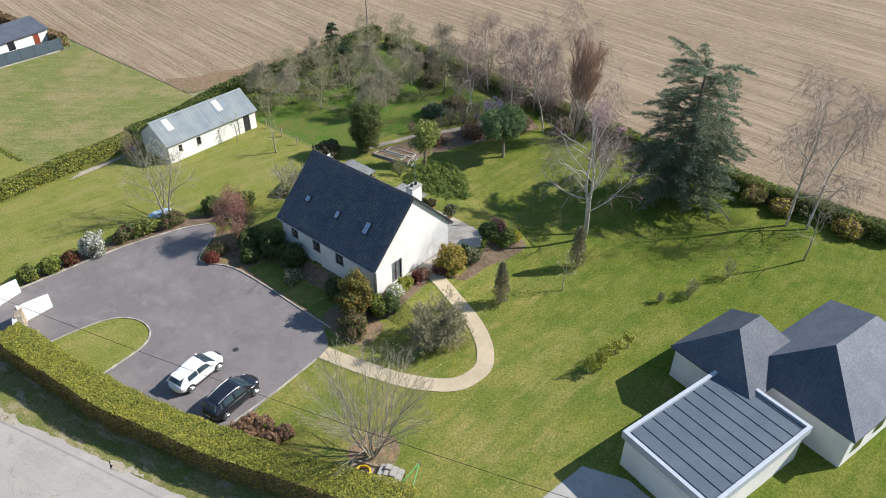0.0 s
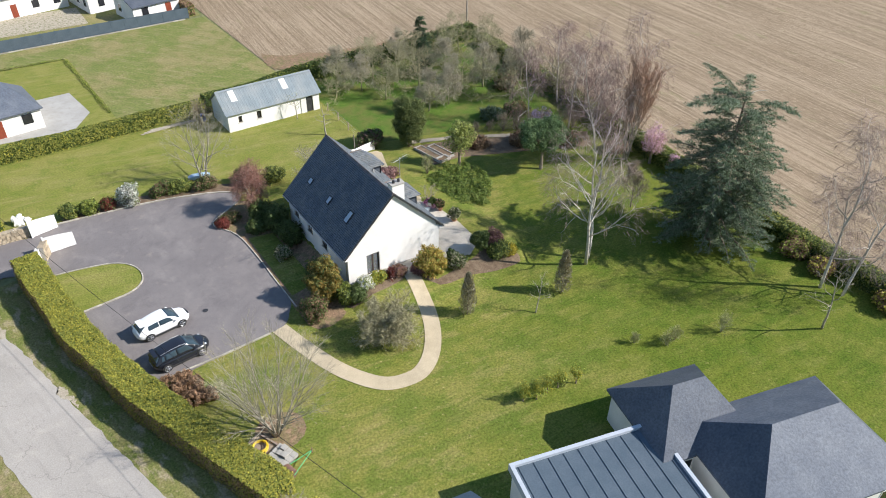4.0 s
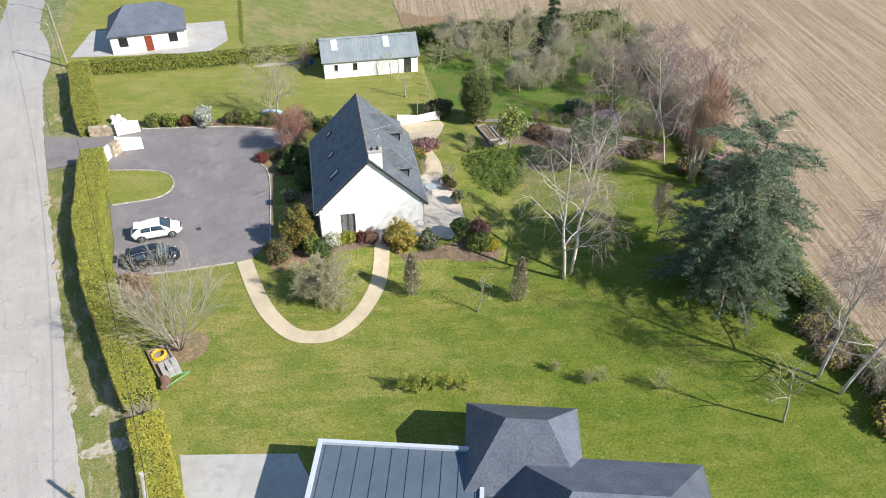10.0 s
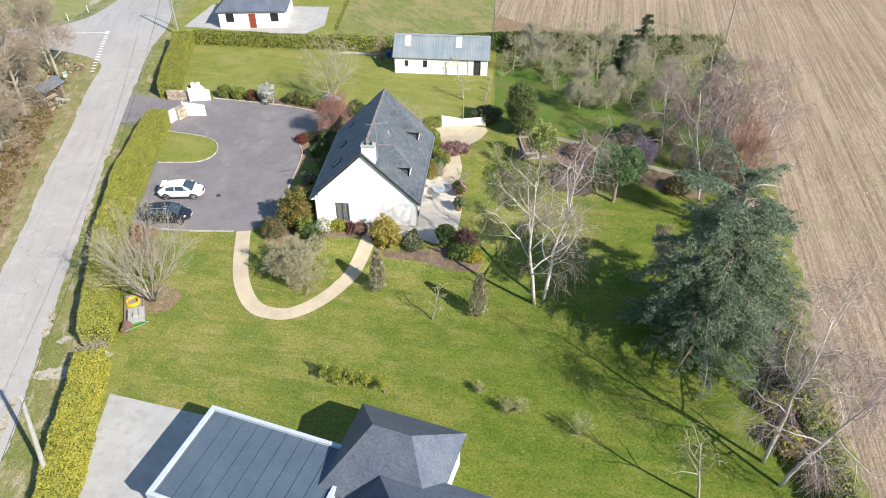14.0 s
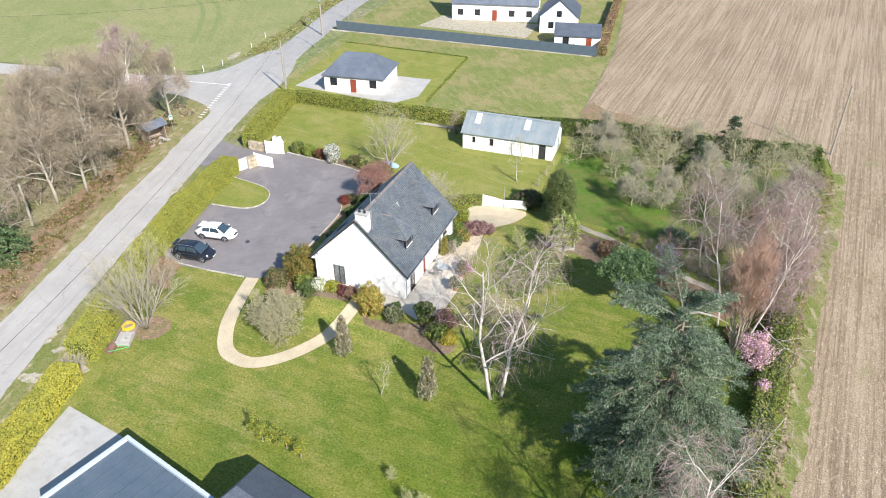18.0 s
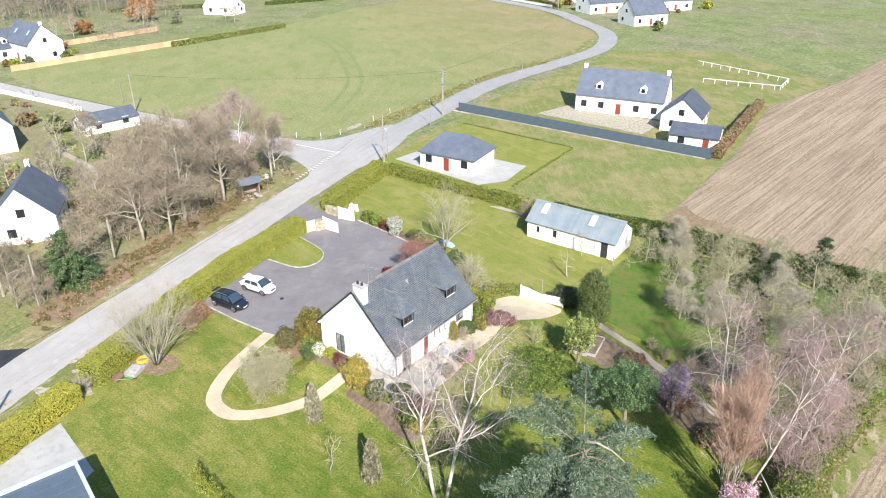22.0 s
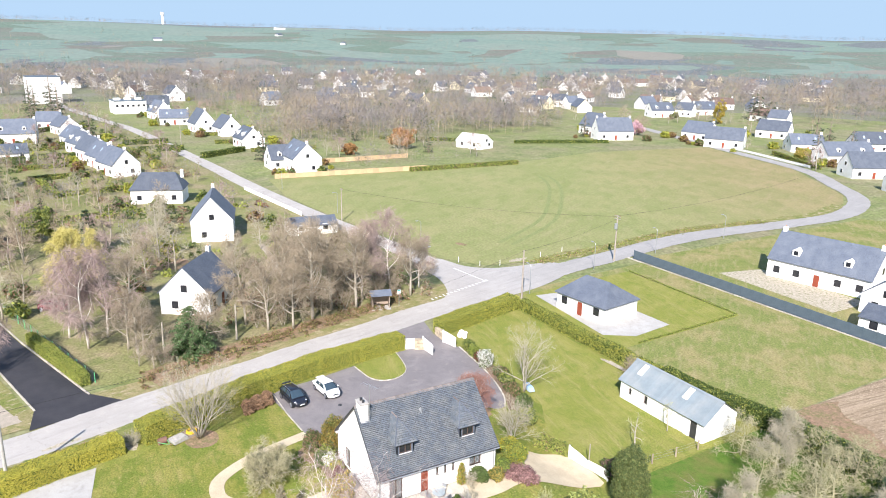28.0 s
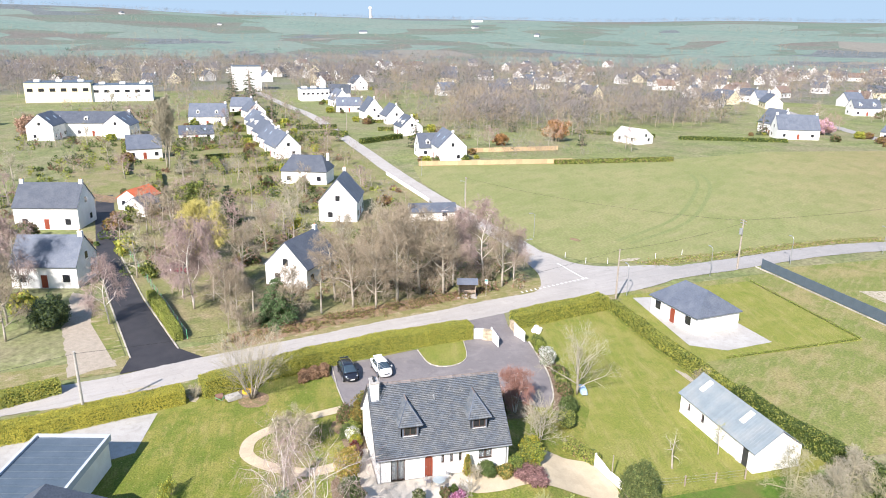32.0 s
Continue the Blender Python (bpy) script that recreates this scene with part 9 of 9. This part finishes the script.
for k, (x, y) in enumerate(spots):
    if any(abs(x - p) < 14 and abs(y - q) < 14 for p, q in spots[:k]):
        continue
    wl, rf, wi, cm = base[k % 4]
    h = thing("town_house", ("distant white town house with slate roof", "distant white town house with brown roof", "distant grey town house with slate roof", "distant cream town house with slate roof")[k % 4], "house", pose(x, y, hills(x, y), 0, 0, rng.uniform(0, 180)), "town houses")
    part("wall", wl, [], h)
    part("roof", rf, [], h)
    part("window", wi, [], h)
    part("chimney", cm, [], h)

# ------------------------------------------------------------------ trees across the road and in the village
WEST = (
    (-41.0, 10.5, 13.2, "oak", 0), (-43.8, 14.5, 13.8, "oak", 1), (-46.0, 20.5, 12.6, "birch", 2), (-45.0, 7.5, 12.6, "oak", 1), (-48.0, 13.0, 12.1, "oak", 0), (-42.6, 18.0, 12.6, "oak", 1), (-47.5, 26.0, 13.2, "birch", 2), (-44.2, 28.0, 10.3, "oak", 0),
    (-40.2, 3.8, 10.3, "oak", 0), (-43.6, 1.6, 10.3, "oak", 1), (-39.0, 7.0, 9.8, "oak", 1), (-52.0, 22.0, 10.3, "oak", 0), (-55.0, 15.0, 9.2, "oak", 1), (-60.0, 28.0, 8.0, "oak", 0), (-47.0, 31.0, 8.6, "birch", 2),
    (-37.6, -5.0, 8.0, "oak", 1), (-44.5, -18.5, 13.2, "birch", 2), (-47.5, -16.0, 12.6, "birch", 2), (-49.5, -20.5, 10.9, "birch", 2), (-42.0, -14.0, 8.0, "oak", 0), (-58.0, -12.0, 8.6, "oak", 0), (-66.0, 5.0, 7.5, "oak", 1), (-70.0, -8.0, 7.5, "oak", 0), (-76.0, 18.0, 6.9, "oak", 1), (-63.0, 14.0, 6.9, "oak", 0),
    (-41.0, -29.2, 9.4, "birch", 2), (-56.0, -44.0, 12.1, "birch", 2), (-50.0, -47.0, 10.3, "oak", 1), (-44.0, -42.5, 9.2, "oak", 0), (-62.0, -54.0, 10.3, "birch", 2), (-68.0, -50.0, 9.2, "oak", 1), (-38.0, -41.0, 8.0, "oak", 0), (-72.0, -62.0, 10.3, "oak", 1),
    (-34.5, -12.0, 3.9, "oak", 1), (-36.0, -13.5, 4.1, "oak", 0), (-39.5, -12.5, 6.9, "oak", 0),
)
wood = {}
for i, (x, y, h, kind, v) in enumerate(WEST):
    if v not in wood:
        wood[v] = bare_tree("roadside_tree", "bare roadside tree with brown twigs" if v < 2 else "white-barked birch with rosy bare twigs", "tree", place(x, y), kind, 10.0, 0.2 if v < 2 else 0.13, M["bark_grey"] if v < 2 else M["bark_birch"], M["twig"] if v == 0 else M["twig"] if v == 1 else M["twig_birch"], 300 + v, group="roadside trees", fuzz=1.0 if v < 2 else 1.3, fine=0.011 if v < 2 else 0.012)
        wood[v].scale = (h / 10.0,) * 3
    else:
        copy_thing(wood[v], place(x, y, i * 77.0, h / 10.0 / wood[v].scale[0]))
cedar("spruce", "dark green spruce at the roadside", place(-37.4, -7.0), 6.4, 3.5, ("pine_leaf", "round_pine_leaf"), 310, 11, 0.26)
for x, y, h in ((-38.7, -10.2, 4.2), (-38.9, -0.9, 5.0), (-40.0, -13.2, 5.0)):
    t = thing("cut_trunk", "tall pale cut tree trunk", "tree trunk", place(x, y))
    part("trunk", Geo().tube([(0, 0, -0.1), (0.1, 0, h / 2), (0.05, 0.05, h)], [0.15, 0.12, 0.09], 9), M["bark_grey"], t)
    part("stub", Geo().tube([(0.08, 0, h * 0.7), (0.5, 0.2, h * 0.85)], [0.05, 0.02], 6), M["bark_grey"], t)
bush = None
for k, (x, y, h) in enumerate(((-40.5, 6.0, 3.4), (-42.0, 12.2, 3.8), (-43.2, 16.4, 3.2), (-44.8, 22.6, 3.6), (-41.6, 2.6, 3.0), (-46.8, 17.0, 4.2), (-47.0, 9.8, 3.6), (-50.2, 18.2, 4.0), (-45.6, 25.6, 3.0), (-49.0, 27.0, 3.4), (-39.6, -3.4, 2.4), (-36.6, -9.6, 2.2), (-35.2, -11.0, 2.6), (-41.2, -8.6, 2.6), (-44.6, -4.8, 2.8), (-52.4, 10.4, 3.2), (-56.8, 20.6, 3.4), (-51.0, -12.6, 3.0), (-46.4, -11.2, 2.6), (-60.4, 8.2, 3.0))):
    if bush is None:
        bush = bare_tree("bare_thicket", "brown twiggy bare thicket under the roadside trees", "shrub", place(x, y), "thicket", h, 0.05, M["bark_grey"], M["twig"], 316, stems=2, splay=0.5, group="roadside thickets", limbs=False, fuzz=0.17, fine=0.012)
        bush_h = h
    else:
        copy_thing(bush, place(x, y, k * 71.0, h / bush_h))
bare_tree("willow", "yellow weeping willow in the garden across the road", "tree", place(-66.5, -18.6), "birch", 11.0, 0.25, M["bark_grey"], M["twig_willow"], 311, stems=3, spread=1.15, fuzz=2.2, fine=0.02)
leafy("round_tree", "rounded olive-green tree behind the willow", "tree", place(-104, -23), 3.6, 3.4, 3.0, 3.6, ("shrub_leaf", "hedge_leaf"), 312, 160, 40, 0.7, 0.3, 1.0, (0.5, 0.5))
cedar("fir", "dark fir beside the willow", place(-91.0, -15.0), 8.4, 2.8, ("far_conifer", "pine_leaf"), 313, 11, 0.45, 0.6)
leafy("dark_round_shrub", "large dark evergreen shrub by the gravel drive", "shrub", place(-41.5, -36.4), 2.6, 2.4, 2.0, 2.1, ("far_conifer", "laurel_leaf"), 314, 150, 45, 0.6, 0.22, 0.5, (0.5, 0.5))
bk = np.random.default_rng(5)
line = np.array(curve([(-31.5, -13), (-35.4, -2), (-38.4, 8), (-41.2, 18), (-43.5, 25)], 10))
C = line[bk.integers(0, len(line), 300)] + bk.normal(0, 1.0, (300, 2))
P, D = clumps(bk, np.c_[C, np.full(len(C), 0.1)], 0.38, 40)
P[:, 2] = np.abs(P[:, 2])
ob = tagged(part("bracken", leaves("bracken", P, 0.11, [M["bracken"], M["brown_leaf"], M["grass_blade"]], bk, bk.choice(3, len(P), p=(0.45, 0.2, 0.35)), 2.0), []), "rusty dead bracken on the roadside bank", "bracken", "", "stuff")
C = np.c_[bk.uniform(-60, -40, 170), bk.uniform(-6, 32, 170)]
C = C[(C[:, 0] < -41.5 - 0.12 * np.abs(C[:, 1] - 20))]
P, D = clumps(bk, np.c_[C, np.full(len(C), 0.35)], bk.uniform(0.5, 1.1, len(C)), 45)
P[:, 2] = np.abs(P[:, 2])
tagged(part("undergrowth", leaves("undergrowth", P, 0.2, [M["brown_leaf"], M["twig"], M["shrub_leaf"]], bk, bk.choice(3, len(P), p=(0.4, 0.4, 0.2)), 2.2), []), "brown tangled undergrowth beneath the roadside trees", "undergrowth", "", "stuff")


def tufts(name, label, line, wide, n, size, mats, seed, h=0.12):
    """Loose tufts of grass strewn along a line, thickest near it."""
    r = np.random.default_rng(seed)
    L = np.array(curve(line, 12))
    k = r.integers(0, len(L) - 1, n)
    C = L[k] + (L[k + 1] - L[k]) * r.uniform(0, 1, (n, 1)) + r.normal(0, wide, (n, 2))
    z = np.array([lift(a, b) for a, b in C])
    P = np.repeat(np.c_[C, z + h * 0.4], 6, 0) + r.normal(0, 0.08, (n * 6, 3)) * np.array([1, 1, 0.3])
    return tagged(part(name, leaves(name, P, size, [M[m] for m in mats], r, r.choice(len(mats), len(P)), 2.2, np.broadcast_to(np.array([0.3, 0.1, 0.9]), P.shape)), []), label, "grass", "", "stuff")


tufts("bank_tufts", "dark rough grass on the roadside bank", [(-50.2, 57), (-51.6, 72), (-54.0, 90), (-54.8, 105), (-53.2, 125)], 0.9, 900, 0.14, ("grass_blade", "bracken", "hedge_leaf"), 604, 0.14)
tufts("field_tufts", "rough grass tufts between hedge and stubble", [(34.8, -20), (35.6, -2), (37.0, 12), (39.2, 26), (41.0, 42)], 0.45, 1200, 0.1, ("grass_blade", "bracken", "hedge_leaf"), 605)


# village garden trees, shared shapes
small = {}
kinds = (("twig", "plain"), ("twig_pale", "plain"), ("twig_birch", "plain"))
rng = random.Random(77)
GARDEN = []
for k in range(260):
    z = rng.random()
    if z < 0.2:
        x, y = rng.uniform(-130, -58), rng.uniform(-36, 24)
    elif z < 0.5:
        x, y = rng.uniform(-290, -75), rng.uniform(-75, 18)
    elif z < 0.62:
        x, y = rng.uniform(-290, -165), rng.uniform(55, 120)
    elif z < 0.8:
        x, y = rng.uniform(-270, -60), rng.uniform(205, 330)
    else:
        x, y = rng.uniform(-420, -290), rng.uniform(-100, 90)
    GARDEN.append((x, y, rng.uniform(3.5, 8.5)))
HOUSES = [(v[0], v[1]) for v in VILLAGE] + [(-52, -6), (-62, -40), (-99, -49), (-95, 8), (-134, 4), (-112, -35), (-228, -66)]
for k, (x, y, h) in enumerate(GARDEN):
    if any(math.hypot(x - a, y - b) < 10 for a, b in HOUSES) or abs(y - (38 - 0.075 * (-x - 50))) < 7:
        continue
    v = k % 3
    if v not in small:
        K = TREE[kinds[v][1]]
        small[v] = bare_tree("garden_tree", "bare garden tree among the village houses", "tree", place(x, y, z=0), kinds[v][1], 6.0, 0.14, M["bark_grey"], M[kinds[v][0]], 330 + v, group="village trees", limbs=False, fine=0.022)
    else:
        copy_thing(small[v], place(x, y, k * 53.0, h / 6.0, 0))
dark = None
for k, (x, y, h) in enumerate(((-185.5, 44.5, 12), (-181, 105, 7.6), (-319, -11, 19), (-217, 336, 20), (-225, 342, 18), (-205, 330, 16), (-196, 192, 11), (-270, -2, 13), (-392, -12, 20), (-398, -22, 18), (-360, -20, 16), (-114, 236, 12), (-120, 252, 13), (-108, 248, 12), (-132, 262, 14), (-60, 246, 12), (-220, 92, 7), (-150, -30, 6), (-128, -22, 6), (-205, 20, 6), (-300, 60, 10), (-420, 120, 12), (-440, 140, 13), (-460, 160, 12), (-470, 200, 14), (-520, 60, 14), (-540, -60, 14), (-600, 100, 14), (-620, 130, 15), (-610, 160, 14))):
    if dark is None:
        dark = cedar("conifer", "dark garden conifer among the houses", place(x, y, z=0), h, h * 0.28, ("far_conifer", "pine_leaf"), 341, 10, h * 0.06, 0.12)
        dark_h = h
    else:
        copy_thing(dark, place(x, y, k * 40.0, h / dark_h, 0))
for x, y, r, h, mm, lab in ((-193, 100, 4.6, 8.0, ("orange_leaf", "twig_red"), "rounded orange-brown willow in a garden"), (-186, 75.5, 2.4, 4.4, ("orange_leaf",), "orange-leaved shrub in a garden"), (-214, 300, 3.4, 12, ("golden_leaf", "yellow_leaf"), "golden conifer among the houses"), (-112, 226, 3.0, 4, ("golden_leaf", "bright_leaf"), "yellow flowering shrub by the road"), (-192, 219, 3.6, 6, ("pink_flower", "twig_red"), "pink blossom tree beside a house"), (-238, -91, 4.0, 7, ("twig_red", "brown_leaf"), "reddish bare hedge tree"), (-270, -115, 3.0, 7, ("yellow_leaf", "golden_leaf"), "yellow flowering tree at the village edge")):
    leafy("garden_shrub", lab, "shrub", place(x, y, z=0), r, r, h * 0.5, h * 0.52, mm, 350 + int(r * 10), 90, 40, r * 0.25, 0.3 + 0.03 * r, 0.5, None if len(mm) == 1 else (0.6, 0.4))
bare_tree("poplar", "tall narrow bare poplar", "tree", place(-159, -33.7, z=0), "upright", 20, 0.2, M["bark_grey"], M["twig_pale"], 361, stems=3, spread=0.5, splay=0.05, fine=0.03)
for i, (x, y, rot, L) in enumerate(((-176, -14, 100, 22), (-196, -16, 100, 22), (-216, -18, 100, 22), (-236, -20, 100, 20), (-190, 12, 15, 20), (-214, 10, 15, 20), (-150, -8, 95, 18), (-146, 100, 88, 40), (-200, -52, 10, 30), (-120, -8, 95, 26), (-230, 20, 10, 30), (-110, 218, -28, 34), (-160, -20, 8, 26), (-186, -34, 8, 30), (-166, -46, 8, 30), (-222, -40, 8, 26), (-140, -34, 8, 20), (-206, 58, 88, 24), (-232, 52, 88, 26), (-258, 50, 88, 24))):
    a = radians(rot)
    hedge("hedge", [(x - L / 2 * math.cos(a), y - L / 2 * math.sin(a)), (x + L / 2 * math.cos(a), y + L / 2 * math.sin(a))], 1.1, 1.3, ("hedge_leaf", "shrub_leaf", "brown_leaf"), "clipped garden hedge between village houses", 400 + i, 34, 0.3, (0.5, 0.38, 0.12))


def far_woods(name, label, spots, seed, twigs=46, dark=-1):
    """Bare woodland far off: every tree a stem and a round haze of twigs, all in one mesh."""
    r = np.random.default_rng(seed)
    S = np.array(spots)
    n = len(S)
    H = S[:, 3]
    C = np.repeat(S[:, :3], twigs, 0)
    h = np.repeat(H, twigs)[:, None]
    d = r.normal(size=(len(C), 3))
    d /= np.linalg.norm(d, axis=1, keepdims=True)
    rad = r.uniform(0.3, 1.0, (len(C), 1)) ** 0.5
    P = C + d * rad * h * np.array([0.38, 0.38, 0.4]) + np.c_[np.zeros((len(C), 2)), h * 0.6]
    U = d * 0.9 + np.array([0, 0, 0.35]) + r.normal(0, 0.4, (len(C), 3))
    U /= np.linalg.norm(U, axis=1, keepdims=True)
    V = np.cross(U, r.normal(size=(len(C), 3)))
    V /= np.linalg.norm(V, axis=1, keepdims=True) + 1e-9
    s = h * r.uniform(0.05, 0.11, (len(C), 1))
    P2 = S[:, :3] + np.c_[np.zeros((n, 2)), H * 0.32]
    U2 = np.tile([0, 0, 1.0], (n, 1)) * H[:, None] * 0.36
    V2 = np.c_[np.tile([0.1, 0.9], (n, 1)), np.zeros(n)] * H[:, None] * 0.012
    me = quads(name, np.concatenate([P, P2]), np.concatenate([U * s * 1.1, U2]), np.concatenate([V * h * 0.0068, V2]), [M["far_wood"], M["twig"], M["far_conifer"]], np.concatenate([np.repeat(r.choice(3, n, p=(0.66, 0.3, 0.04) if dark < 0 else (1 - dark, 0.0, dark)), twigs), np.ones(n, int)]))
    return tagged(part(name, me, []), label, "woods", "", "stuff")


rng = random.Random(99)
spots = []
for k in range(5400):
    a = radians(rng.uniform(104, 216))
    d = rng.uniform(400, 1000)
    if rng.random() < 0.5:
        d = rng.uniform(450, 720)
    x, y = d * math.cos(a), d * math.sin(a)
    wave = 400 + 60 * math.sin(a * 9) + (150 if radians(178) < a < radians(186) else 0)
    if d < wave:
        continue
    if 122 < math.degrees(a) < 165 and rng.random() < 0.35:
        continue
    spots.append((x, y, hills(x, y), rng.uniform(9, 17)))
for k in range(520):
    a = radians(rng.uniform(138, 164))
    d = rng.uniform(235, 400)
    x, y = d * math.cos(a), d * math.sin(a)
    if x > -215 or y > 240:
        continue
    spots.append((x, y, 0, rng.uniform(8, 14)))
for k in range(420):
    x, y = rng.uniform(-420, -232), rng.uniform(64, 190)
    if any(math.hypot(x - u, y - v) < 13 for u, v in HOUSES) or math.sin(x / 23.0) + math.cos(y / 19.0) < -0.7:
        continue
    spots.append((x, y, 0, rng.uniform(6, 13)))
for k in range(700):
    x, y = rng.uniform(-450, -285), rng.uniform(-190, 230)
    if any(math.hypot(x - u, y - v) < 15 for u, v in HOUSES) or abs(y - (38 - 0.075 * (-x - 50))) < 13 or (-415 < x < -345 and -150 < y < -50) or math.sin(x / 31.0) * math.cos(y / 27.0) < -0.05:
        continue
    spots.append((x, y, 0, rng.uniform(5, 11)))
far_woods("woods", "belt of bare brown woodland beyond the village", spots, 501, 84)
spots = []
for k in range(2600):
    a = radians(rng.uniform(104, 222))
    d = rng.uniform(1000, 2300)
    if math.sin(d / 90.0 + 3 * math.sin(a * 14)) < 0.45:
        continue
    spots.append((d * math.cos(a), d * math.sin(a), hills(d * math.cos(a), d * math.sin(a)), rng.uniform(10, 18)))
far_woods("hill_hedgerows", "hedgerows and copses on the distant slopes", spots, 502, 34)
spots = []
for k in range(4200):
    a = radians(rng.uniform(104, 222))
    d = rng.uniform(2300, 4450) if k % 3 else rng.uniform(3600, 4450)
    if d < 3600 and math.sin(d / 150.0 + 4 * math.sin(a * 11)) < 0.55:
        continue
    spots.append((d * math.cos(a), d * math.sin(a), hills(d * math.cos(a), d * math.sin(a)), rng.uniform(14, 24)))
far_woods("hill_woods", "dark woods along the far ridge", spots, 503, 22, 0.45)

rng = random.Random(205)
spots = []
for k in range(2600):
    x, y = (rng.uniform(-330, -58), rng.uniform(-90, 24)) if k % 3 else (rng.uniform(-300, -160), rng.uniform(60, 130))
    if any(math.hypot(x - u, y - v) < 9 for u, v in HOUSES) or abs(y - (38 - 0.075 * (-x - 50))) < 6.5 or math.sin(x / 9.0 + 1.3 * math.sin(y / 11.0)) < 0.05 or (x < -25 and abs(y + 12.5 - 0.27 * (x + 25) * (1 if x > -75 else 0.9)) < 7):
        continue
    spots.append((x, y, -0.3, rng.uniform(1.6, 4.2) if k % 5 else rng.uniform(4.5, 7.5)))
far_woods("garden_thickets", "brown bare thickets and bushes between the gardens", spots, 504, 60)
bk = np.random.default_rng(77)
C = np.c_[bk.uniform(-330, -60, 1500), bk.uniform(-92, 26, 1500)]
near = np.array([min(math.hypot(x - u, y - v) for u, v in HOUSES) for x, y in C])
lane_y = -12.5 + 0.245 * (C[:, 0] + 25)
keep = (near > 8.5) & (np.abs(C[:, 1] - (38 - 0.075 * (-C[:, 0] - 50))) > 7) & ((np.abs(C[:, 1] - lane_y) > 7) | (C[:, 0] < -130)) & (np.sin(C[:, 0] / 7.0) + np.sin(C[:, 1] / 5.0 + 1) > -0.1)
C = C[keep]
R = bk.uniform(0.5, 1.5, len(C))
P, D = clumps(bk, np.c_[C, R * 0.6], R, 46)
P[:, 2] = np.abs(P[:, 2])
tagged(part("garden_bushes", leaves("garden_bushes", P, 0.34, [M["shrub_leaf"], M["hedge_leaf"], M["brown_leaf"], M["laurel_leaf"]], bk, np.repeat(bk.choice(4, len(C), p=(0.35, 0.25, 0.2, 0.2)), 46), 1.6), []), "low green and brown bushes between the gardens", "bushes", "", "stuff")
# shrubs in the village gardens, a few shapes set down many times
shrubs = {}
rng = random.Random(123)
n = 0
for k, (hx, hy) in enumerate(HOUSES):
    for q in range(6):
        a = rng.uniform(0, 6.28)
        d = rng.uniform(9.5, 16)
        x, y = hx + d * math.cos(a), hy + d * math.sin(a)
        if abs(y - (38 - 0.075 * (-x - 50))) < 5.5 or any(math.hypot(x - u, y - v) < 9 for u, v in HOUSES) or (-150 < x < -50 and 36 < y < 210):
            continue
        v = n % 4
        n += 1
        if v not in shrubs:
            mm = (("shrub_leaf", "hedge_leaf"), ("laurel_leaf", "brown_leaf"), ("bright_leaf", "hedge_yellow"), ("brown_leaf", "copper_leaf"))[v]
            lab = ("rounded green shrub in a village garden", "dark evergreen shrub in a village garden", "yellow-green shrub in a village garden", "brownish shrub in a village garden")[v]
            shrubs[v] = leafy("village_shrub", lab, "shrub", place(x, y, z=0), 1.5, 1.4, 1.1, 1.05, mm, 700 + v, 42, 12, 0.5, 0.42, 0.3, (0.6, 0.4), 0.5)
        else:
            copy_thing(shrubs[v], place(x, y, k * 31.0, rng.uniform(0.6, 1.5), 0))
# a paddock rail, garden posts and dug plots
rail = thing("paddock_rail", "low white paddock rail beyond the enclosed property", "fence", pose(0, 0, 0))
RP = [(-12.7, 127.3), (3.2, 130.3), (2.8, 138.4), (-20.2, 145.1)]
for (xa, ya), (xb, yb) in zip(RP[:-1], RP[1:]):
    d = math.hypot(xb - xa, yb - ya)
    for i in range(int(d / 2.5) + 1):
        x, y = xa + (xb - xa) * i * 2.5 / d, ya + (yb - ya) * i * 2.5 / d
        part("post", Geo().box(x - 0.06, x + 0.06, y - 0.06, y + 0.06, -0.1, 1.05), M["white_paint"], rail)
    part("rail", Geo().tube([(xa, ya, 0.95), (xb, yb, 0.95)], [0.07, 0.07], 5), M["white_paint"], rail)
gp_ = thing("post_row", "row of weathered fence posts across the gardens", "fence", pose(0, 0, 0))
for i in range(15):
    x, y = -134.2 - 0.2 * i, -23.9 + 1.62 * i
    part("post", Geo().box(x - 0.09, x + 0.09, y - 0.09, y + 0.09, -0.1, 1.5), M["old_wood"], gp_)
drape("ground_dug_plot", curve([(-128, -48), (-121, -40), (-117, -42), (-124, -50)], 3, True), M["scrub_ground"], 0.03, "reddish dug vegetable plot", "garden bed")
drape("ground_dug_plot", curve([(-112, -29), (-109, -24.5), (-103.5, -26), (-106, -30.5)], 3, True), M["soil"], 0.03, "dark dug vegetable plot with rows", "garden bed")
drape("ground_dug_plot", curve([(-84, -6), (-80, 0), (-74, -1), (-77, -8)], 3, True), M["scrub_ground"], 0.03, "brown bare garden plot", "garden bed")
drape("garden_path_west", strip(curve([(-57.5, 4.8), (-60.9, 6.2), (-63, 9.2), (-65.6, 12.4), (-72, 14), (-84, 15)], 4), 1.1), M["dust"], 0.03, "pale garden path across the road", "path")
